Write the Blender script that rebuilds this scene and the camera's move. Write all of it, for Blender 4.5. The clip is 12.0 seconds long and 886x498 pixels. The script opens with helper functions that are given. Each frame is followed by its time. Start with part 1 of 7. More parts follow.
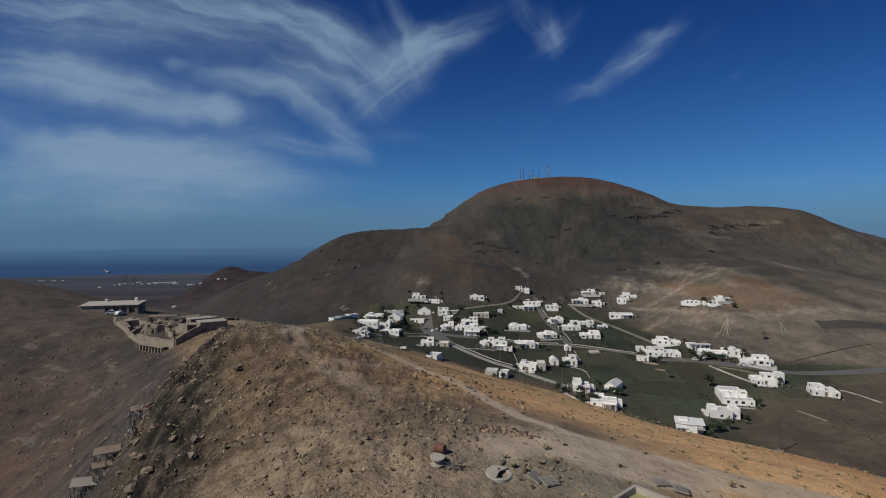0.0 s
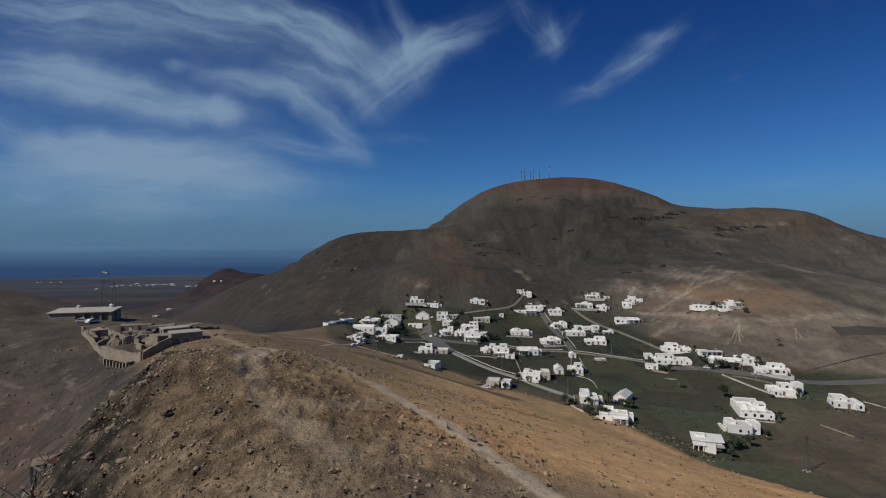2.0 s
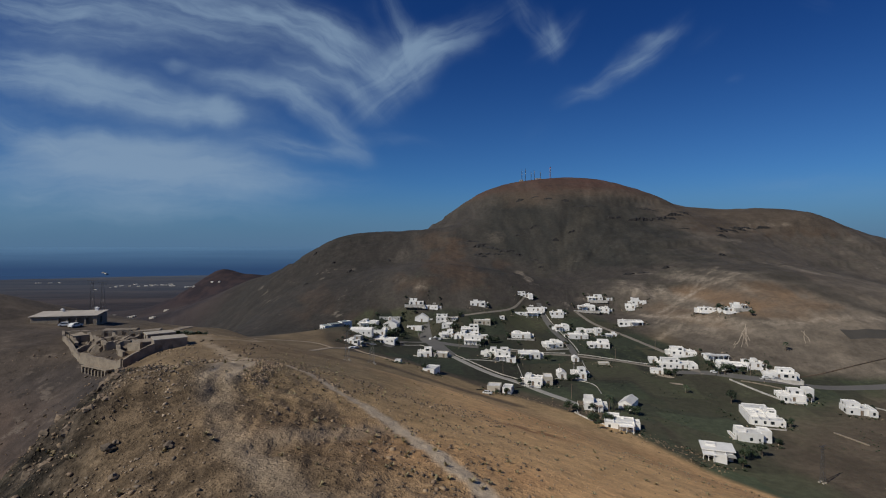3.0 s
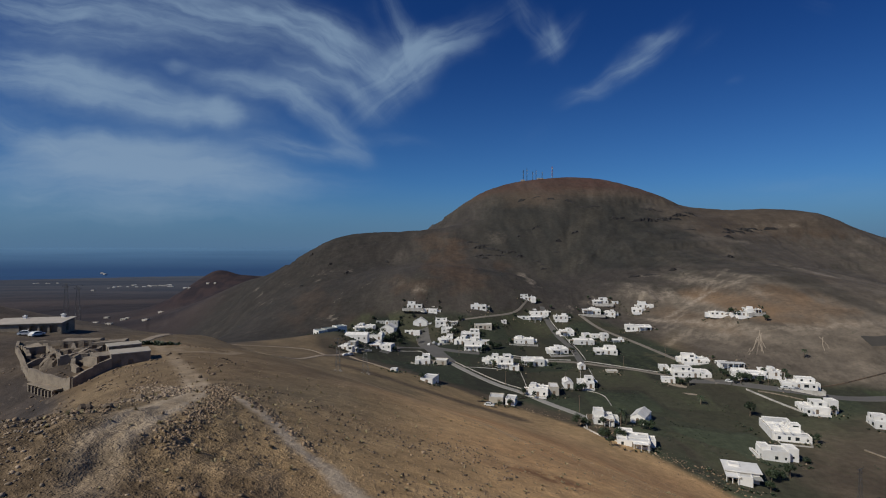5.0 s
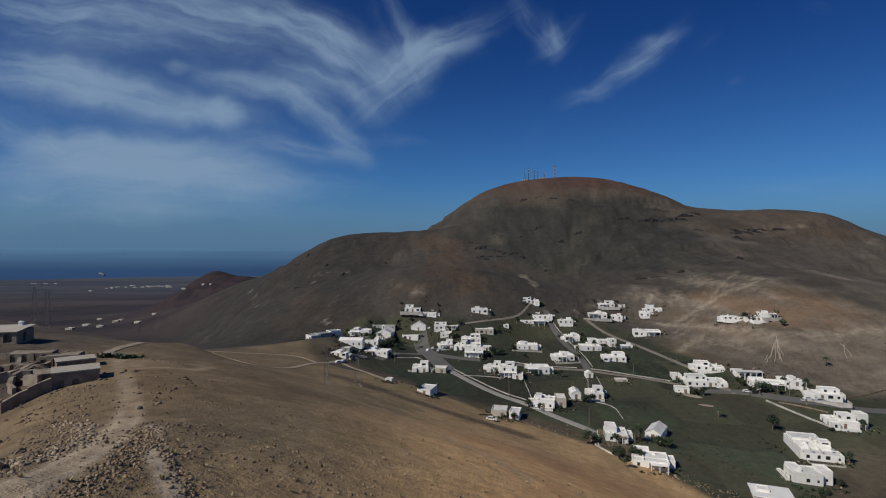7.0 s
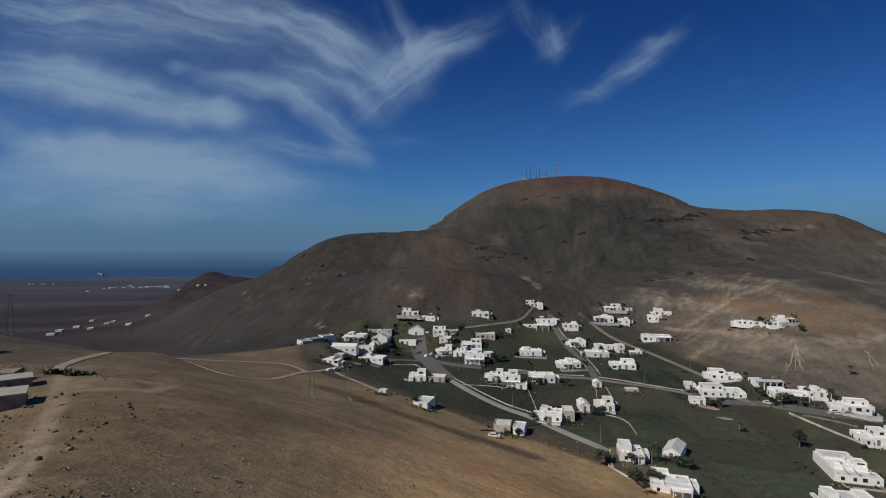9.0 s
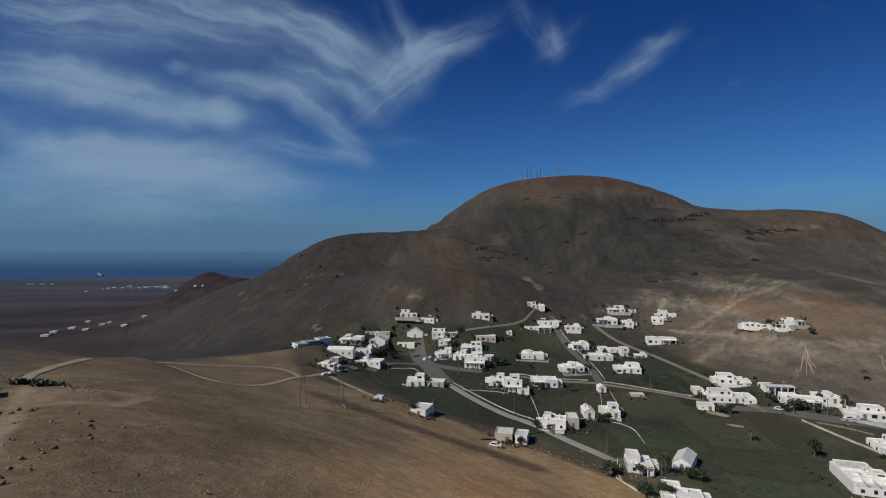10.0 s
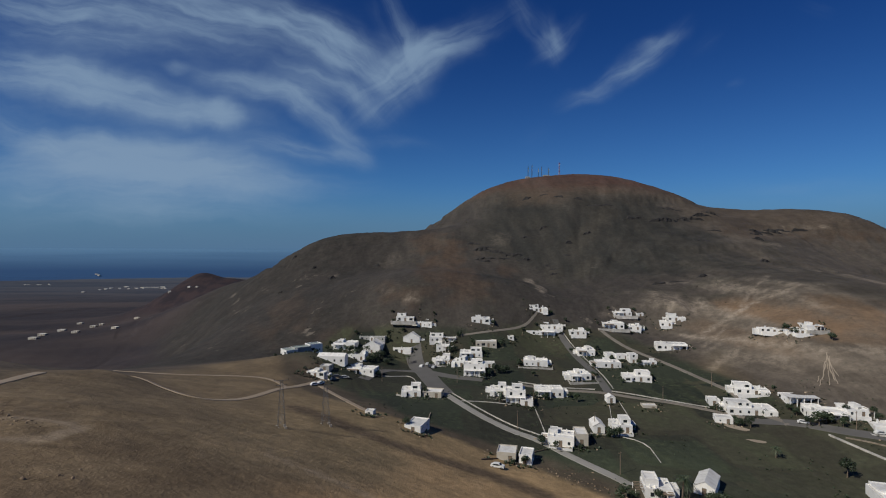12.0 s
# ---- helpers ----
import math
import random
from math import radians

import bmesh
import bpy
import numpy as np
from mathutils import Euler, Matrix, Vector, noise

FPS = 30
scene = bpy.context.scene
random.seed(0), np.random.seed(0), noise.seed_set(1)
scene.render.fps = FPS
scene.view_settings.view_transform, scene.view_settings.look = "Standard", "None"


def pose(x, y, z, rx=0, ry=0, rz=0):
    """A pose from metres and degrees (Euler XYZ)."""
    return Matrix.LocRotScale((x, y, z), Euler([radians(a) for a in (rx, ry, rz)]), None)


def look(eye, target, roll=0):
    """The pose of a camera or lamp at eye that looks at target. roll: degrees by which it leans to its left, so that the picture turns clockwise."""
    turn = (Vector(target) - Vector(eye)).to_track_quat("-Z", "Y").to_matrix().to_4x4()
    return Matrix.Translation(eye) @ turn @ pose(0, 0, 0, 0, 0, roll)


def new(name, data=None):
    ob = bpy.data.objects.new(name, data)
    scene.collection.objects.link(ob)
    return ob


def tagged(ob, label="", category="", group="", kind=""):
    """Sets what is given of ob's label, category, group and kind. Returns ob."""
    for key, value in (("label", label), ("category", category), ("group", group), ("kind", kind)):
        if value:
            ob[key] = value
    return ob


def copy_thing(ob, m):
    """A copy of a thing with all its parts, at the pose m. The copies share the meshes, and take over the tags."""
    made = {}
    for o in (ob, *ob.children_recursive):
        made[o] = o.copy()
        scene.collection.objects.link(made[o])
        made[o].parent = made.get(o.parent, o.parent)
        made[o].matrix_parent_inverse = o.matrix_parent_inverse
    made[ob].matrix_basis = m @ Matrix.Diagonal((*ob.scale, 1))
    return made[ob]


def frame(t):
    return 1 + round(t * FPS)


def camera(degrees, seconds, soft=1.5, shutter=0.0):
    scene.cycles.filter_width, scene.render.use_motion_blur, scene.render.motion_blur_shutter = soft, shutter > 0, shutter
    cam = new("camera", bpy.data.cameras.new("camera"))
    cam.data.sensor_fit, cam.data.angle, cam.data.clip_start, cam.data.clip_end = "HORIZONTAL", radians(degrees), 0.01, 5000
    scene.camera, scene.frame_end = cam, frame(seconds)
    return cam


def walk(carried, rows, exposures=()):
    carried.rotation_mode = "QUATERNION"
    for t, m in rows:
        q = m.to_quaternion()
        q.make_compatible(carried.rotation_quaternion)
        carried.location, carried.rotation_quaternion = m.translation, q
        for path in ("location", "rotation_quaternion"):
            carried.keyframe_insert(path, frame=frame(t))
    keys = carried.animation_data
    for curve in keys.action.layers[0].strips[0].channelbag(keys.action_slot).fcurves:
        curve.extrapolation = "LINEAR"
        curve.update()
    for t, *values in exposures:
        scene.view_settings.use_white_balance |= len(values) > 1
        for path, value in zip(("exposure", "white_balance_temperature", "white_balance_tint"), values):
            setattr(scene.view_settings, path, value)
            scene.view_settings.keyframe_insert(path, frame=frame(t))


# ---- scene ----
cam = camera(80.0, 12.0, 1.1)
PATH = [
    (0, (-1.59, 1.31, 214.48), (-1.61, 101.31, 213.63), -0.20),
    (0.5, (-1.47, 5.04, 214.57), (-1.47, 105.04, 213.80), -0.19),
    (1, (-1.34, 8.78, 214.64), (-1.33, 108.78, 213.96), -0.18),
    (1.5, (-1.23, 12.54, 214.71), (-1.21, 112.54, 214.10), -0.17),
    (2, (-1.11, 16.33, 214.78), (-1.09, 116.33, 214.23), -0.15),
    (2.5, (-1.00, 20.15, 214.84), (-0.97, 120.15, 214.35), -0.13),
    (3, (-0.88, 24.01, 214.89), (-0.86, 124.01, 214.47), -0.11),
    (3.5, (-0.77, 27.92, 214.94), (-0.75, 127.92, 214.57), -0.09),
    (4, (-0.65, 31.87, 214.99), (-0.64, 131.87, 214.66), -0.07),
    (4.5, (-0.54, 35.87, 215.03), (-0.53, 135.87, 214.74), -0.05),
    (5, (-0.42, 39.91, 215.07), (-0.42, 139.91, 214.82), -0.02),
    (5.5, (-0.30, 44.01, 215.10), (-0.31, 144.01, 214.89), -0.00),
    (6, (-0.17, 48.14, 215.12), (-0.19, 148.14, 214.95), 0.02),
    (6.5, (-0.04, 52.32, 215.15), (-0.07, 152.32, 215.00), 0.04),
    (7, (0.10, 56.54, 215.17), (0.06, 156.54, 215.05), 0.06),
    (7.5, (0.25, 60.79, 215.19), (0.20, 160.79, 215.09), 0.08),
    (8, (0.40, 65.06, 215.20), (0.35, 165.06, 215.13), 0.10),
    (8.5, (0.57, 69.35, 215.21), (0.51, 169.35, 215.16), 0.12),
    (9, (0.74, 73.64, 215.22), (0.68, 173.64, 215.19), 0.13),
    (9.5, (0.92, 77.93, 215.22), (0.86, 177.93, 215.22), 0.15),
    (10, (1.12, 82.21, 215.22), (1.06, 182.21, 215.24), 0.16),
    (10.5, (1.33, 86.45, 215.22), (1.28, 186.45, 215.26), 0.17),
    (11, (1.55, 90.66, 215.22), (1.51, 190.66, 215.28), 0.18),
    (11.5, (1.79, 94.80, 215.22), (1.77, 194.80, 215.30), 0.18),
    (12, (2.04, 98.88, 215.21), (2.04, 198.88, 215.32), 0.18),
]
walk(cam, [(t, look(eye, target, roll)) for t, eye, target, roll in PATH])

# world: clear blue sky with cirrus, light haze low down
SUN_EL, SUN_AZ = 42.0, 236.0
to_sun = Vector((math.sin(radians(SUN_AZ)) * math.cos(radians(SUN_EL)), math.cos(radians(SUN_AZ)) * math.cos(radians(SUN_EL)), math.sin(radians(SUN_EL))))
sun = new("sun", bpy.data.lights.new("sun", "SUN"))
sun.data.energy, sun.data.angle, sun.data.color = 3.4, radians(0.53), (0.99, 0.94, 0.82)
sun.matrix_world = look(to_sun * 50, (0, 0, 0))
scene.view_settings.exposure = 0.0


class Nodes:
    """A small helper to wire shader nodes."""

    def __init__(self, tree):
        self.t = tree
        tree.nodes.clear()

    def add(self, kind, inputs=(), **props):
        n = self.t.nodes.new(kind)
        for k, v in props.items():
            setattr(n, k, v)
        for k, v in dict(inputs).items():
            if hasattr(v, "is_linked"):
                self.t.links.new(v, n.inputs[k])
            else:
                n.inputs[k].default_value = v
        return n

    def math(self, op, a, b=0.0, clamp=False):
        return self.add("ShaderNodeMath", {0: a, 1: b}, operation=op, use_clamp=clamp).outputs[0]

    def mix(self, fac, a, b, blend="MIX"):
        n = self.add("ShaderNodeMix", data_type="RGBA", blend_type=blend)
        for i, v in ((0, fac), (6, a), (7, b)):
            if hasattr(v, "is_linked"):
                self.t.links.new(v, n.inputs[i])
            else:
                n.inputs[i].default_value = v if i == 0 else (*v[:3], 1.0)
        return n.outputs[2]

    def noise(self, vec, scale, detail=4.0, rough=0.55, out=0, dist=0.0):
        n = self.add("ShaderNodeTexNoise", {"Vector": vec, "Scale": scale, "Detail": detail, "Roughness": rough, "Distortion": dist})
        return n.outputs[out]

    def ramp(self, fac, lo, hi, a=0.0, b=1.0, smooth=True):
        n = self.add("ShaderNodeMapRange", {0: fac, 1: lo, 2: hi, 3: a, 4: b}, interpolation_type="SMOOTHSTEP" if smooth else "LINEAR")
        return n.outputs[0]


world = bpy.data.worlds.new("sky")
scene.world = world
world.use_nodes = True
N = Nodes(world.node_tree)
sky = N.add("ShaderNodeTexSky", sky_type="NISHITA", sun_disc=False, sun_elevation=radians(SUN_EL), sun_rotation=radians(SUN_AZ), altitude=300.0, air_density=1.0, dust_density=0.6, ozone_density=2.0)
way = N.add("ShaderNodeTexCoord").outputs["Generated"]
sep = N.add("ShaderNodeSeparateXYZ", {0: way})
ahead = N.math("MAXIMUM", sep.outputs[1], 0.08)
U = N.math("ADD", N.math("MULTIPLY", N.math("DIVIDE", sep.outputs[0], ahead), 9.34), 7.84)
V = N.math("SUBTRACT", 4.40, N.math("MULTIPLY", N.math("DIVIDE", sep.outputs[2], ahead), 9.34))
flat = N.add("ShaderNodeCombineXYZ", {0: U, 1: V}).outputs[0]


def warped(vec, scale, amount, detail=2.0):
    off = N.add("ShaderNodeVectorMath", {0: N.noise(vec, scale, detail, 0.5, 1), 1: (0.5, 0.5, 0.5)}, operation="SUBTRACT").outputs[0]
    off = N.add("ShaderNodeVectorMath", {0: off, "Scale": amount}, operation="SCALE").outputs[0]
    return N.add("ShaderNodeVectorMath", {0: vec, 1: off}, operation="ADD").outputs[0]


bent = warped(warped(flat, 0.45, 0.5), 1.6, 0.3, 3.0)
# brushed cirrus: strokes by their two ends, half width, weight, how streaky
STROKES = [(-0.5, 0.15, 2.6, 0.55, 0.34, 0.62, 0.9), (-0.5, -0.1, 2.2, 0.1, 0.25, 0.5, 0.9), (2.2, -0.1, 4.9, 0.62, 0.30, 0.62, 0.9), (3.4, -0.2, 5.7, 0.75, 0.22, 0.55, 1.0), (4.9, 0.3, 6.5, 1.15, 0.30, 0.80, 0.9), (6.0, 0.85, 6.75, 1.75, 0.34, 0.48, 0.8),
           (5.1, 1.25, 6.3, 1.75, 0.14, 0.55, 0.8), (6.75, -0.1, 7.25, 1.05, 0.22, 0.50, 1.0), (6.6, 1.75, 7.6, 1.05, 0.30, 0.75, 0.8), (7.2, 1.2, 8.6, 0.42, 0.24, 0.75, 0.8), (7.1, 0.75, 8.2, 0.9, 0.22, 0.35, 0.7),
           (-0.4, 1.2, 1.7, 1.5, 0.26, 0.80, 0.8), (1.3, 1.45, 3.2, 1.85, 0.24, 0.75, 0.8), (3.0, 1.95, 4.3, 2.05, 0.16, 0.60, 0.6), (3.85, 1.95, 4.0, 2.1, 0.20, 0.50, 0.3), (0.4, 1.75, 2.6, 1.95, 0.16, 0.30, 0.8),
           (3.8, 1.38, 5.3, 1.72, 0.15, 0.70, 0.8), (5.0, 1.6, 5.95, 2.15, 0.16, 0.62, 0.8), (5.7, 2.1, 6.2, 2.6, 0.16, 0.34, 0.8), (4.7, 2.5, 6.2, 2.78, 0.13, 0.60, 0.7), (6.05, 2.45, 6.4, 2.75, 0.18, 0.40, 0.5), (6.3, 2.45, 7.7, 2.52, 0.10, 0.28, 0.8),
           (0.6, 2.85, 2.6, 2.70, 0.30, 0.75, 0.5), (1.9, 2.75, 4.5, 3.05, 0.32, 0.75, 0.5), (0.3, 3.25, 4.6, 3.3, 0.50, 0.55, 0.5), (-0.5, 2.0, 1.0, 2.6, 0.22, 0.50, 0.8), (-0.6, 3.5, 3.8, 3.75, 0.50, 0.34, 0.5), (3.5, 3.1, 6.4, 3.25, 0.16, 0.35, 0.8),
           (9.15, -0.05, 9.7, 0.75, 0.17, 0.48, 0.9), (9.6, 0.85, 10.1, 0.4, 0.17, 0.60, 0.7), (9.65, 0.2, 9.75, 0.85, 0.13, 0.35, 0.8), (10.0, 1.72, 10.7, 1.6, 0.13, 0.50, 0.7), (10.5, 1.6, 11.4, 1.15, 0.14, 0.65, 0.8), (11.0, 1.3, 11.85, 0.65, 0.19, 0.68, 0.8),
           (11.45, 0.75, 12.0, 0.6, 0.10, 0.45, 0.7), (12.3, 0.9, 12.7, 0.62, 0.12, 0.16, 0.8), (12.9, 1.5, 13.05, 1.4, 0.08, 0.22, 0.5), (9.6, 2.2, 9.3, 2.5, 0.14, 0.16, 0.8), (13.0, 3.4, 16.0, 3.3, 0.20, 0.28, 0.8), (3.0, 1.22, 3.25, 1.18, 0.07, 0.3, 0.5), (14.2, 0.0, 14.6, 0.15, 0.12, 0.2, 0.8)]
total = None
for i, (ax, ay, bx, by, wide, weight, streaky) in enumerate(STROKES):
    half, tilt = math.hypot(bx - ax, by - ay) / 2, math.atan2(by - ay, bx - ax)
    m = N.add("ShaderNodeMapping", {"Vector": bent, "Location": ((ax + bx) / 2, (ay + by) / 2, 0), "Rotation": (0, 0, tilt)}, vector_type="TEXTURE").outputs[0]
    near = N.add("ShaderNodeVectorMath", {0: m, 1: (1 / (half * 1.1 + wide), 1 / (wide * 1.3), 0)}, operation="MULTIPLY").outputs[0]
    dist = N.add("ShaderNodeVectorMath", {0: near}, operation="LENGTH").outputs["Value"]
    comb = N.add("ShaderNodeVectorMath", {0: N.add("ShaderNodeVectorMath", {0: m, 1: (0.5, 3.6, 1.0)}, operation="MULTIPLY").outputs[0], 1: (i * 7.3, i * 3.1, 0)}, operation="ADD").outputs[0]
    thread = N.ramp(N.noise(comb, 1.0, 5.0, 0.56, 0, 0.35), 0.26, 0.74, 1.0 - 0.85 * streaky, 1.15)
    one = N.math("MULTIPLY", N.math("MULTIPLY", N.ramp(dist, 1.75, 0.0), thread), weight)
    total = one if total is None else N.math("ADD", total, one)
low = N.math("MULTIPLY", N.ramp(V, 2.6, 4.3), N.ramp(N.noise(N.add("ShaderNodeVectorMath", {0: bent, 1: (0.35, 1.3, 1)}, operation="MULTIPLY").outputs[0], 0.9, 4.0), 0.35, 0.75))
veil = N.ramp(N.add("ShaderNodeVectorMath", {0: N.add("ShaderNodeVectorMath", {0: bent, 1: (0.2, 0.42, 0)}, operation="MULTIPLY").outputs[0], 1: (0.55, 0.55, 0)}, operation="DISTANCE").outputs["Value"], 1.15, 0.1)
wash = N.noise(N.add("ShaderNodeVectorMath", {0: bent, 1: (0.5, 1.5, 1.0)}, operation="MULTIPLY").outputs[0], 0.8, 6.0, 0.6)
wash = N.math("MULTIPLY", N.math("MULTIPLY", N.ramp(wash, 0.3, 0.7), N.ramp(U, 8.3, 4.0)), N.ramp(V, 4.3, 3.2))
total = N.math("ADD", N.math("ADD", total, N.math("MULTIPLY", low, 0.22)), N.math("ADD", N.math("MULTIPLY", veil, 0.36), N.math("MULTIPLY", wash, 0.22)))
total = N.math("MULTIPLY", N.ramp(total, 0.0, 1.5, 0.0, 0.80), N.ramp(sep.outputs[2], 0.0, 0.06))
rise = N.math("DIVIDE", sep.outputs[2], N.math("MAXIMUM", N.math("SQRT", N.math("ADD", N.math("MULTIPLY", sep.outputs[0], sep.outputs[0]), N.math("MULTIPLY", sep.outputs[1], sep.outputs[1]))), 0.02))
deep = N.mix(N.ramp(rise, 0.0, 0.45), (0.24, 0.53, 0.92), (0.080, 0.272, 0.665))
deep = N.mix(1.0, sky.outputs[0], deep, "MULTIPLY")
deep = N.mix(N.ramp(rise, 0.13, -0.01, 0.0, 0.85), deep, (1.25, 2.45, 4.25))
both = N.mix(total, deep, (3.3, 4.75, 6.55))
back = N.add("ShaderNodeBackground", {0: both, 1: 0.07})
N.t.links.new(back.outputs[0], N.add("ShaderNodeOutputWorld").inputs[0])


# materials
def material(name, colour, other=None, rough=0.85, patch=0.6, grain=14.0, vary=0.5, bump=0.25, depth=0.02, metal=0.0, spread=0.0, loose=False):
    """A worn surface: two tones mixed in patches and in grain, with fine relief. spread: tone shift from piece to piece; loose: many pieces in one mesh."""
    m = bpy.data.materials.new(name)
    m.use_nodes = True
    n = Nodes(m.node_tree)
    at = n.add("ShaderNodeTexCoord").outputs["Object"]
    other = other or tuple(c * 0.72 for c in colour)
    a, b = n.noise(at, patch, 4.0), n.noise(at, grain, 3.0)
    fac = n.math("ADD", n.math("MULTIPLY", n.ramp(a, 0.35, 0.72), vary), n.math("MULTIPLY", n.ramp(b, 0.4, 0.8), vary * 0.6), True)
    col = n.mix(fac, colour, other)
    if spread:
        r = n.add("ShaderNodeNewGeometry").outputs["Random Per Island"] if loose else n.add("ShaderNodeObjectInfo").outputs["Random"]
        col = n.mix(1.0, col, n.add("ShaderNodeCombineColor", {0: n.ramp(r, 0, 1, 1 - spread, 1 + spread * 0.5), 1: n.ramp(r, 0, 1, 1 - spread, 1 + spread * 0.4), 2: n.ramp(r, 0, 1, 1 - spread, 1 + spread * 0.3)}).outputs[0], "MULTIPLY")
    rel = n.add("ShaderNodeBump", {"Height": b, "Strength": bump, "Distance": depth}).outputs[0]
    p = n.add("ShaderNodeBsdfPrincipled", {"Base Color": col, "Roughness": rough, "Metallic": metal, "Normal": rel})
    n.t.links.new(p.outputs[0], n.add("ShaderNodeOutputMaterial").inputs[0])
    return m


WHITE = material("white_limewash", (0.85, 0.84, 0.81), (0.62, 0.59, 0.54), patch=0.35, vary=0.45, spread=0.12)
YARDWHITE = material("stained_limewash", (0.56, 0.54, 0.50), (0.30, 0.28, 0.25), patch=0.25, vary=0.8, spread=0.25)
LOOSESTONE = material("loose_brown_stone", (0.30, 0.222, 0.142), (0.15, 0.11, 0.072), patch=0.8, grain=4.0, vary=0.6, bump=0.5, depth=0.06, spread=0.55, loose=True)
LOOSEDARK = material("loose_dark_stone", (0.205, 0.150, 0.100), (0.105, 0.076, 0.051), patch=0.8, grain=4.0, vary=0.6, bump=0.5, depth=0.06, spread=0.6, loose=True)
PALESTONE = material("loose_pale_stone", (0.36, 0.285, 0.205), (0.20, 0.155, 0.11), patch=0.8, grain=4.0, vary=0.6, bump=0.5, depth=0.06, spread=0.5, loose=True)
BEIGE = material("beige_render", (0.50, 0.46, 0.39), (0.36, 0.32, 0.26), patch=0.5)
GREYWALL = material("grey_render", (0.36, 0.36, 0.34), (0.26, 0.25, 0.23), patch=0.5)
ROOF = material("pale_roof_screed", (0.76, 0.75, 0.72), (0.50, 0.48, 0.45), patch=0.5, vary=0.6, spread=0.16)
GREENROOF = material("grey_green_roof", (0.30, 0.34, 0.31), (0.22, 0.25, 0.23), patch=0.4)
GLASS = material("dark_window_glass", (0.02, 0.024, 0.03), (0.03, 0.035, 0.04), rough=0.12, bump=0.0)
FRAME = material("dark_green_timber", (0.06, 0.09, 0.06), (0.04, 0.05, 0.04), rough=0.6)
WOOD = material("weathered_timber", (0.23, 0.17, 0.12), (0.13, 0.10, 0.075), grain=20)
GREYWOOD = material("bleached_board", (0.30, 0.265, 0.225), (0.17, 0.148, 0.125), grain=20)
MUD = material("eroded_mud_wall", (0.20, 0.158, 0.112), (0.11, 0.085, 0.062), patch=0.5, grain=2.0, vary=0.8, bump=0.7, depth=0.2)
STONE = material("tan_masonry", (0.29, 0.238, 0.178), (0.16, 0.128, 0.095), patch=0.7, grain=3.0, vary=0.7, bump=0.6, depth=0.15)
DARKRUBBLE = material("dark_brown_stone", (0.155, 0.115, 0.080), (0.068, 0.050, 0.037), patch=0.5, grain=4.0, vary=0.7, bump=0.6, depth=0.08, spread=0.35)
BANKROCK = material("brown_bank_rock", (0.215, 0.162, 0.112), (0.10, 0.075, 0.053), patch=0.5, grain=4.0, vary=0.7, bump=0.6, depth=0.08, spread=0.4)
CONCRETE = material("pale_concrete", (0.40, 0.355, 0.29), (0.27, 0.235, 0.19), patch=0.6, grain=9)
ASPHALT = material("grey_asphalt", (0.115, 0.109, 0.101), (0.078, 0.074, 0.069), patch=0.12, grain=6)
PALEROAD = material("pale_concrete_road", (0.30, 0.285, 0.255), (0.21, 0.195, 0.17), patch=0.15, grain=5)
DIRTROAD = material("packed_earth_road", (0.20, 0.175, 0.143), (0.135, 0.118, 0.096), patch=0.12, grain=4)
STEEL = material("galvanised_steel", (0.17, 0.17, 0.17), (0.11, 0.105, 0.10), rough=0.5, metal=0.7, grain=20)
REDPAINT = material("faded_red_paint", (0.36, 0.07, 0.05), rough=0.5)
WHITEPAINT = material("white_enamel", (0.72, 0.72, 0.70), (0.6, 0.6, 0.58), rough=0.4)
TYRE = material("black_rubber", (0.02, 0.02, 0.02), rough=0.8)
BARK = material("palm_bark", (0.16, 0.12, 0.085), (0.09, 0.07, 0.05), grain=8, bump=0.7, depth=0.05)
LEAF = material("dark_green_leaf", (0.038, 0.060, 0.027), (0.022, 0.034, 0.016), patch=0.8, grain=5, rough=0.6, spread=0.3)
PALMLEAF = material("grey_green_frond", (0.06, 0.085, 0.04), (0.04, 0.05, 0.03), rough=0.6, spread=0.2)
DRY = material("dry_scrub", (0.30, 0.25, 0.14), (0.17, 0.14, 0.08), patch=2.0, spread=0.3)
YELLOW = material("yellow_green_floor", (0.33, 0.30, 0.13), (0.22, 0.20, 0.11), patch=0.8)
RUST = material("rusted_iron", (0.17, 0.075, 0.045), (0.09, 0.045, 0.03), patch=2.0)
SCREE = material("pale_scree", (0.34, 0.28, 0.21), (0.24, 0.19, 0.14), patch=0.2, grain=1.5)
DARKSOIL = material("dark_tilled_soil", (0.060, 0.053, 0.043), (0.044, 0.040, 0.033), patch=0.1, grain=1.0)
TRACKDUST = material("pale_track_dust", (0.34, 0.265, 0.185), (0.25, 0.19, 0.13), patch=0.15, grain=2.0)


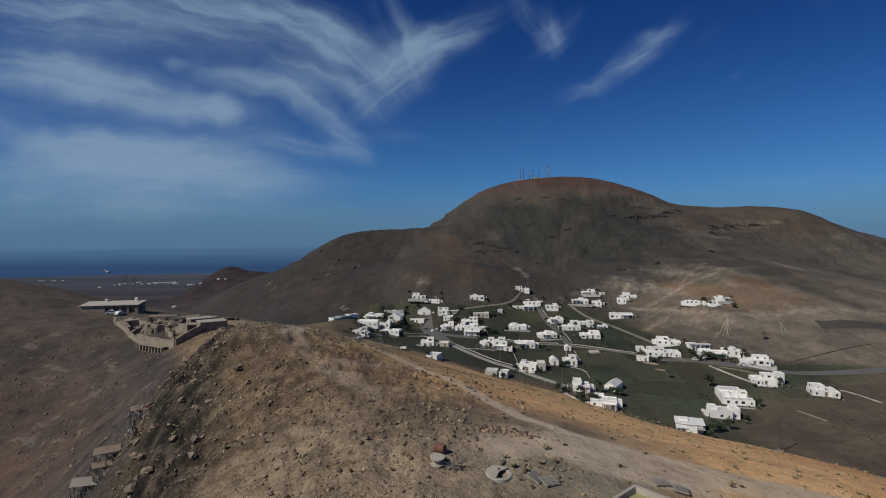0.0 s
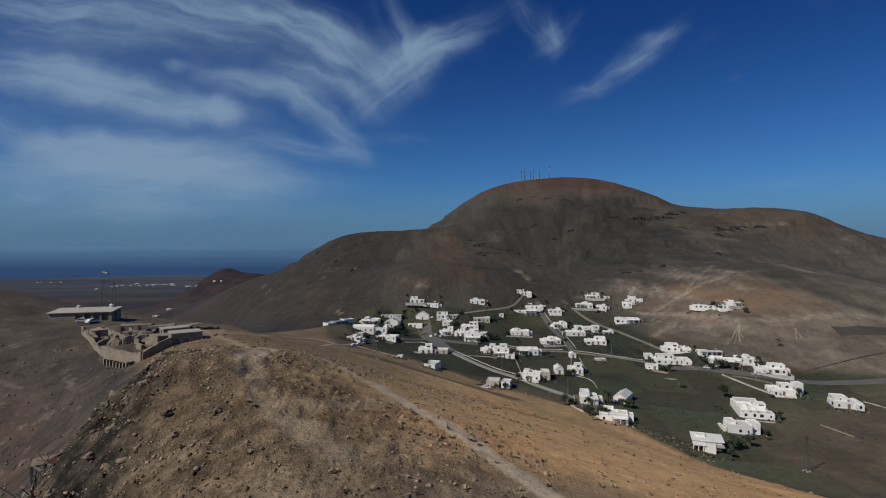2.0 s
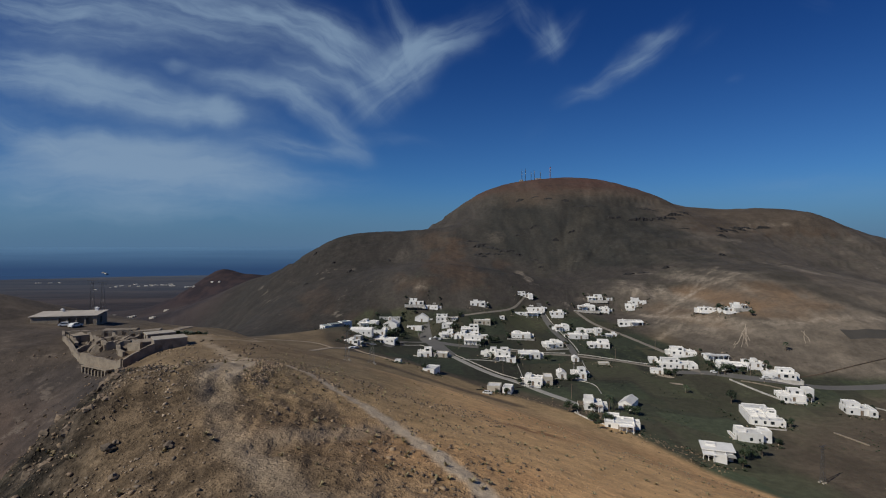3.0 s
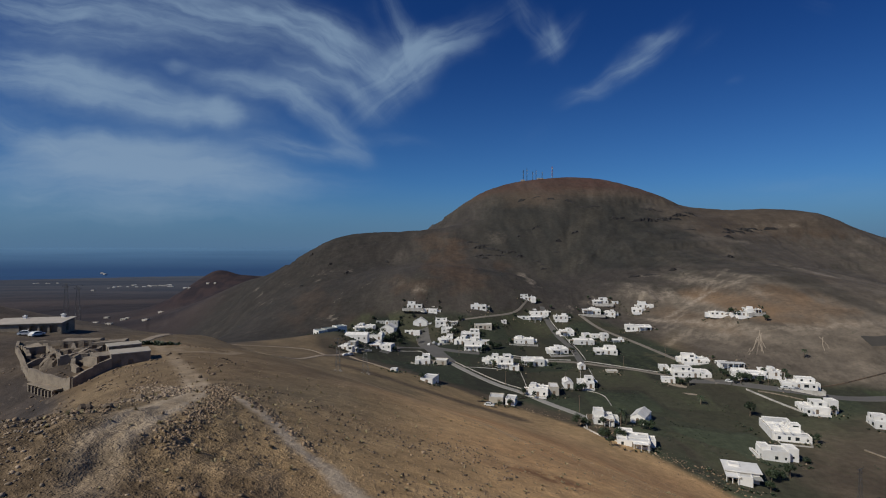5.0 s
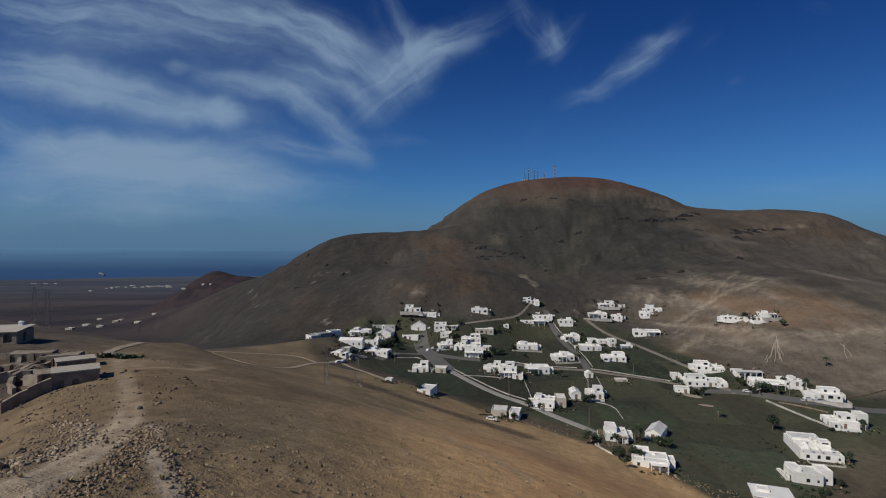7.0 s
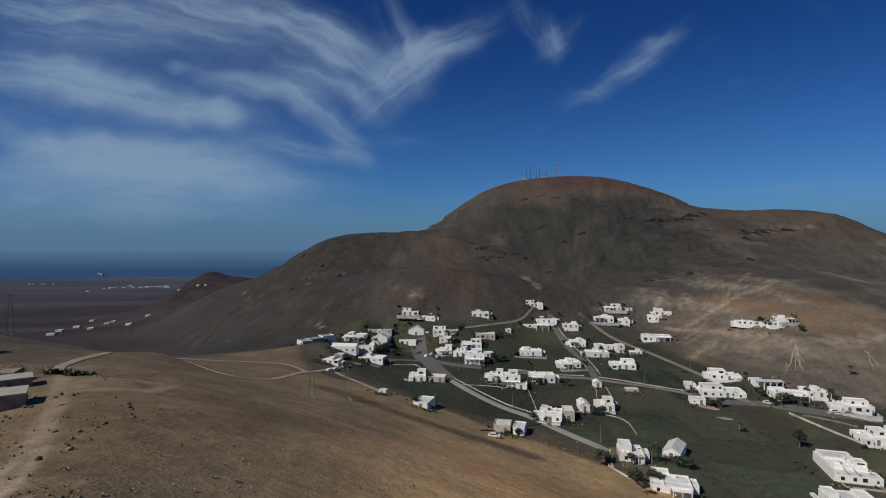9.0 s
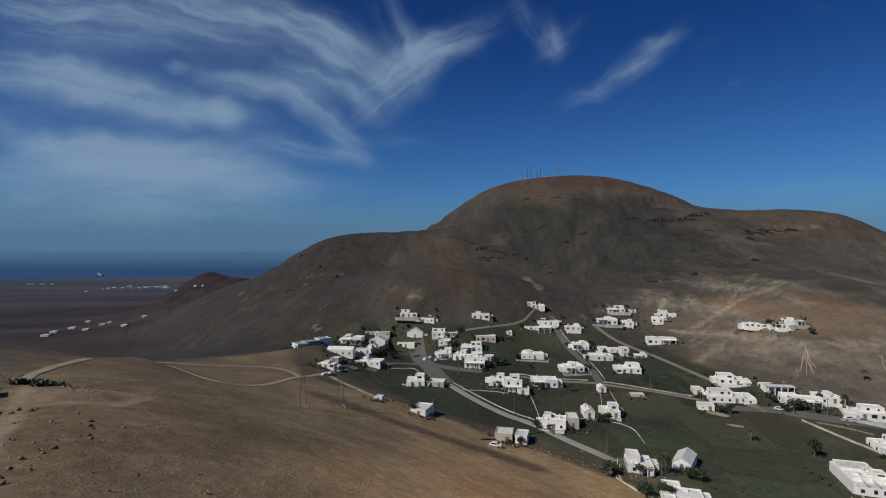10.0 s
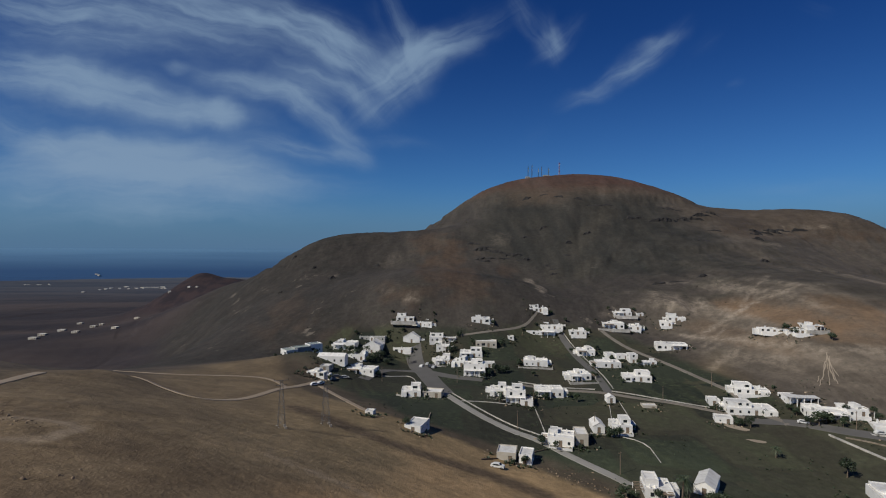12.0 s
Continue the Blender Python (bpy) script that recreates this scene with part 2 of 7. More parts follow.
# the lie of the land: spot heights of each landform, joined by one bending sheet
RIDGE = [(-5, 43, 198.6), (2, 46, 198.0), (7, 52, 197.4), (-13.6, 60, 200.1), (-21, 59, 199.6), (-26.8, 68.4, 202.0),
    (-21.3, 72.3, 201.4), (-9.1, 65.4, 199.6), (-0.2, 69.6, 197.4), (22, 71.9, 190.2), (-24.8, 85, 201.4), (-13.0, 88, 197.5), 
    (-20.2, 101.5, 196.7), (-32.2, 112.6, 196.0), (-8, 111.4, 190.4), (9, 106, 187.2), (18.2, 106.5, 184.7), (-19, 126, 190.3), (6.5, 146, 179.7),
    (-51.3, 124.3, 191.9), (-58.3, 139.4, 191.4), (-52.9, 151, 191.2), (-3.5, 185, 171.6), (21.6, 190, 163.1), (8, 218, 159.7),
    (42.7, 237.3, 147.9), (-39.6, 234, 169.9), (-32.2, 250.5, 165.0), (49, 61, 187.7), (60, 75, 181.3),
    (-26.5, 74, 202.8), (-30.2, 72.2, 202.7), (-32.1, 74.1, 202.5), (-29.5, 90.2, 200.9), (-33.4, 88.9, 199.8), (-31.4, 67.1, 200.5), (-33.7, 66, 197.5), (-28.4, 64.2, 199.4), (-31.2, 59.8, 194.4),
    (-27.5, 57.3, 195.4), (-17.9, 50.8, 196.9), (-17, 56.3, 200.0), (-42.1, 71.1, 191.3), (-5.6, 70.5, 197.6)]
WEST = [(-75, 182, 189.0), (-81, 188, 187.6), (-106.6, 229.6, 184.5), (-71, 255.4, 171.1), (-83.6, 263.4, 171.5), (-102.6, 221.4, 185.0),
    (-110, 253, 178.9), (-114, 266.5, 176.0), (-56.5, 295.2, 162.5), (-33.6, 292, 159.0), (-18, 278, 158.5), (-131, 176.2, 188.9), (-115, 166, 187.8),
     (-85.6, 120, 172.5), (-90.4, 164.3, 187.6), (-77, 148.8, 186.0), (-66, 158, 190.0), (-72, 153, 189.2), (-91, 156, 186.4), (-108, 173, 188.6), (-40.2, 64, 190.0), (-112, 164.7, 189.0), (-116.4, 157, 185.4), (-106, 150.5, 180.9), (-98.3, 145.4, 180.0), (-74.2, 144.5, 187.6), (-98.8, 255.7, 179.8), (-69, 129.5, 186.0),
    (-132, 205, 189.5), (-160, 190, 194.0), (-155, 206, 195.8), (-172, 202, 200.2), (-148, 206, 193.4), (-141, 203, 190.5), (-215, 205, 203), (-142, 248, 186), (-168, 256, 186), (-122, 250, 182.5), (-230, 270, 175), (-60, 90, 181.0), (-75, 60, 160.0), (-120, 90, 157.0), (-170, 130, 170.0), (-45, 40, 178.0)]
VALLEY = [(140, 242, 140.5), (117, 290, 143.5), (80, 234, 144.5), (86.5, 200, 140.5), (134.6, 260, 140.5), (21, 270.5, 148.0), (57, 252, 146.0),
    (71, 276, 146.0), (36.1, 327.2, 149.9), (50.4, 341, 147.4), (60.5, 295, 146.5), (-79.7, 388, 155.5), (-38.4, 355, 153.5), (-18.6, 414.5, 153.8),
    (58.4, 430.6, 162.5), (56.6, 386, 152.5), (105.2, 359.3, 150.3), (141.4, 401, 158.4), (138.2, 318, 146.0), (147, 296, 144.5), (188, 304, 145.2),
    (172.6, 272, 142.0), (0.6, 379, 152.6), (-51.4, 337, 155.0), (-14, 320, 152.5), (170, 308.4, 149.5), (94, 361, 151.0), (112, 440, 165.5), (89.5, 206, 141.5), (190, 220, 139.0), (114, 228, 140.5)]
SLOPES = [(168, 374.6, 158.4), (170, 454, 173.2), (153.5, 449, 167.3), (182.3, 385.3, 169), (186, 351, 161), (165, 332, 154), (181.6, 401.8, 170.4),
    (158.8, 453, 180), (223.5, 437.2, 192), (188.2, 353.2, 162.6), (214.8, 338.4, 162.3), (444, 604.6, 185.4), (57.4, 440, 176.0), (-18.2, 431.7, 179.0),
    (76.6, 538.9, 187.7), (82.5, 555.6, 189), (99.3, 579, 198), (53, 620, 218), (-46.5, 594.8, 197), (-41.4, 564, 195.9), (-64.5, 366.5, 163.5),
    (-173.3, 527.7, 153.3), (-210, 527.6, 128.3), (-138, 668, 222.2), (-88, 688, 234.5), (-27, 692, 237.2), (300, 330, 160), (300, 250, 143)]
SUMMIT = [(227.3, 680, 252.5), (194, 704.3, 268), (281.4, 695.3, 253.4), (331, 652, 231), (13, 850, 270), (65, 858, 303), (127, 862, 317), (217, 850, 320.5),
    (258.4, 803.6, 307.6), (318, 795, 285), (590, 775, 236), (350, 790, 268), (430, 800, 266), (508, 818, 270.6), (549, 800, 262), (607, 830, 245.4), (700, 850, 215), (217, 1000, 270), (0, 1000, 215),
    (500, 1000, 230), (-100, 900, 200), (-22, 760, 229), (-40, 850, 224), (-20, 850, 248), (-4, 850, 259), (-230, 800, 160), (700, 500, 170), (800, 1200, 150)]
PLAIN = [(-494, 730, 109), (-477, 813, 108), (-471, 847, 103), (-399, 975, 176), (-362, 985, 166.5), (-335, 950, 166), (-440, 980, 152), (-485, 985, 124), (-399, 900, 138), (-420, 1060, 130), (-260, 760, 172), (-300, 650, 118), (-330, 450, 130), (-700, 900, 95), (-600, 1400, 75), (-300, 1300, 85), (300, 1800, 60),
    (-1500, 2600, 20), (0, 3000, 15), (1500, 2500, 20), (-3000, 4000, 3), (0, 4100, 2), (3000, 4000, 3), (-2500, 0, 40), (2500, 0, 60), (0, -1500, 60), (0, -200, 190), (60, 20, 186), (0, 0, 193), (140, 100, 146),(-250,50,130),(300,0,130), (-800, 300, 90)]


def bending(spots, loose=0.004):
    p = np.array(spots, float)
    q, n = p[:, :2] / 100, len(p)
    d = ((q[:, None] - q[None]) ** 2).sum(-1)
    a = np.zeros((n + 3, n + 3))
    a[:n, :n], a[:n, n], a[:n, n + 1:] = 0.5 * d * np.log(d + 1e-9) + loose * np.eye(n), 1, q
    a[n:, :n] = a[:n, n:].T
    return q, np.linalg.solve(a, np.r_[p[:, 2], 0, 0, 0])


LAND = bending(RIDGE + WEST + VALLEY + SLOPES + SUMMIT + PLAIN)


def lie(x, y):
    """The smooth height of the land."""
    x, y = np.asarray(x, float) / 100, np.asarray(y, float) / 100
    q, w = LAND
    n = len(q)
    out = w[n] + w[n + 1] * x + w[n + 2] * y
    if x.size < 50:
        d = (x[..., None] - q[:, 0]) ** 2 + (y[..., None] - q[:, 1]) ** 2
        return out + (0.5 * d * np.log(d + 1e-9)) @ w[:n]
    for (a, b), c in zip(q, w[:n]):
        d = (x - a) ** 2 + (y - b) ** 2
        out = out + c * 0.5 * d * np.log(d + 1e-9)
    return out


def step(v, a, b):
    t = np.clip((v - a) / (b - a), 0, 1)
    return t * t * (3 - 2 * t)


def speckle(x, y, seed=0):
    """Smooth value noise from 0 to 1 on a unit lattice."""
    xi, yi = np.floor(x).astype(np.int64), np.floor(y).astype(np.int64)
    fx, fy = x - xi, y - yi
    fx, fy = fx * fx * (3 - 2 * fx), fy * fy * (3 - 2 * fy)

    def h(a, b):
        k = (a * 374761393 + b * 668265263 + seed * 974634777) & 0xFFFFFFFF
        k = ((k ^ (k >> 13)) * 1274126177) & 0xFFFFFFFF
        return ((k ^ (k >> 16)) & 0xFFFFFF) / 0xFFFFFF

    top = h(xi, yi) * (1 - fx) + h(xi + 1, yi) * fx
    low = h(xi, yi + 1) * (1 - fx) + h(xi + 1, yi + 1) * fx
    return top * (1 - fy) + low * fy


def layered(x, y, seed=0, octaves=4):
    out, amp, total = 0.0, 1.0, 0.0
    for k in range(octaves):
        out, total = out + amp * speckle(x * 2 ** k, y * 2 ** k, seed + k), total + amp
        amp *= 0.5
    return out / total


EDGE_Y = [120, 150, 170, 200, 238, 262, 275, 285, 300, 335, 385, 430, 450]
EDGE_X = [150, 112, 100, 84, 54, 32, 10, -22, -46, -70, -88, -60, 0]


def valley_at(x, y, z):
    """1 on the valley floor, 0 off it."""
    limit = np.interp(x, [90, 120, 150, 190], [167, 160, 151, 147])
    wob = (layered(x / 25, y / 25, 5, 3) - 0.5) * 10
    return step(x - np.interp(y, EDGE_Y, EDGE_X) + wob * 0.4, -3, 4) * step(limit - z + wob * 0.4, -1.5, 2.0) * step(y, 95, 130)


CREST_Y = [20, 40, 50, 58, 66, 74, 90, 105, 130, 150]
CREST_X = [-20, -24, -26, -27.5, -29.5, -32, -35.5, -43, -58, -72]


def past_crest(x, y):
    """Metres beyond the west crest of the ridge."""
    return np.interp(y, CREST_Y, CREST_X) - x + 5.0 * (layered(x / 8, y / 8, 55, 3) - 0.5)


def crag_at(x, y):
    """1 on the broken rock below the crest, where the colour goes darker, 0 off it."""
    d = past_crest(x, y)
    return step(d, -4.0, 1.5) * (1 - step(d, 6.0, 12.0)) * step(y, 25, 40) * (1 - step(y, 80, 125))


def rocky_at(x, y):
    """1 on the stony ground along the crest, 0 on the smooth hill."""
    bank = step(-x, 2, 20) * step(y, 5, 22) * (1 - 0.6 * step(y, 74, 92)) * (1 - step(y, 112, 140))
    return np.clip(bank + 0.7 * (1 - step(y, 62, 82)) * step(-x, -10, 4), 0, 1)


def ground(x, y, base):
    """The height of the land with its gullies and lumps."""
    z = base
    v = valley_at(x, y, z)
    high = step(z, 170, 200) * step(y, 420, 520) + 0.5 * step(y, 480, 560) * step(-x, 60, 140)
    high = np.clip(high, 0, 1) * (1 - v) * (1 - 0.75 * step(z, 280, 302))
    wx, wy = x + 22 * (layered(x / 60, y / 60, 31, 3) - 0.5), y + 22 * (layered(x / 60, y / 60, 41, 3) - 0.5)
    gully = 1 - np.abs(2 * layered(wx / 62, wy / 150, 11, 4) - 1)
    # gullies run together towards the foot of the bowl
    turn, reach = np.arctan2(x - 95, y - 520), np.hypot(x - 95, y - 520)
    runs = 1 - np.abs(2 * layered(turn * 4.2 + 0.02 * (wx - x), reach / 300, 15, 3) - 1)
    runs = runs * step(reach, 50, 130) * (1 - step(reach, 220, 300)) * step(x, 0, 50)
    z = z + high * (3.2 * (0.78 - gully) - 5.0 * (runs - 0.6 * step(reach, 50, 130) * (1 - step(reach, 220, 300)) * step(x, 0, 50)) + 2.2 * (layered(x / 14, y / 22, 21, 4) - 0.5))
    flank = step(x, 120, 180) * step(y, 300, 340) * (1 - step(y, 520, 600))
    z = z + flank * (3.0 * (layered(wx / 30, wy / 70, 17, 3) - 0.5) + 1.0 * (layered(x / 7, y / 9, 19, 2) - 0.5))
    # low scarps of dark rock on the mountain
    scarp = step(layered(x / 90, z / 16, 61, 3), 0.60, 0.66) * high
    z = z - 2.5 * scarp
    near = (1 - step(y, 190, 320)) * (1 - v)
    rough = rocky_at(x, y)
    z = z + near * (0.5 * (layered(x / 9, y / 9, 71, 3) - 0.5) + (0.12 + 0.75 * rough) * (layered(x / 2.6, y / 2.6, 81, 3) - 0.5) * 0.9 * (1 - step(y, 95, 160)))
    z = z + near * rough * (1 - step(y, 75, 110)) * 0.55 * (layered(x / 0.9, y / 1.4, 85, 2) - 0.5)
    crag = crag_at(x, y)
    broken = np.abs(2 * layered(x / 5.5, y / 4.5, 83, 4) - 1)
    z = z + crag * (2.6 * (0.35 - broken) + 1.0 * (layered(x / 1.6, y / 1.6, 87, 2) - 0.5))
    steep = step(-x, 40, 60) * step(y, 20, 50) * (1 - step(y, 190, 230)) * step(193 - z, 2, 8)
    z = z + steep * (2.2 * (layered(x / 11, y / 7, 91, 4) - 0.5))
    z = z + v * 0.25 * (layered(x / 12, y / 12, 95, 2) - 0.5)
    return np.where(y > 4150, z - (y - 4150) * 0.08, z)


def away(x, y, line):
    """Distance from each point to a polyline."""
    best = np.full(np.shape(x), 1e9)
    for (ax, ay), (bx, by) in zip(line, line[1:]):
        dx, dy = bx - ax, by - ay
        t = np.clip(((x - ax) * dx + (y - ay) * dy) / (dx * dx + dy * dy), 0, 1)
        best = np.minimum(best, np.hypot(x - ax - t * dx, y - ay - t * dy))
    return best


# beaten tracks on the hill: half width and line
FAINT = [[(-8.5, 55), (-12.1, 58.5), (-16.3, 63), (-18.4, 66.1), (-21, 70.6)], [(-44.7, 132.1), (-50.7, 141.8), (-59.7, 156.3), (-70.1, 171.5), (-90, 199.9)],
         [(-64, 168), (-70, 176), (-66, 186), (-56, 184), (-54, 174), (-64, 168)], [(-30, 197), (-19, 194), (-9, 190), (1.5, 166), (14, 140)], [(-14, 64), (-8, 70), (-5, 76)]]
TRACKS = [(1.7, [(-10.1, 56.5), (-14.5, 61), (-18.4, 66.1), (-21.0, 70.6), (-22.7, 74.5), (-23.6, 79.8), (-24.1, 84), (-24.9, 88), (-26.6, 93.5), (-29.0, 100.2), (-32.7, 109.4), (-37.8, 119.9), (-44.7, 132.1)]),
          (0.85, [(-32, 114.5), (-30.4, 111.5), (-25.5, 103.3), (-21.9, 97.9), (-18.2, 92.3), (-14.6, 87.6), (-12.3, 84.0), (-9.8, 81.5), (-6.8, 77.6), (-3.7, 72.3), (-1.1, 66.5), (1.0, 62.4), (3.3, 58.3), (6.4, 52.5), (10.0, 49.6), (22, 46), (34, 45)]),
          (2.6, [(4, 45), (9, 46.5), (14, 45.5), (22, 44), (36, 43)]),
          (1.2, [(7, 44), (12, 42), (18, 41)])]

# pale scree, brown earth and ochre earth on the slopes: across, height, half width, half height, amount
SCREES = [(160, 178, 24, 6, 0.75), (182, 175, 12, 3, 0.55), (75, 188, 6, 3, 0.9), (59, 226, 12, 6, 0.25), (308, 195, 9, 5, 0.5), (326, 221, 18, 3, 0.4), (-18, 184, 8, 3, 0.6), (-34, 187, 6, 2, 0.4), (-47, 204, 12, 9, 0.15),
          (207, 188, 20, 6, 0.5), (228, 193, 12, 3, 0.6), (166, 158.5, 14, 1.2, 0.6), (182, 170, 10, 3, 0.3), (205, 162, 26, 3, 0.35), (445, 243, 34, 2.5, 0.5), (395, 238, 26, 2, 0.5), (250, 168, 30, 4, 0.4), (118, 172, 14, 2, 0.4), (350, 232, 14, 3, 0.35)]
BROWNS = [(8, 206, 26, 24, 0.75), (22, 190, 20, 10, 0.7), (-14, 222, 20, 12, 0.55), (-20, 186, 22, 8, 0.5), (460, 250, 110, 26, 0.9), (345, 240, 60, 14, 0.7), (60, 196, 10, 7, 0.5), (-110, 170, 30, 12, 0.3), (110, 276, 40, 22, 0.8), (285, 287, 40, 14, 0.6), (-55, 160, 26, 8, 0.35)]
OCHRES = [(204, 178, 26, 6, 1), (225, 183, 24, 6, 1.0), (232, 177, 26, 5, 0.7), (212, 171, 34, 4, 0.6), (290, 196, 30, 6, 0.4), (172, 166, 24, 4, 0.4)]
RILLS = [(1.4, 0.85, [(136, 368.8), (150.1, 379.7), (162.4, 386.7)]), (1.6, 0.93, [(162.8, 423.9), (185.7, 434.4), (206.7, 439.2), (228, 433.6)]), (0.9, 0.62, [(152, 401.9), (168, 415), (183.6, 429.5), (205, 450), (232, 474)]),
         (1.6, 0.85, [(152.8, 429.8), (161.9, 408.9), (172.5, 389.5), (184.6, 372), (193.2, 359.3), (215.5, 352.1), (300, 350)]), (1.8, 0.62, [(155.3, 382), (168, 374), (177.8, 363)]), (1.4, 0.93, [(207, 357), (218, 348)]),
         (1.1, 0.46, [(170, 400), (185, 395), (200, 392)]), (0.9, 0.46, [(146, 392), (157, 398), (166, 405)])]
# lines along which the slope colour goes darker: half width and line
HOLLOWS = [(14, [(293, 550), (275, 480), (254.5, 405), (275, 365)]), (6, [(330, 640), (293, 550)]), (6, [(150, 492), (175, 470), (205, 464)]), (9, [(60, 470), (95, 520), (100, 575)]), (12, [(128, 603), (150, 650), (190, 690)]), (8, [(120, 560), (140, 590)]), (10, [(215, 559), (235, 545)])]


def blots(x, z, spots, seed):
    """Soft ragged patches on the slopes."""
    out = np.zeros(len(x))
    ragged = (layered(x / 9, z / 4, seed, 4) - 0.5) * 1.6
    for cx, cz, rx, rz, amount in spots:
        out = np.maximum(out, amount * (1 - step(np.hypot((x - cx) / rx, (z - cz) / rz) + ragged, 0.35, 1.15)))
    return out


ANG = np.radians(np.r_[np.linspace(-56, 56, 941), np.linspace(60, 300, 61)[:-1]])
RAD = np.r_[0.0, np.geomspace(8, 4450, 640)]


GRID = []


def build_ground():
    a, r = np.meshgrid(ANG, RAD)
    x, y = r * np.sin(a), r * np.cos(a) - 15
    base = lie(x, y)
    z = ground(x, y, base)
    GRID.append(z)
    rows, cols = x.shape
    co = np.stack([x, y, z], -1).reshape(-1, 3)
    i = (np.arange(rows - 1)[:, None] * cols + np.arange(cols)[None]).ravel()
    j = (np.arange(rows - 1)[:, None] * cols + (np.arange(cols)[None] + 1) % cols).ravel()
    faces = np.stack([i, i + cols, j + cols, j], -1)
    me = bpy.data.meshes.new("ground")
    me.vertices.add(len(co))
    me.vertices.foreach_set("co", co.ravel())
    me.loops.add(faces.size)
    me.loops.foreach_set("vertex_index", faces.ravel()[::1])
    me.polygons.add(len(faces))
    me.polygons.foreach_set("loop_start", np.arange(len(faces)) * 4)
    me.polygons.foreach_set("loop_total", np.full(len(faces), 4))
    me.polygons.foreach_set("use_smooth", np.ones(len(faces), bool))
    me.update()
    fx, fy, fz = co.T
    pale = np.zeros(len(co))
    fringe = (layered(fx / 1.7, fy / 1.7, 7, 3) - 0.5) * 0.9
    worn = layered(fx / 6, fy / 6, 9, 3)
    for k, (half, line) in enumerate(TRACKS):
        d = away(fx, fy, line)
        bed = 1 - step(d + fringe, half * 0.6, half * 1.5)
        if k == 0:
            ruts = 1 - step(np.abs(d - 1.0) + 0.4 * fringe, 0.2, 0.75)
            bed = np.maximum(0.62 * bed, 0.95 * ruts) * (0.12 + 0.88 * step(fy, 66, 82)) * (1 - 0.5 * step(fy, 112, 130))
        pale = np.maximum(pale, np.minimum(1.0, bed * (0.65 + 0.5 * worn) * (1.3 if k == 1 else 1.0)))
    for line in FAINT:
        pale = np.maximum(pale, 0.34 * (1 - step(away(fx, fy, line) + fringe, 0.5, 2.2)) * (0.4 + worn))
    zone = np.zeros((len(co), 4), np.float32)
    zone[:, 0] = valley_at(fx, fy, base.ravel())
    zone[:, 1] = step(fx + (layered(fx / 20, fy / 20, 3, 3) - 0.5) * 22, -20, 12) * (1 - step(fy, 210, 300))
    zone[:, 2] = pale
    zone[:, 3] = rocky_at(fx, fy)
    me.attributes.new("zone", "FLOAT_COLOR", "POINT").data.foreach_set("color", zone.ravel())
    stain = np.zeros((len(co), 4), np.float32)
    far = step(fy, 320, 370)
    stain[:, 0] = blots(fx, fz, SCREES, 201) * far
    stain[:, 1] = blots(fx, fz, BROWNS, 211) * far
    stain[:, 2] = blots(fx, fz, OCHRES, 221) * far
    for half, amount, line in RILLS:
        d = away(fx, fy, line) + (layered(fx / 3, fy / 3, 241, 3) - 0.5) * 1.8
        stain[:, 0] = np.maximum(stain[:, 0], amount * (1 - step(d, half * 0.6, half * 2.2 + 0.4)))
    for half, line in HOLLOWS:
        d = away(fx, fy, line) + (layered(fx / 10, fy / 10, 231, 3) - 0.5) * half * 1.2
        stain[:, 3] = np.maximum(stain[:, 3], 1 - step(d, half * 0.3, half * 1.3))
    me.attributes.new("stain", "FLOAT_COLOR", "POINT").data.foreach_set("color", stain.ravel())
    # crag, ravine, downhill streaks and strata of the slopes
    veins = np.zeros((len(co), 4), np.float32)
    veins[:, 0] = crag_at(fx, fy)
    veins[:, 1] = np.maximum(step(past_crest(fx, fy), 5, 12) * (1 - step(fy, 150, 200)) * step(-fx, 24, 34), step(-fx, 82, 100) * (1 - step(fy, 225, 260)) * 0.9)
    turn, reach = np.arctan2(fx - 110, fy - 500), np.hypot(fx - 110, fy - 500)
    knob, knob_far = np.arctan2(fx + 40, 690 - fy), np.hypot(fx + 40, fy - 690)
    west = 1 - step(fx, -10, 60)
    veins[:, 2] = layered(turn * 26, reach / 70, 251, 4) * (1 - west) + layered(knob * 22, knob_far / 60, 252, 4) * west
    veins[:, 3] = layered(fx / 26 + 0.02 * fy, fz / 1.5, 261, 4)
    me.attributes.new("veins", "FLOAT_COLOR", "POINT").data.foreach_set("color", veins.ravel())
    # brown belt at the foot of the hill, eastward blush, dark brown strip with shade in its colour, crop strips
    soil = np.zeros((len(co), 4), np.float32)
    wob = (layered(fx / 12, fy / 12, 271, 3) - 0.5) * 16
    foot = fx - np.interp(fy, EDGE_Y, EDGE_X) + wob
    soil[:, 0] = (1 - step(foot, 14, 30)) * step(fy, 215, 245) * (1 - step(fy, 345, 375)) + step(fx, 105, 130) * (1 - step(fy - 0.5 * (fx - 120), 205, 240)) * step(foot, 10, 40)
    soil[:, 1] = step(fx + wob * 0.5 + np.interp(fy, [60, 74, 100, 118, 160], [0, 9, 9, 3, 8]), -22, 6)
    soil[:, 2] = (1 - step(away(fx, fy, [(-44, 267), (-29, 255), (-14, 249), (0, 249), (15, 247), (28, 240)]) + wob * 0.25, 2.5, 7.0))
    soil[:, 3] = speckle((fx * 0.94 + fy * 0.34) / 2.6, (fy * 0.94 - fx * 0.34) / 30, 281)
    me.attributes.new("soil", "FLOAT_COLOR", "POINT").data.foreach_set("color", np.clip(soil, 0, 1).ravel())
    return me


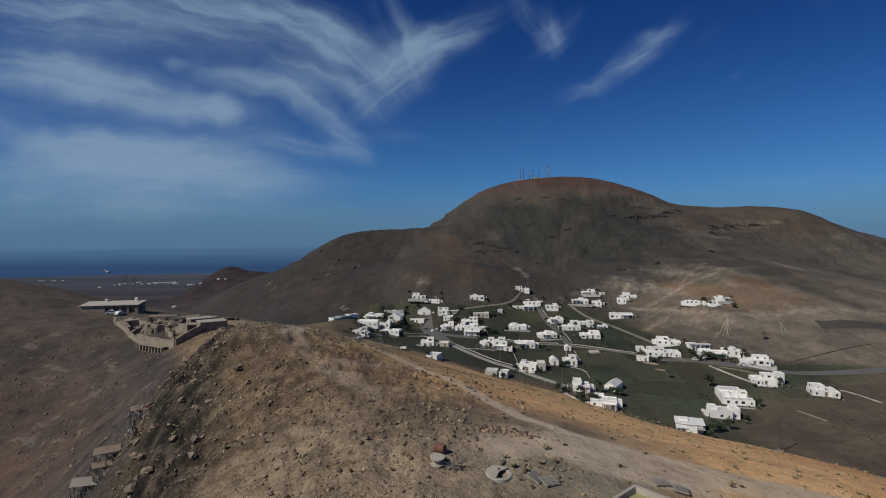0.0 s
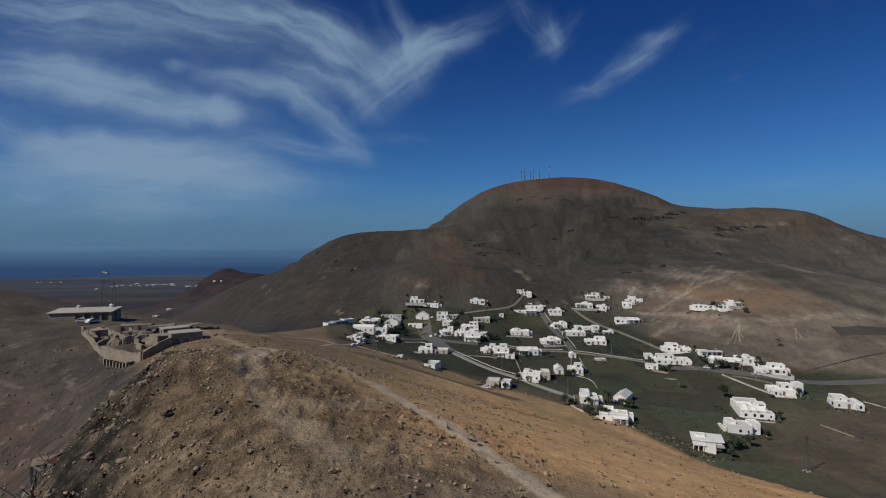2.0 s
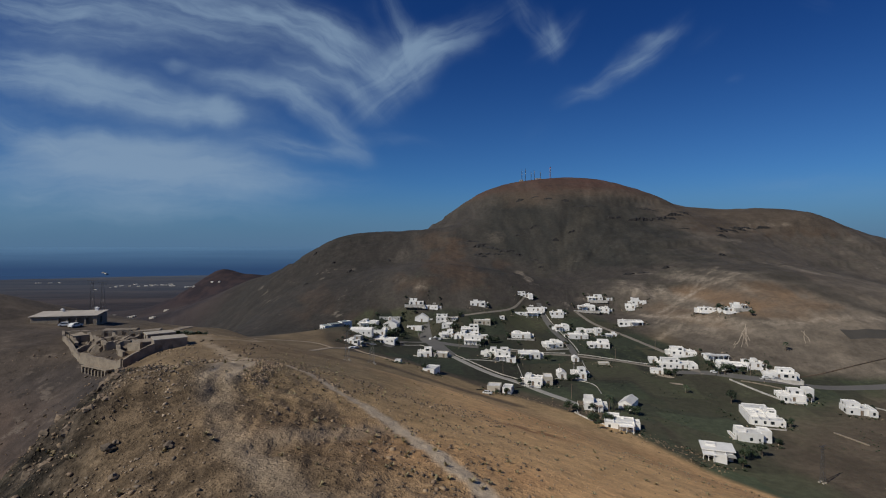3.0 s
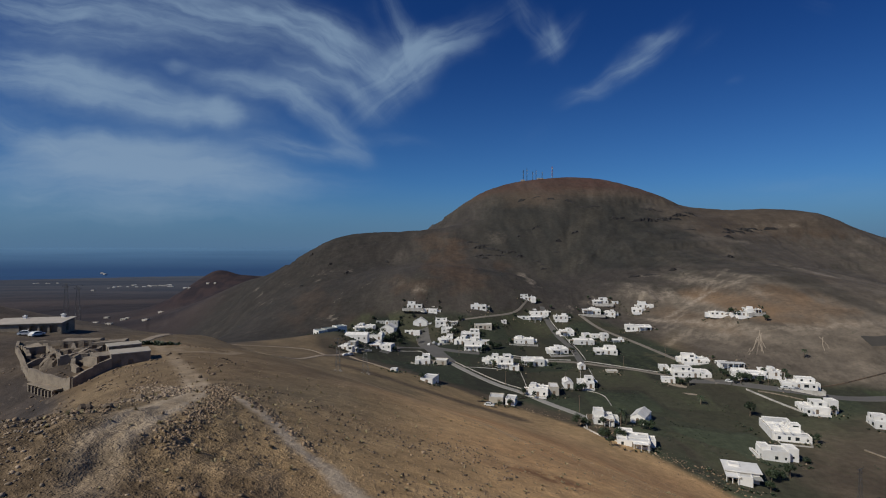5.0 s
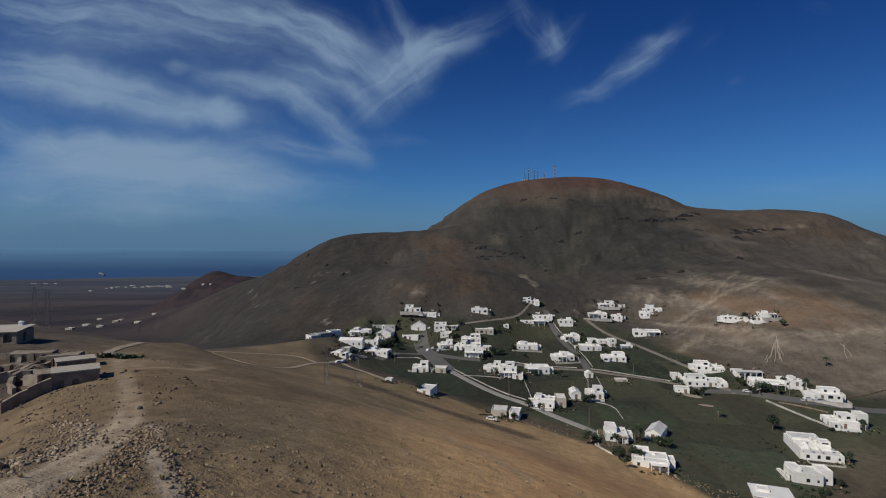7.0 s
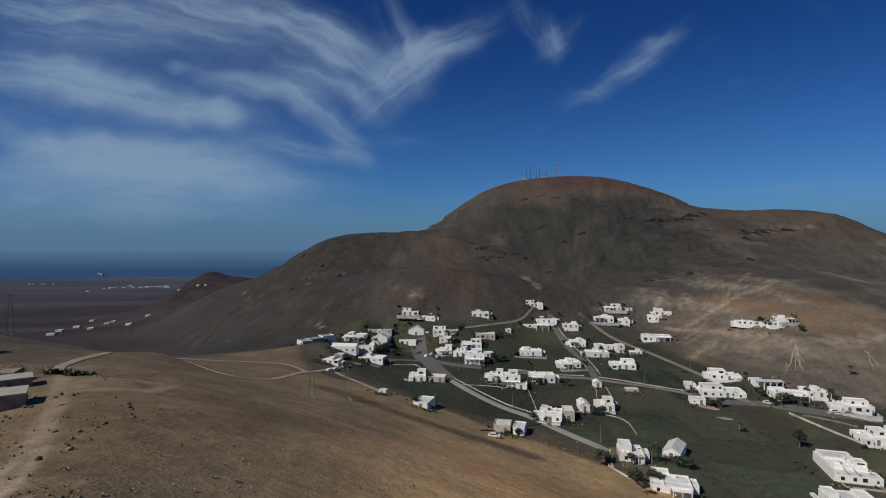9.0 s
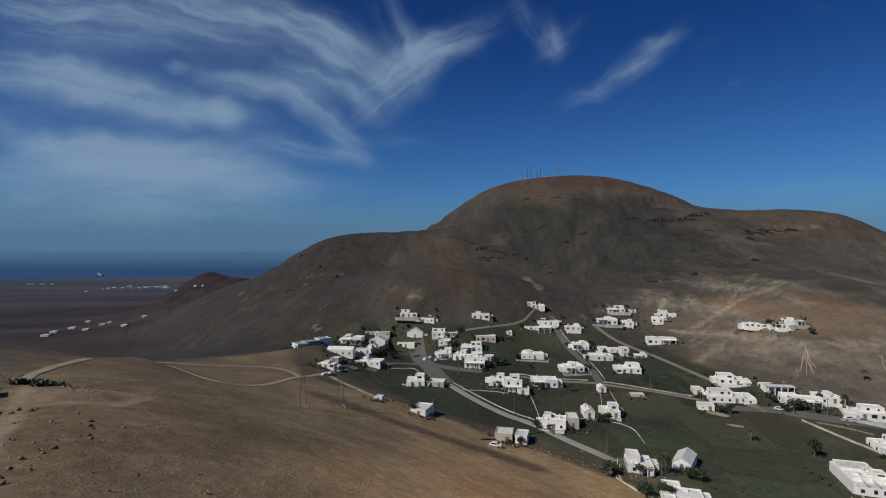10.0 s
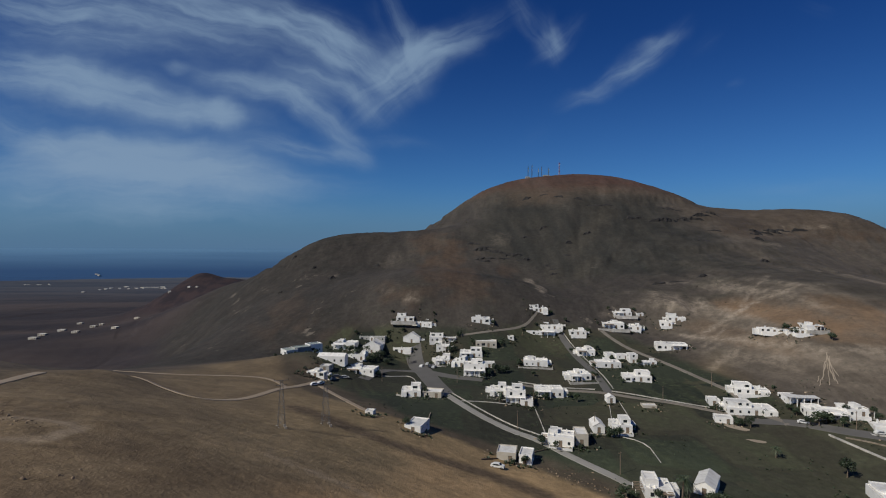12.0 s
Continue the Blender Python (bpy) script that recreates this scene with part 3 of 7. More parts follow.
def surface(x, y):
    """Heights on the finished ground."""
    x, y = np.asarray(x, float), np.asarray(y, float) + 15
    z = GRID[0]
    a = np.arctan2(x, y)
    a = np.where(a < ANG[0], a + 2 * np.pi, a)
    i = np.clip(np.searchsorted(RAD, np.hypot(x, y)) - 1, 0, len(RAD) - 2)
    j = np.clip(np.searchsorted(ANG, a) - 1, 0, len(ANG) - 2)
    u = (np.hypot(x, y) - RAD[i]) / (RAD[i + 1] - RAD[i])
    v = (a - ANG[j]) / (ANG[j + 1] - ANG[j])
    return (z[i, j] * (1 - v) + z[i, j + 1] * v) * (1 - u) + (z[i + 1, j] * (1 - v) + z[i + 1, j + 1] * v) * u


def high_at(x, y):
    return float(surface(x, y))


def ground_material():
    m = bpy.data.materials.new("volcanic_soil")
    m.use_nodes = True
    n = Nodes(m.node_tree)
    pos = n.add("ShaderNodeNewGeometry").outputs["Position"]
    xyz = n.add("ShaderNodeSeparateXYZ", {0: pos})
    px, py, pz = xyz.outputs
    zone = n.add("ShaderNodeAttribute", attribute_name="zone")
    zs = n.add("ShaderNodeSeparateColor", {0: zone.outputs["Color"]}).outputs
    big, mid, small, tiny = n.noise(pos, 0.012, 5.0), n.noise(pos, 0.06, 5.0), n.noise(pos, 0.5, 5.0, 0.65), n.noise(pos, 3.0, 4.0, 0.7)
    streak = n.noise(n.add("ShaderNodeVectorMath", {0: pos, 1: (0.05, 0.012, 0.02)}, operation="MULTIPLY").outputs[0], 1.0, 5.0, 0.6)
    veins = n.add("ShaderNodeAttribute", attribute_name="veins")
    vs = n.add("ShaderNodeSeparateColor", {0: veins.outputs["Color"]}).outputs
    # mountain: darker grey in the bowl, red-brown above, tan on the eastern foot
    wob = n.math("MULTIPLY", n.math("SUBTRACT", big, 0.5), 160.0)
    wx, wz = n.math("ADD", px, wob), n.math("ADD", pz, n.math("MULTIPLY", wob, 0.35))
    grey_slope = n.mix(n.ramp(streak, 0.35, 0.65), (0.050, 0.044, 0.039), (0.068, 0.059, 0.050))
    grey_slope = n.mix(n.ramp(px, 150, 300), grey_slope, n.mix(n.ramp(streak, 0.35, 0.65), (0.080, 0.069, 0.057), (0.108, 0.090, 0.072)))
    grey_slope = n.mix(n.ramp(mid, 0.5, 0.7, 0.0, 0.4), grey_slope, (0.062, 0.060, 0.045))
    brown = n.mix(n.ramp(streak, 0.35, 0.65), (0.078, 0.052, 0.036), (0.098, 0.067, 0.046))
    bowl = n.mix(n.ramp(streak, 0.4, 0.65), (0.036, 0.035, 0.031), (0.050, 0.046, 0.039))
    stain = n.add("ShaderNodeAttribute", attribute_name="stain")
    spots = n.add("ShaderNodeSeparateColor", {0: stain.outputs["Color"]}).outputs
    grey_slope = n.mix(n.ramp(px, -20, -90), grey_slope, n.mix(n.ramp(mid, 0.35, 0.65), (0.036, 0.033, 0.029), (0.047, 0.041, 0.036)))
    cinder = n.mix(n.math("MULTIPLY", spots[1], n.ramp(mid, 0.3, 0.6, 0.55, 1.0)), grey_slope, brown)
    inbowl = n.math("MULTIPLY", n.math("MULTIPLY", n.ramp(wx, 20, 60), n.ramp(wx, 300, 230)), n.math("MULTIPLY", n.ramp(wz, 185, 205), n.ramp(wz, 290, 262)))
    cinder = n.mix(inbowl, cinder, bowl)
    redtop = n.math("MULTIPLY", n.math("MAXIMUM", n.ramp(wz, 262, 292), n.math("MULTIPLY", n.ramp(wx, 250, 330), n.ramp(wz, 215, 245))), n.ramp(mid, 0.25, 0.7, 0.55, 1.0))
    cinder = n.mix(redtop, cinder, n.mix(n.ramp(wz, 275, 312), (0.086, 0.068, 0.051), (0.088, 0.049, 0.038)))
    foot = n.math("MULTIPLY", n.math("MULTIPLY", n.ramp(px, 115, 185), n.ramp(pz, 205, 172)), n.ramp(py, 520, 420))
    foot = n.math("MULTIPLY", foot, n.ramp(big, 0.3, 0.6, 0.7, 1.0))
    tan = n.mix(n.ramp(mid, 0.4, 0.65), (0.134, 0.111, 0.086), (0.172, 0.141, 0.108))
    tan = n.mix(n.math("MULTIPLY", spots[2], n.ramp(mid, 0.3, 0.6, 0.6, 1.0)), tan, (0.205, 0.132, 0.078))
    hill = n.mix(foot, cinder, tan)
    tuft = n.ramp(n.noise(pos, 0.34, 4.0, 0.7), 0.60, 0.68)
    hill = n.mix(n.math("MULTIPLY", tuft, 0.45), hill, (0.052, 0.055, 0.036))
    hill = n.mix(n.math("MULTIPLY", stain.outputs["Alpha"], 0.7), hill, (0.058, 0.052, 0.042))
    ragged = n.noise(pos, 0.22, 5.0, 0.75)
    hill = n.mix(n.math("MULTIPLY", spots[0], n.ramp(ragged, 0.38, 0.62, 0.2, 0.9)), hill, (0.32, 0.265, 0.205))
    coarse = n.math("ADD", 1.0, n.math("MULTIPLY", n.ramp(n.noise(pos, 0.24, 7.0, 0.78), 0.3, 0.7, -0.18, 0.18), n.ramp(foot, 0.0, 1.0, 1.0, 0.45)))
    fall = n.noise(n.add("ShaderNodeVectorMath", {0: pos, 1: (0.16, 0.02, 0.03)}, operation="MULTIPLY").outputs[0], 1.0, 6.0, 0.62)
    coarse = n.math("MULTIPLY", coarse, n.ramp(fall, 0.3, 0.7, 0.92, 1.08))
    coarse = n.math("MULTIPLY", coarse, n.ramp(vs[2], 0.28, 0.72, 0.91, 1.09))
    coarse = n.math("MULTIPLY", coarse, n.math("ADD", 1.0, n.math("MULTIPLY", n.ramp(veins.outputs["Alpha"], 0.3, 0.7, -0.11, 0.11), n.ramp(px, 110, 200))))
    hill = n.mix(1.0, hill, n.add("ShaderNodeCombineColor", {0: coarse, 1: coarse, 2: coarse}).outputs[0], "MULTIPLY")
    pale_scar = n.math("MULTIPLY", n.ramp(n.noise(pos, 0.045, 6.0, 0.7), 0.62, 0.70), n.ramp(pz, 215, 185))
    hill = n.mix(n.math("MULTIPLY", pale_scar, n.ramp(py, 380, 440, 0.0, 0.7)), hill, (0.20, 0.17, 0.138))
    # the near ridge
    soil = n.add("ShaderNodeAttribute", attribute_name="soil")
    ss = n.add("ShaderNodeSeparateColor", {0: soil.outputs["Color"]}).outputs
    earth = n.mix(n.ramp(mid, 0.35, 0.68), (0.150, 0.105, 0.062), (0.215, 0.155, 0.092))
    earth = n.mix(ss[1], earth, n.mix(n.ramp(mid, 0.35, 0.68), (0.335, 0.222, 0.116), (0.455, 0.305, 0.160)))
    orange = n.mix(n.ramp(mid, 0.35, 0.68), (0.72, 0.44, 0.205), (0.57, 0.345, 0.163))
    orange = n.mix(n.math("MULTIPLY", n.ramp(big, 0.42, 0.6), n.ramp(streak, 0.42, 0.58, 0.2, 0.9)), orange, (0.46, 0.222, 0.094))
    earth = n.mix(zs[1], earth, orange)
    earth = n.mix(n.math("MULTIPLY", n.ramp(py, 66, 50), n.ramp(px, 26, 10)), earth, n.mix(n.ramp(mid, 0.35, 0.65), (0.175, 0.132, 0.088), (0.285, 0.220, 0.150)))
    flatbed = n.ramp(n.add("ShaderNodeVectorMath", {0: n.add("ShaderNodeVectorMath", {0: pos, 1: (0.55, 1.0, 0.0)}, operation="MULTIPLY").outputs[0], 1: (4.6, 41.0, 0.0)}, operation="DISTANCE").outputs["Value"], 6.0, 2.5)
    earth = n.mix(n.math("MULTIPLY", flatbed, n.ramp(small, 0.3, 0.6, 0.9, 0.5)), earth, (0.225, 0.198, 0.142))
    scar = n.math("MULTIPLY", n.ramp(n.add("ShaderNodeVectorMath", {0: n.add("ShaderNodeVectorMath", {0: pos, 1: (0.45, 1.0, 0.0)}, operation="MULTIPLY").outputs[0], 1: (5.5, 105.5, 0.0)}, operation="DISTANCE").outputs["Value"], 5.5, 1.0), n.ramp(small, 0.36, 0.56))
    earth = n.mix(scar, earth, (0.24, 0.105, 0.05))
    stony = n.mix(n.ramp(small, 0.35, 0.7), (0.082, 0.058, 0.037), (0.165, 0.118, 0.074))
    stony = n.mix(n.math("MULTIPLY", n.ramp(mid, 0.5, 0.62), n.ramp(big, 0.4, 0.6, 0.4, 1.0)), stony, (0.22, 0.165, 0.108))
    earth = n.mix(n.math("MULTIPLY", zone.outputs["Alpha"], n.ramp(mid, 0.3, 0.62, 0.92, 0.55)), earth, stony)
    paler = n.mix(n.ramp(mid, 0.35, 0.7), (0.195, 0.148, 0.088), (0.255, 0.192, 0.112))
    paler = n.mix(n.math('MULTIPLY', ss[1], n.ramp(py, 80, 110, 1.0, 0.7)), paler, n.mix(n.ramp(mid, 0.35, 0.7), (0.37, 0.245, 0.118), (0.47, 0.315, 0.155)))
    earth = n.mix(n.math("MULTIPLY", n.math("MULTIPLY", n.ramp(py, 66, 88), n.ramp(py, 165, 125)), n.math("MULTIPLY", n.ramp(px, -40, -18), n.math("SUBTRACT", 1.0, n.math("MULTIPLY", zs[1], 0.7)))), earth, paler)
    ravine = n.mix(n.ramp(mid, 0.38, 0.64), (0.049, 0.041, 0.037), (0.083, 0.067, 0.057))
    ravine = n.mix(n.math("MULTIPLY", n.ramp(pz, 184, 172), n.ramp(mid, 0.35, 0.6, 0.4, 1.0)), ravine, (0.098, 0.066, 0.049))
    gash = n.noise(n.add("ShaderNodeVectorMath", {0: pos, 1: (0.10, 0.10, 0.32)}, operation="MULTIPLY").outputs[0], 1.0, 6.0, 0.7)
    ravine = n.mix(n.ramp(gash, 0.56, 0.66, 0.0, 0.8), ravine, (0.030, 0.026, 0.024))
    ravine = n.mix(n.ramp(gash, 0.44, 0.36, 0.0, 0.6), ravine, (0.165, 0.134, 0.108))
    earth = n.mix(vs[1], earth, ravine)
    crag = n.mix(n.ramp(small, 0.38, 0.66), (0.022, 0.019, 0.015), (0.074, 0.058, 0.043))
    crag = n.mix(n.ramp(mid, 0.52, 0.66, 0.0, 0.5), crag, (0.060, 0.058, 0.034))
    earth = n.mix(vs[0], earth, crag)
    farhill = n.mix(n.ramp(mid, 0.4, 0.65), (0.205, 0.152, 0.086), (0.28, 0.206, 0.115))
    farhill = n.mix(n.ramp(px, -15, -75), farhill, n.mix(n.ramp(mid, 0.4, 0.65), (0.150, 0.112, 0.070), (0.200, 0.148, 0.090)))
    farhill = n.mix(n.ramp(px, -92, -120), farhill, n.mix(n.ramp(mid, 0.4, 0.65), (0.078, 0.064, 0.052), (0.115, 0.092, 0.071)))
    farhill = n.mix(zs[1], farhill, n.mix(n.ramp(mid, 0.4, 0.65), (0.33, 0.225, 0.118), (0.45, 0.295, 0.150)))
    earth = n.mix(n.ramp(py, 150, 230), earth, farhill)
    # strip along the hill foot: brown earth, darkened by shade in the colour
    earth = n.mix(n.math("MULTIPLY", ss[2], 0.85), earth, n.mix(n.ramp(small, 0.35, 0.65), (0.080, 0.058, 0.040), (0.118, 0.086, 0.058)))
    col = n.mix(n.math("MAXIMUM", n.ramp(py, 330, 400), n.math("MULTIPLY", n.ramp(px, 120, 160), n.ramp(py, 240, 290))), earth, hill)
    # the western plain, bluer with distance: haze put into the soil colour
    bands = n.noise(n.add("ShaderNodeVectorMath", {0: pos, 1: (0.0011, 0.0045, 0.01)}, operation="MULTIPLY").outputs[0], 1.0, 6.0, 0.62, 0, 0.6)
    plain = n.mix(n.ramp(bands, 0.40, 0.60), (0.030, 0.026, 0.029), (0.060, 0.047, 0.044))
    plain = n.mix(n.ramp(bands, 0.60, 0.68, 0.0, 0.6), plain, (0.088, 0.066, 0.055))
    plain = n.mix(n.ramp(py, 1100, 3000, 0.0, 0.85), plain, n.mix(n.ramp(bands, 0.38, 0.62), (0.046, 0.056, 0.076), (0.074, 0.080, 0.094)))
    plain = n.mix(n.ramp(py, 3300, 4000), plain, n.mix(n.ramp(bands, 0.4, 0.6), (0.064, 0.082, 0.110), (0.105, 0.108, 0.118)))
    cone = n.ramp(n.add("ShaderNodeVectorMath", {0: pos, 1: (-399, 970, 150)}, operation="DISTANCE").outputs["Value"], 150, 70)
    plain = n.mix(cone, plain, n.mix(n.ramp(mid, 0.4, 0.6), (0.026, 0.021, 0.025), (0.044, 0.031, 0.032)))
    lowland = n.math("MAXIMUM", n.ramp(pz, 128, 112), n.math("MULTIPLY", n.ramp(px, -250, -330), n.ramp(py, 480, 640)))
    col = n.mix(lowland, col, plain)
    # valley fields
    cells = n.add("ShaderNodeTexVoronoi", {"Vector": n.add("ShaderNodeVectorMath", {0: pos, 1: n.add("ShaderNodeVectorMath", {0: n.noise(pos, 0.03, 2.0, 0.5, 1), "Scale": 14.0}, operation="SCALE").outputs[0]}, operation="ADD").outputs[0], "Scale": 0.030}, distance="CHEBYCHEV")
    pick = n.add("ShaderNodeSeparateColor", {0: cells.outputs["Color"]}).outputs
    field = n.mix(n.ramp(pick[0], 0.35, 0.42), (0.064, 0.069, 0.051), (0.080, 0.092, 0.059))
    field = n.mix(n.ramp(py, 245, 300), field, n.mix(n.ramp(pick[2], 0.3, 0.5), (0.028, 0.033, 0.026), (0.042, 0.048, 0.035)))
    field = n.mix(n.math("MULTIPLY", n.ramp(pick[1], 0.72, 0.76), 0.45), field, (0.10, 0.084, 0.058))
    field = n.mix(n.math("MULTIPLY", n.ramp(small, 0.48, 0.7), n.ramp(mid, 0.42, 0.6, 0.0, 0.7)), field, (0.086, 0.096, 0.058))
    eastern = n.math("MULTIPLY", n.ramp(n.math('ADD', px, n.math('MULTIPLY', n.math('SUBTRACT', mid, 0.5), 40.0)), 112, 132), n.ramp(n.math('SUBTRACT', py, n.math('MULTIPLY', n.math('SUBTRACT', px, 120.0), 0.5)), 250, 222))
    field = n.mix(eastern, field, n.mix(n.ramp(mid, 0.4, 0.62), (0.150, 0.119, 0.088), (0.10, 0.086, 0.062)))
    field = n.mix(1.0, field, (0.90, 0.93, 0.86), "MULTIPLY")
    field = n.mix(n.math("MULTIPLY", n.ramp(soil.outputs["Alpha"], 0.45, 0.75, 0.0, 0.3), n.ramp(pick[1], 0.45, 0.5)), field, (0.070, 0.080, 0.042))
    field = n.mix(n.ramp(cells.outputs["Distance"], 0.40, 0.46, 0.0, 0.45), field, (0.040, 0.035, 0.027))
    belt = n.mix(n.ramp(mid, 0.4, 0.65), (0.085, 0.066, 0.048), (0.125, 0.096, 0.069))
    field = n.mix(n.math("MULTIPLY", ss[0], 0.9), field, n.mix(n.ramp(small, 0.5, 0.7, 0.0, 0.6), belt, (0.060, 0.058, 0.038)))
    col = n.mix(zs[0], col, field)
    col = n.mix(n.math("MULTIPLY", zs[2], 0.92), col, n.mix(n.ramp(small, 0.3, 0.7), (0.52, 0.415, 0.30), (0.42, 0.335, 0.24)))
    # stones and grit
    blotch = n.ramp(n.noise(pos, 0.3, 7.0, 0.75), 0.3, 0.7, -0.20, 0.20)
    blotch = n.math("ADD", 1.0, n.math("MULTIPLY", blotch, n.ramp(py, 230, 400, 1.0, 0.3)))
    col = n.mix(1.0, col, n.add("ShaderNodeCombineColor", {0: blotch, 1: blotch, 2: blotch}).outputs[0], "MULTIPLY")
    peb = n.add("ShaderNodeTexVoronoi", {"Vector": pos, "Scale": 1.9, "Randomness": 1.0})
    peb2 = n.add("ShaderNodeTexVoronoi", {"Vector": pos, "Scale": 5.2, "Randomness": 1.0})
    tone = n.add("ShaderNodeSeparateColor", {0: peb.outputs["Color"]}).outputs[0]
    tone2 = n.add("ShaderNodeSeparateColor", {0: peb2.outputs["Color"]}).outputs[1]
    lone = n.math("MULTIPLY", n.ramp(peb.outputs["Distance"], 0.42, 0.25), n.ramp(tone, 0.45, 0.75))
    close = n.math("MULTIPLY", n.ramp(py, 330, 230), n.math("SUBTRACT", 1.0, zs[0]))
    stonetone = n.ramp(tone2, 0.0, 1.0, 0.86, 1.15)
    stonetone = n.math("ADD", stonetone, n.math("MULTIPLY", lone, n.ramp(tone2, 0.2, 0.8, -0.28, 0.34)))
    few = n.math("MULTIPLY", close, n.math("ADD", 0.45, n.math("MULTIPLY", zone.outputs["Alpha"], 0.55)))
    few = n.math("MULTIPLY", few, n.math("SUBTRACT", 1.0, n.math("MULTIPLY", zs[2], 1.0)))
    stonetone = n.math("ADD", 1.0, n.math("MULTIPLY", n.math("SUBTRACT", stonetone, 1.0), few))
    col = n.mix(1.0, col, n.add("ShaderNodeCombineColor", {0: stonetone, 1: stonetone, 2: stonetone}).outputs[0], "MULTIPLY")
    grit = n.ramp(n.math("ADD", n.math("MULTIPLY", small, 0.5), n.math("MULTIPLY", tiny, 0.5)), 0.3, 0.72, -0.5, 0.48)
    grit = n.math("ADD", 1.0, n.math("MULTIPLY", grit, n.math("MULTIPLY", n.math("ADD", 0.34, n.math("MULTIPLY", n.math("MAXIMUM", zone.outputs["Alpha"], vs[0]), 0.5)), n.math("SUBTRACT", 1.0, n.math("MULTIPLY", zs[2], 0.6)))))
    col = n.mix(1.0, col, n.add("ShaderNodeCombineColor", {0: grit, 1: grit, 2: grit}).outputs[0], "MULTIPLY")
    rel = n.add("ShaderNodeBump", {"Height": small, "Strength": n.math("ADD", 0.34, n.math("MULTIPLY", n.math("MAXIMUM", vs[0], n.math("MULTIPLY", zone.outputs["Alpha"], 0.5)), 0.4)), "Distance": 1.0}).outputs[0]
    rel = n.add("ShaderNodeBump", {"Height": tiny, "Strength": n.math("ADD", 0.22, n.math("MULTIPLY", zone.outputs["Alpha"], 0.25)), "Distance": 0.16, "Normal": rel}).outputs[0]
    rel = n.add("ShaderNodeBump", {"Height": n.math("MULTIPLY", n.math("ADD", lone, n.ramp(peb2.outputs["Distance"], 0.5, 0.1, 0.0, 0.5)), few), "Strength": 0.5, "Distance": 0.22, "Normal": rel}).outputs[0]
    p = n.add("ShaderNodeBsdfPrincipled", {"Base Color": col, "Roughness": 0.95, "Normal": rel, "Specular IOR Level": 0.15})
    n.t.links.new(p.outputs[0], n.add("ShaderNodeOutputMaterial").inputs[0])
    return m


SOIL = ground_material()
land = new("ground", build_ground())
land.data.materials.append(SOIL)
tagged(land, "dry brown volcanic hills, ridge and green valley floor", "ground", kind="structure")


def build_sea():
    """Open water from the coast to the horizon, far behind everything."""
    m = bpy.data.materials.new("deep_blue_sea")
    m.use_nodes = True
    n = Nodes(m.node_tree)
    pos = n.add("ShaderNodeNewGeometry").outputs["Position"]
    py = n.add("ShaderNodeSeparateXYZ", {0: pos}).outputs[1]
    pz = n.add("ShaderNodeSeparateXYZ", {0: pos}).outputs[2]
    # paler towards the top: horizon haze mixed into the water colour
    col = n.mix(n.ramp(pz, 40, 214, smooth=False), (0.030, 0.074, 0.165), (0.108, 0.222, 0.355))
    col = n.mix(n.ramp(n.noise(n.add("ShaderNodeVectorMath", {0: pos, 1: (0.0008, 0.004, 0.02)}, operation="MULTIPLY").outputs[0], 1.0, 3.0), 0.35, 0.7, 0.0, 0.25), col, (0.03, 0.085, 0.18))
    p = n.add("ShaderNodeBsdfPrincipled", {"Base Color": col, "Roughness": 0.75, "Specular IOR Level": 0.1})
    n.t.links.new(p.outputs[0], n.add("ShaderNodeOutputMaterial").inputs[0])
    bm = bmesh.new()
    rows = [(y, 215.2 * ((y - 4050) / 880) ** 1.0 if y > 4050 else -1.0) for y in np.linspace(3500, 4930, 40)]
    prev = None
    for y, z in rows:
        now = [bm.verts.new((x, y, z)) for x in (-9000, -3000, 0, 3000, 9000)]
        if prev:
            for k in range(4):
                bm.faces.new((prev[k], prev[k + 1], now[k + 1], now[k]))
        prev = now
    me = bpy.data.meshes.new("sea")
    bm.to_mesh(me)
    bm.free()
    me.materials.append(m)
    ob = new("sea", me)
    tagged(ob, "deep blue open sea behind the coastal plain", "sea", kind="structure")


build_sea()


# ---------- making things ----------
def part(name, bm, mat, parent, label=""):
    """Links a bmesh as one mesh object under its thing or part."""
    me = bm
    if not isinstance(bm, bpy.types.Mesh):
        me = bpy.data.meshes.new(name)
        bm.to_mesh(me)
        bm.free()
    if not me.materials:
        me.materials.append(mat)
    ob = new(name, me)
    ob.parent = parent
    if label:
        tagged(ob, label)
    return ob


def thing(name, m, label, category, group=""):
    ob = new(name)
    ob.empty_display_size = 0.5
    ob.matrix_world = m
    return tagged(ob, label, category, group)


def quad(bm, *pts):
    return bm.faces.new([bm.verts.new(p) for p in pts])


def box(bm, x0, x1, y0, y1, z0, z1, taper=0.0):
    v = [bm.verts.new((x, y, z)) for z, k in ((z0, 0.0), (z1, taper)) for x, y in ((x0 + k, y0 + k), (x1 - k, y0 + k), (x1 - k, y1 - k), (x0 + k, y1 - k))]
    for f in ((3, 2, 1, 0), (4, 5, 6, 7), (0, 1, 5, 4), (1, 2, 6, 5), (2, 3, 7, 6), (3, 0, 4, 7)):
        bm.faces.new([v[i] for i in f])
    return v


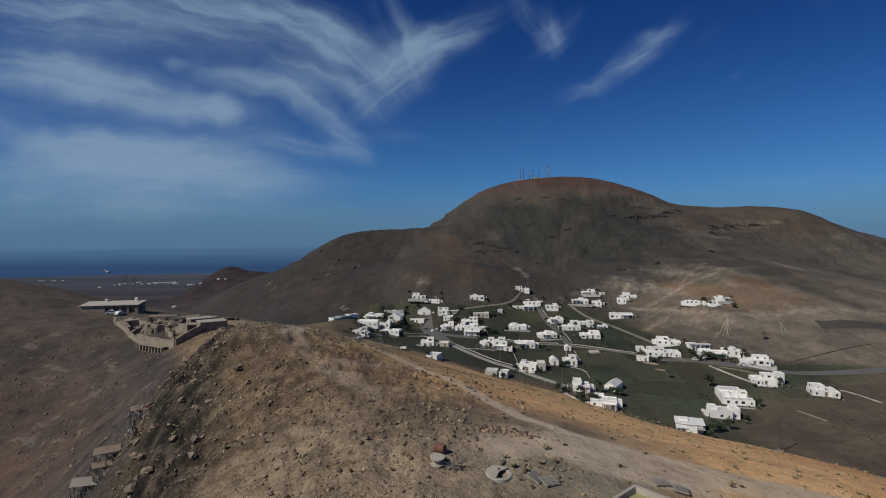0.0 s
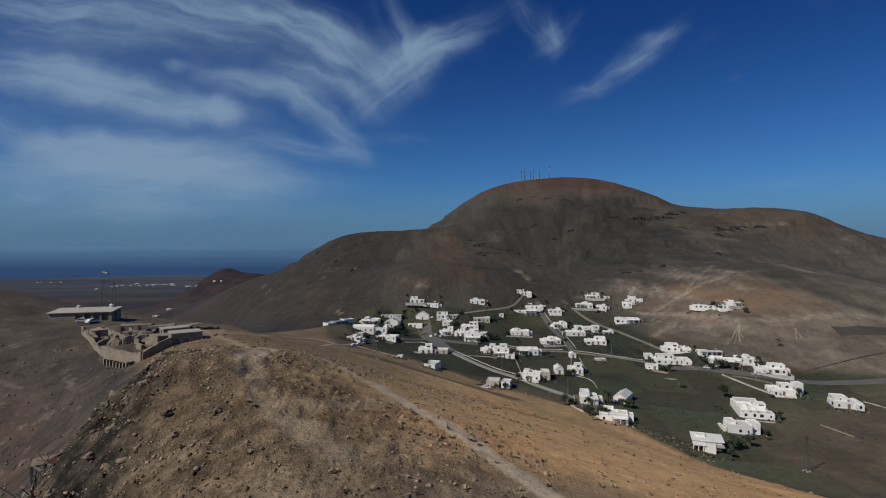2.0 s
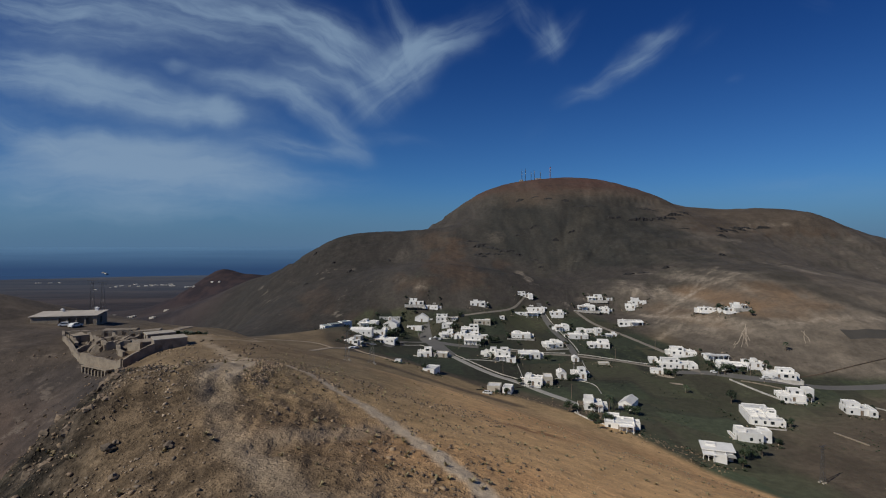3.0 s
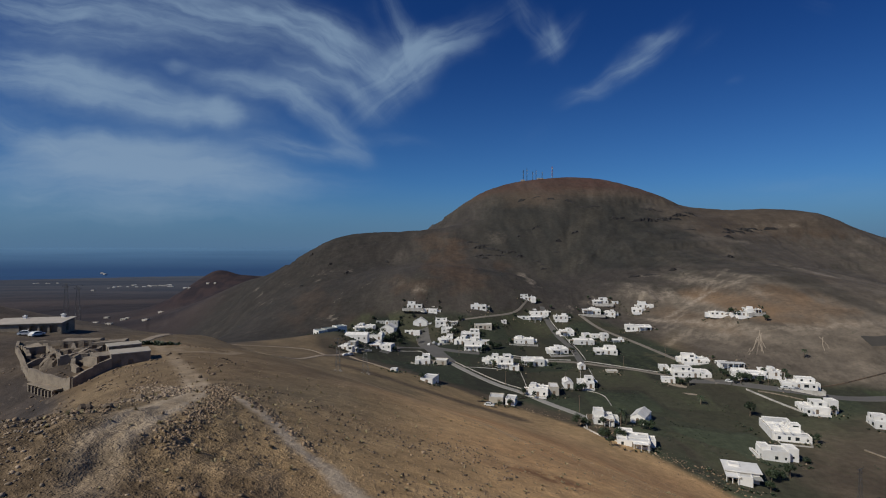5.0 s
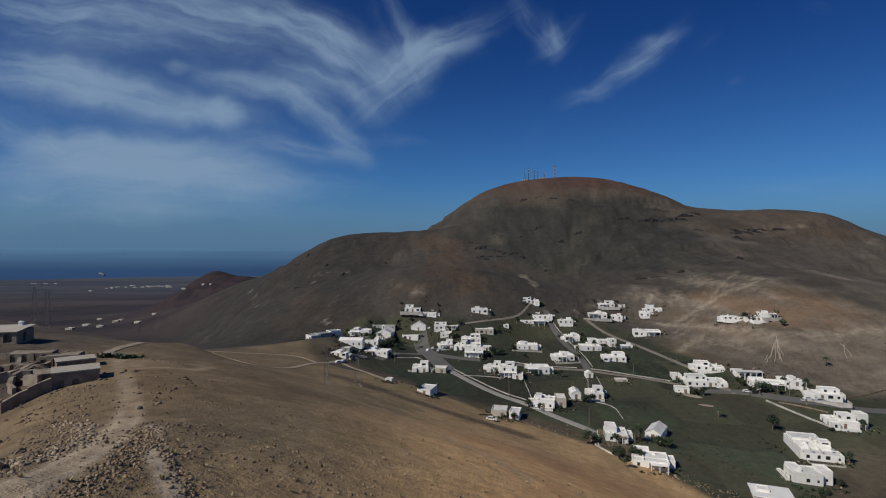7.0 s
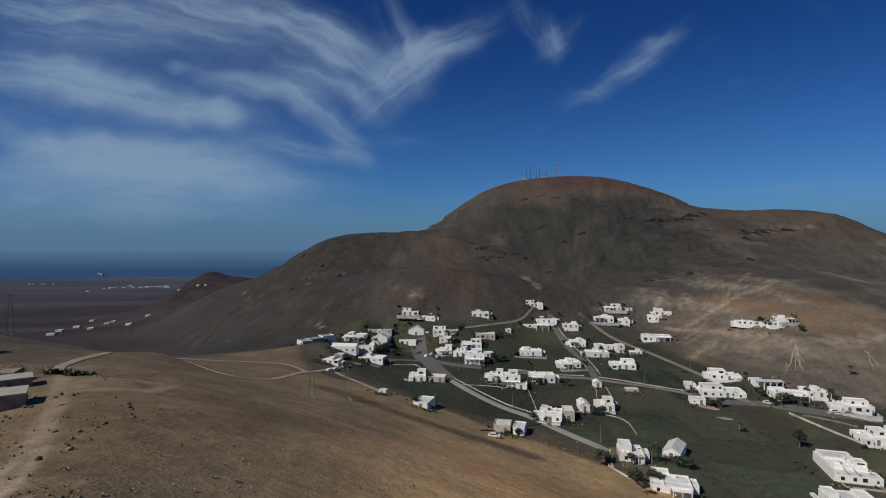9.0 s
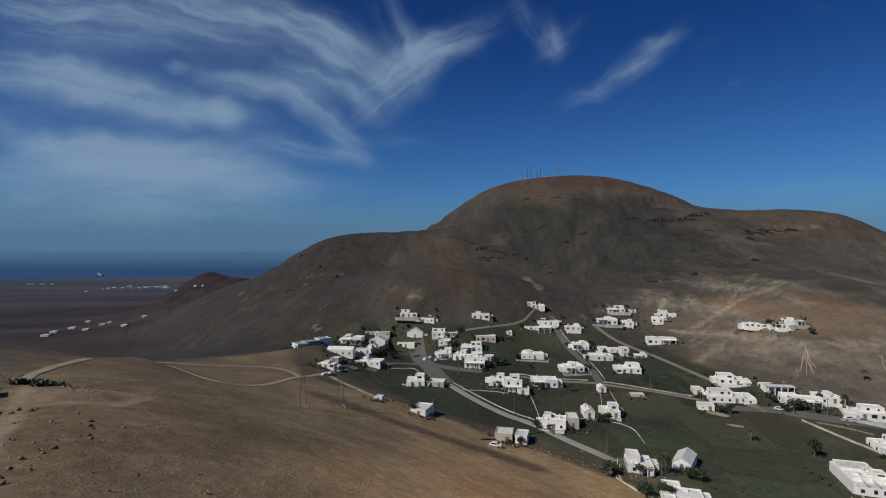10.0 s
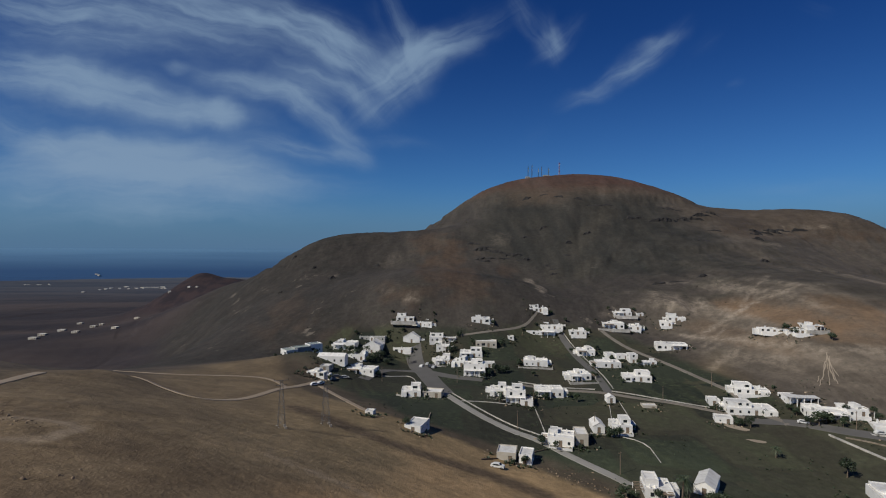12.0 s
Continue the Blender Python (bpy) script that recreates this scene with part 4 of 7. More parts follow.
def bar(bm, a, b, r, sides=6, r2=None):
    """A tapered round bar from a to b."""
    a, b = Vector(a), Vector(b)
    q = (b - a).to_track_quat("Z", "Y")
    rings = []
    for p, rr in ((a, r), (b, r if r2 is None else r2)):
        rings.append([bm.verts.new(p + q @ Vector((rr * math.cos(k * 6.28319 / sides), rr * math.sin(k * 6.28319 / sides), 0))) for k in range(sides)])
    for k in range(sides):
        bm.faces.new((rings[0][k], rings[0][(k + 1) % sides], rings[1][(k + 1) % sides], rings[1][k]))
    bm.faces.new(rings[0][::-1])
    bm.faces.new(rings[1])


def facade(bm, o, u, w, z0, z1, holes, deep=0.2):
    """One wall face with its openings sunk into it; o: its left foot seen from outside, u: the way along it."""
    o, u = Vector(o), Vector(u)
    n = Vector((u.y, -u.x, 0))
    us = sorted({0.0, w, *(h[0] for h in holes), *(h[1] for h in holes)})
    vs = sorted({z0, z1, *(h[2] for h in holes), *(h[3] for h in holes)})

    def at(a, z, k=0.0):
        return o + u * a + Vector((0, 0, z)) - n * k

    for a, b in zip(us, us[1:]):
        for c, d in zip(vs, vs[1:]):
            if not any(h[0] <= a and b <= h[1] and h[2] <= c and d <= h[3] for h in holes):
                quad(bm, at(a, c), at(b, c), at(b, d), at(a, d))
    for a, b, c, d in holes:
        quad(bm, at(a, c, deep), at(b, c, deep), at(b, d, deep), at(a, d, deep))
        quad(bm, at(a, c), at(a, c, deep), at(a, d, deep), at(a, d))
        quad(bm, at(b, c, deep), at(b, c), at(b, d), at(b, d, deep))
        quad(bm, at(a, d, deep), at(b, d, deep), at(b, d), at(a, d))
        quad(bm, at(a, c), at(b, c), at(b, c, deep), at(a, c, deep))


KEPT = {}


def opening(parent, kind, m, w, h, fine):
    """A window or a door in its opening, made once for each size."""
    w, h = round(w, 1), round(h, 1)
    if (kind, w, h) not in KEPT:
        t = 0.07

        def ring():
            bm = bmesh.new()
            loops = [[bm.verts.new((x, y, z)) for x, z in ((k, k), (w - k, k), (w - k, h - k), (k, h - k))] for k, y in ((0, 0.03), (0, -0.06), (t, -0.06), (t, 0.03))]
            for p, q in zip(loops, loops[1:] + loops[:1]):
                for i in range(4):
                    bm.faces.new((p[i], p[(i + 1) % 4], q[(i + 1) % 4], q[i]))
            me = bpy.data.meshes.new("frame")
            bm.to_mesh(me)
            bm.free()
            me.materials.append(FRAME)
            return me

        bm = bmesh.new()
        box(bm, t, w - t, -0.03 if kind == "door" else -0.01, 0.02, t, h - t)
        b = bpy.data.meshes.new("leaf")
        bm.to_mesh(b)
        bm.free()
        b.materials.append(WOOD if kind == "door" else GLASS)
        a = ring()
        KEPT[kind, w, h] = a, b
    a, b = KEPT[kind, w, h]
    ob = part(kind, a, None, parent)
    ob.matrix_basis = m
    part("pane" if kind == "window" else "door_leaf", b, None, ob)
    return ob


def block(root, x0, y0, w, d, z0, h, mat, rng, rows=1, door=False, name="wall", roofed=ROOF, foot=1.6, front=True, sides=True, step_in=0.34):
    """A flat-roofed volume with parapet, sunk windows and a doorway. x0: middle of its front."""
    bm = bmesh.new()
    l, r, b = x0 - w / 2, x0 + w / 2, y0 + d
    storey = h / rows
    todo = []

    def holes_for(width, n, dooring):
        out = []
        n = min(n, int(width / 2.9))
        for row in range(rows):
            for k in range(n):
                mid = width * (k + 0.5) / n + rng.uniform(-0.25, 0.25)
                base = z0 + row * storey
                if dooring and row == 0 and k == n // 2:
                    out.append((mid - 0.6, mid + 0.6, base, base + min(2.2, storey - 0.5), "door"))
                elif rng.random() < 0.78:
                    ww, wh = rng.choice(((0.9, 1.1), (1.1, 1.2), (0.7, 0.9), (1.4, 1.3), (1.0, 1.3), (0.6, 0.6), (2.0, 1.5)))
                    wh = min(wh, storey - 1.15)
                    if wh > 0.3:
                        out.append((mid - ww / 2, mid + ww / 2, base + 0.75, base + 0.75 + wh, "window"))
        return out

    faces = [((l, y0), (1, 0, 0), w, holes_for(w, max(1, round(w / 2.9)), door) if front else []),
             ((r, y0), (0, 1, 0), d, holes_for(d, max(1, round(d / 4.2)), False) if sides else []),
             ((r, b), (-1, 0, 0), w, []),
             ((l, b), (0, -1, 0), d, holes_for(d, max(1, round(d / 4.2)), False) if sides else [])]
    for (ox, oy), u, width, holes in faces:
        facade(bm, (ox, oy, 0), u, width, z0 - foot, z0 + h, [hh[:4] for hh in holes])
        n = Vector((Vector(u).y, -Vector(u).x, 0))
        for a, c, e, f, kind in holes:
            o = Vector((ox, oy, e)) + Vector(u) * a - n * 0.13
            todo.append((kind, Matrix.Translation(o) @ Matrix.Rotation(math.atan2(u[1], u[0]), 4, "Z"), c - a, f - e))
    t, top = 0.24, z0 + h
    ring = [(l, y0), (r, y0), (r, b), (l, b)]
    inner = [(l + t, y0 + t), (r - t, y0 + t), (r - t, b - t), (l + t, b - t)]
    for k in range(4):
        p, q, s, m = ring[k], ring[(k + 1) % 4], inner[(k + 1) % 4], inner[k]
        quad(bm, (*p, top), (*q, top), (*s, top), (*m, top))
        quad(bm, (*m, top), (*s, top), (*s, top - step_in), (*m, top - step_in))
    wall = part(name, bm, mat, root)
    bm = bmesh.new()
    box(bm, l + t, r - t, y0 + t, b - t, top - step_in - 0.1, top - step_in)
    part("roof", bm, roofed, root)
    for kind, m, ww, hh in todo:
        opening(wall, kind, m, ww, hh, True)
    return wall


def chimney(root, x, y, z, s=0.5, h=0.9):
    bm = bmesh.new()
    box(bm, x - s / 2, x + s / 2, y - s / 2, y + s / 2, z - 0.3, z + h)
    box(bm, x - s * 0.7, x + s * 0.7, y - s * 0.7, y + s * 0.7, z + h, z + h + 0.12)
    box(bm, x - s * 0.35, x + s * 0.35, y - s * 0.35, y + s * 0.35, z + h + 0.12, z + h + 0.4, 0.08)
    part("chimney", bm, WHITE, root)


def tank(root, x, y, z):
    bm = bmesh.new()
    bar(bm, (x, y, z), (x, y, z + 0.9), 0.5, 12)
    bar(bm, (x, y, z + 0.9), (x, y, z + 1.05), 0.5, 12, 0.2)
    part("water_tank", bm, GREYWALL, root)


def gabled(root, x0, y0, w, d, h, mat, rng, along=True, over=0.15, door=True):
    """A volume under a pitched roof whose gable looks to the front."""
    bm = bmesh.new()
    l, r, b, rise = x0 - w / 2, x0 + w / 2, y0 + d, w * 0.28
    mid = w / 2
    hole = [(mid - 0.6, mid + 0.6, 0.0, 2.2)] if door else [(mid - 0.45, mid + 0.45, 1.0, 2.0)]
    facade(bm, (l, y0, 0), (1, 0, 0), w, -1.6, h, hole)
    facade(bm, (r, y0, 0), (0, 1, 0), d, -1.6, h, [(d * 0.3, d * 0.3 + 0.8, 1.1, 2.1)])
    facade(bm, (r, b, 0), (-1, 0, 0), w, -1.6, h, [])
    facade(bm, (l, b, 0), (0, -1, 0), d, -1.6, h, [(d * 0.5, d * 0.5 + 0.8, 1.1, 2.1)])
    for y in (y0, b):
        bm.faces.new([bm.verts.new(p) for p in ((l, y, h), (r, y, h), (x0, y, h + rise))])
    wall = part("wall", bm, mat, root)
    opening(wall, "door" if door else "window", Matrix.Translation((l + hole[0][0], y0 + 0.13, hole[0][2])), hole[0][1] - hole[0][0], hole[0][3] - hole[0][2], True)
    bm = bmesh.new()
    t = 0.16
    for s in (-1, 1):
        e = x0 + s * (w / 2 + over)
        ez = h - over * rise / (w / 2)
        p = [(e, y0 - over, ez), (x0, y0 - over, h + rise), (x0, b + over, h + rise), (e, b + over, ez)]
        q = [(a, c, z + t) for a, c, z in p]
        v = [bm.verts.new(k) for k in p + q]
        for f in ((0, 1, 2, 3), (7, 6, 5, 4), (0, 4, 5, 1), (1, 5, 6, 2), (2, 6, 7, 3), (3, 7, 4, 0)):
            bm.faces.new([v[i] for i in f])
    part("roof", bm, ROOF, root)


LABELS = {"plain": "white flat-roofed village house with small dark windows", "upper": "white flat-roofed house with a smaller upper storey", "two": "two-storey white house with rows of dark openings",
          "gable": "white house with a pitched pale roof", "beige": "unpainted beige flat-roofed house on open ground", "grey": "low grey flat-roofed building among white houses",
          "tower": "tall narrow white house block with flat roof", "canopy": "white house with a flat roof terrace on posts", "school": "long low building with grey-green roof at village edge",
          "hall": "white village hall with long pale pitched roof", "church": "white village church with gable front and bell wall", "kiosk": "tiny white hut beside the dirt track",
          "big": "large white farmhouse with stepped roofs and parapets", "big2": "white L-shaped house with parapet and side yard", "villa": "white villa with overhanging flat roof and porch"}


HOMES = []


def annexes(root, w, d, h, mat, rng):
    """Lean-to rooms, a walled terrace and a shaded porch against a house."""
    s = rng.choice((-1, 1))
    if rng.random() < 0.7:
        block(root, s * (w / 2 + 1.1), d * rng.uniform(0.35, 0.6), 2.2, d * 0.55, 0, h * rng.uniform(0.6, 0.9), mat, rng, name="annex_wall", sides=False)
    if rng.random() < 0.5:
        block(root, -s * w * 0.2, d, w * 0.45, rng.uniform(2.0, 3.5), 0, h * rng.uniform(0.9, 1.15), mat, rng, name="rear_wall", front=False, sides=False)
    kind = rng.random()
    if kind < 0.45:
        x0, x1, y0 = -w * 0.42, w * 0.42, -rng.uniform(2.0, 3.2)
        bm = bmesh.new()
        box(bm, x0, x1, y0, -0.02, -1.5, 0.1)
        part("terrace", bm, CONCRETE, root)
        for a, b, c, e in ((x0, x1, y0 - 0.2, y0), (x0 - 0.2, x0, y0 - 0.2, -0.1), (x1, x1 + 0.2, y0 - 0.2, -0.1)):
            bm = bmesh.new()
            box(bm, a, b, c, e, -1.5, rng.uniform(0.6, 0.9))
            part("terrace_wall", bm, mat, root)
    elif kind < 0.8:
        x0 = s * w * 0.22
        bm = bmesh.new()
        box(bm, x0 - w * 0.24, x0 + w * 0.24, -2.0, -0.02, h * 0.78, h * 0.78 + 0.16)
        part("porch_roof", bm, WOOD if rng.random() < 0.5 else mat, root)
        for q in (-1, 0, 1):
            bm = bmesh.new()
            box(bm, x0 + q * w * 0.22 - 0.12, x0 + q * w * 0.22 + 0.12, -1.95, -1.7, -1.5, h * 0.78)
            part("porch_post", bm, mat, root)



def roof_clutter(root, w, d, h, mat, rng):
    """Dividing parapets, stair heads, vents and a pergola on a flat roof."""
    for k in range(rng.choice((1, 2, 2, 3))):
        bm = bmesh.new()
        if k % 2:
            y = d * rng.uniform(0.25, 0.8)
            box(bm, -w * 0.48, w * 0.48, y, y + 0.2, h - 0.36, h + rng.uniform(-0.05, 0.25))
        else:
            x = w * rng.uniform(-0.35, 0.35)
            box(bm, x, x + 0.2, 0.25, d - 0.25, h - 0.36, h + rng.uniform(-0.05, 0.25))
        part("roof_parapet", bm, mat, root)
    for _ in range(rng.choice((1, 2, 3))):
        bm = bmesh.new()
        x, y, a = w * rng.uniform(-0.4, 0.4), d * rng.uniform(0.2, 0.85), rng.uniform(0.25, 0.6)
        box(bm, x - a, x + a, y - a * 0.7, y + a * 0.7, h - 0.36, h + rng.uniform(0.1, 0.6), 0.05)
        part("roof_vent", bm, mat if rng.random() < 0.6 else GREYWALL, root)
    if rng.random() < 0.45:
        s = rng.choice((-1, 1))
        x0, x1 = sorted((s * w * 0.5, s * (w * 0.5 + 2.4)))
        bm = bmesh.new()
        for k in range(6):
            y = 0.6 + k * d * 0.13
            box(bm, x0, x1, y, y + 0.14, 2.15, 2.3)
        part("pergola_beam", bm, WOOD, root)
        for y in (0.7, 0.6 + d * 0.62):
            bm = bmesh.new()
            box(bm, (x1 if s > 0 else x0) - 0.1, (x1 if s > 0 else x0) + 0.1, y, y + 0.2, -1.4, 2.15)
            part("pergola_post", bm, mat, root)
    if rng.random() < 0.2:
        x0, x1, y0 = -w * rng.uniform(0.5, 0.75), w * rng.uniform(0.5, 0.75), -rng.uniform(3.5, 6.0)
        for a, b, c, e in ((x0, x1, y0 - 0.16, y0), (x0 - 0.16, x0, y0 - 0.16, 0.5), (x1, x1 + 0.16, y0 - 0.16, 0.5)):
            bm = bmesh.new()
            box(bm, a, b, c, e, -1.6, rng.uniform(0.35, 0.7))
            part("garden_wall", bm, YARDWHITE, root)


def house(kind, x, y, w, h, d, turn):
    rng = random.Random(int(x * 7 + y * 13 + 5000))
    HOMES.append((x, y, w, d))
    base = min(high_at(x, y), high_at(x + 2, y + d * 0.5))
    name = {"church": "church", "school": "school_building", "hall": "village_hall", "kiosk": "hut", "grey": "outbuilding"}.get(kind, "house")
    root = thing(name, pose(x, y, base, 0, 0, turn), LABELS[kind], "church" if kind == "church" else "house", "village houses")
    mat = {"beige": BEIGE, "grey": GREYWALL}.get(kind, WHITE)
    if kind in ("plain", "beige", "grey", "kiosk"):
        h = max(min(h, 2.4), h * 0.86)
        block(root, 0, 0, w, d, 0, h, mat, rng, door=w > 4)
        if w > 7 and kind == "plain":
            if rng.random() < 0.6:
                block(root, rng.uniform(-0.3, 0.3) * w, d * 0.45, min(3.2, w * 0.3), d * 0.5, h - 0.34, 1.5, mat, rng, name="roof_room", foot=0.0, front=False, sides=False, step_in=0.2)
            if rng.random() < 0.5:
                block(root, rng.choice((-1, 1)) * (w / 2 + 1.2), 1.2, 2.4, d * 0.6, 0, h * 0.72, mat, rng, name="side_wing", front=True, sides=False)
            chimney(root, rng.uniform(-0.4, 0.4) * w, d * 0.7, h - 0.2)
            annexes(root, w, d, h, mat, rng)
            roof_clutter(root, w, d, h, mat, rng)
            if rng.random() < 0.4:
                tank(root, rng.uniform(-0.35, 0.35) * w, d * 0.3, h - 0.34)
    elif kind == "upper":
        h = min(h, 4.2)
        block(root, 0, 0, w, d, 0, h * 0.72, mat, rng, door=True)
        s = rng.choice((-1, 1))
        block(root, s * w * 0.22, d * 0.25, w * 0.5, d * 0.7, h * 0.72 - 0.34, 2.2, mat, rng, name="upper_wall", foot=0.0)
        block(root, -s * (w / 2 - w * 0.14), -1.4, w * 0.28, 1.5, 0, h * 0.62, mat, rng, name="porch_wall", sides=False)
        chimney(root, -s * w * 0.3, d * 0.6, h * 0.72 - 0.2)
        annexes(root, w, d, h * 0.72, mat, rng)
        roof_clutter(root, w, d, h * 0.72, mat, rng)
    elif kind == "two":
        block(root, 0, 0, w, d, 0, h, mat, rng, rows=2, door=True)
        block(root, w * 0.1, d * 0.35, w * 0.55, d * 0.6, h - 0.34, 1.8, mat, rng, name="upper_wall", foot=0.0)
        bm = bmesh.new()
        box(bm, -w * 0.5, w * 0.5, -1.3, 0.0, h * 0.5 - 0.1, h * 0.5 + 0.08)
        for k in range(5):
            box(bm, -w * 0.5 + k * (w - 0.3) / 4, -w * 0.5 + 0.3 + k * (w - 0.3) / 4, -1.3, -1.0, -1.4, h * 0.5 - 0.1)
        part("balcony", bm, WHITE, root)
        roof_clutter(root, w, d, h, mat, rng)
    elif kind == "tower":
        block(root, 0, 0, w, d, 0, h, mat, rng, rows=2, door=True)
    elif kind == "gable":
        gabled(root, 0, 0, w, d, max(2.4, h * 0.7), mat, rng)
        if w > 6:
            block(root, w * 0.5 + 1.4, 0.8, 2.8, d * 0.7, 0, 2.5, mat, rng, name="side_wing", sides=False)
    elif kind == "canopy":
        block(root, 0, 2.5, w, d, 0, h * 0.8, mat, rng, door=True)
        bm = bmesh.new()
        box(bm, -w / 2 - 0.4, w / 2 + 0.4, -0.8, 3.4, h, h + 0.25)
        part("terrace_roof", bm, ROOF, root)
        for k in range(5):
            bm = bmesh.new()
            box(bm, -w / 2 + k * (w - 0.3) / 4, -w / 2 + 0.3 + k * (w - 0.3) / 4, -0.5, -0.2, -1.2, h)
            part("post", bm, WHITE, root)
    elif kind == "school":
        block(root, 0, 0, w * 0.42, d, 0, h, WHITE, rng, door=True, roofed=GREENROOF)
        block(root, w * 0.46, 2, w * 0.6, d * 0.8, 0, h * 1.15, GREYWALL, rng, roofed=GREENROOF, name="wing_wall")
        block(root, w * 1.0, 4, w * 0.5, d * 0.8, 0, h * 1.3, WHITE, rng, roofed=GREENROOF, name="wing_wall")
    elif kind == "hall":
        block(root, 0, 0, w, d * 0.55, 0, h, WHITE, rng, sides=False)
        bm = bmesh.new()
        v = [bm.verts.new(p) for p in ((-w / 2, 0.1, h + 0.02), (w / 2, 0.1, h + 0.02), (w / 2, d * 0.3, h + 1.3), (-w / 2, d * 0.3, h + 1.3), (-w / 2, d * 0.55, h + 0.02), (w / 2, d * 0.55, h + 0.02))]
        for f in ((0, 1, 2, 3), (3, 2, 5, 4), (0, 3, 4), (1, 5, 2)):
            bm.faces.new([v[i] for i in f])
        part("pitched_roof", bm, ROOF, root)
    elif kind == "church":
        gabled(root, 0, 0, w, d, h * 0.78, WHITE, rng)
        bm = bmesh.new()
        for k in (-1, 1):
            box(bm, k * 0.9 - 0.3, k * 0.9 + 0.3, -0.05, 0.6, h * 0.78 + w * 0.2, h * 0.78 + w * 0.28 + 2.0)
        box(bm, -1.3, 1.3, -0.08, 0.65, h * 0.78 + w * 0.28 + 2.0, h * 0.78 + w * 0.28 + 2.35)
        box(bm, -0.5, 0.5, -0.02, 0.55, h * 0.78 + w * 0.28 + 2.35, h * 0.78 + w * 0.28 + 2.9, 0.2)
        part("bell_wall", bm, WHITE, root)
        block(root, -w * 0.95, 4, w * 0.9, d * 0.6, 0, h * 0.6, WHITE, rng, name="side_chapel_wall")
    elif kind == "big":
        block(root, 0, 0, w, d * 0.28, 0, h * 0.72, WHITE, rng, door=False)
        block(root, -w * 0.08, d * 0.28, w * 0.84, d * 0.36, 0, h, WHITE, rng, name="middle_wall")
        block(root, -w * 0.12, d * 0.64, w * 0.76, d * 0.36, 0, h * 1.12, WHITE, rng, name="rear_wall")
        block(root, w * 0.22, d * 0.36, w * 0.28, d * 0.2, h - 0.34, 1.7, WHITE, rng, name="roof_room", foot=0.0)
        roof_clutter(root, w * 0.8, d * 0.6, h, WHITE, rng)
        block(root, -w * 0.5 - 0.5, 0.4, 1.0, d * 0.94, 0, h * 0.95, WHITE, rng, name="yard_wall", front=False, sides=False, roofed=CONCRETE)
        for k in range(3):
            chimney(root, (-0.25 + 0.22 * k) * w, d * (0.4 + 0.2 * k), h)
    elif kind == "big2":
        block(root, -w * 0.13, 0, w * 0.72, d, 0, h * 0.8, WHITE, rng, door=False)
        block(root, w * 0.36, 1.6, w * 0.3, d * 0.8, 0, h * 0.95, WHITE, rng, name="wing_wall", sides=False)
        block(root, -w * 0.34, d * 0.3, w * 0.26, d * 0.7, h * 0.8 - 0.34, 1.2, WHITE, rng, name="roof_room", foot=0.0, front=False)
        block(root, -w * 0.5 - 0.9, 0.8, 1.2, d * 1.1, 0, 1.5, WHITE, rng, name="yard_wall", front=False, sides=False, roofed=CONCRETE)
        bm = bmesh.new()
        for k in range(4):
            box(bm, -w * 0.62 - 0.6, -w * 0.62 + 0.5, 0.4 + k * 1.6, 0.9 + k * 1.6, -1.0, 0.7 - 0.12 * k)
        part("step", bm, CONCRETE, root)
    elif kind == "villa":
        block(root, w * 0.02, 0, w * 0.4, d * 0.5, 0, h * 0.72, WHITE, rng, name="front_wall", sides=True)
        block(root, 0, d * 0.3, w * 0.9, d * 0.7, 0, h * 0.78, WHITE, rng)
        bm = bmesh.new()
        box(bm, -w * 0.52, w * 0.52, d * 0.24, d * 1.04, h * 0.78, h * 0.78 + 0.28)
        box(bm, -w * 0.5, -w * 0.1, -0.5, d * 0.3, h * 0.6, h * 0.6 + 0.22)
        part("overhang_roof", bm, WHITE, root)
        bm = bmesh.new()
        box(bm, w * 0.24, w * 0.5, 0.4, d * 0.3, h * 0.5, h * 0.5 + 0.15)
        part("porch_roof", bm, GREYWALL, root)
        for k in range(3):
            bm = bmesh.new()
            box(bm, -w * 0.5 + k * w * 0.16, -w * 0.5 + 0.22 + k * w * 0.16, -0.4, -0.18, -1.4, h * 0.6)
            part("post", bm, WHITE, root)
        block(root, -w * 0.2, d * 0.55, w * 0.3, d * 0.3, h * 0.78 + 0.28, 0.7, WHITE, rng, name="roof_room", foot=0.0, front=False, sides=False, step_in=0.15)
    return root


house("school", -76.0, 373.0, 15.0, 3.2, 8, 38)
house("hall", -53.4, 360.8, 14.1, 3.3, 10, -6)
house("church", -39.4, 406.6, 10.0, 5.8, 14, -10)
house("plain", -55.4, 405.9, 13.0, 4.6, 8, -8)
house("plain", -45.3, 393.2, 8.1, 4.1, 7, -8)
house("plain", -39.9, 359.4, 16.7, 3.0, 8, -12)
house("grey", -54.1, 349.6, 4.8, 2.6, 5, -12)
house("plain", -56.3, 340.7, 8.8, 2.5, 4, -14)
house("grey", -40.5, 416.7, 15.8, 3.2, 7, -8)
house("gable", -16.8, 417.8, 10.3, 4.7, 8, -8)
house("plain", -22.1, 412.5, 10.9, 3.9, 7, -8)
house("upper", -21.3, 426.5, 11.3, 4.1, 8, -5)
house("plain", -11.9, 423.9, 14.5, 3.6, 8, -8)
house("plain", 25.7, 427.0, 11.4, 4.1, 8, 0)
house("upper", 2.1, 414.2, 15.7, 4.7, 8, 4)
house("plain", 2.1, 407.7, 7.7, 4.2, 7, -4)
house("upper", 2.0, 388.5, 8.0, 4.7, 8, -4)
house("upper", 10.4, 379.7, 7.1, 4.6, 8, -14)
house("upper", 18.0, 396.1, 12.7, 4.1, 8, -4)
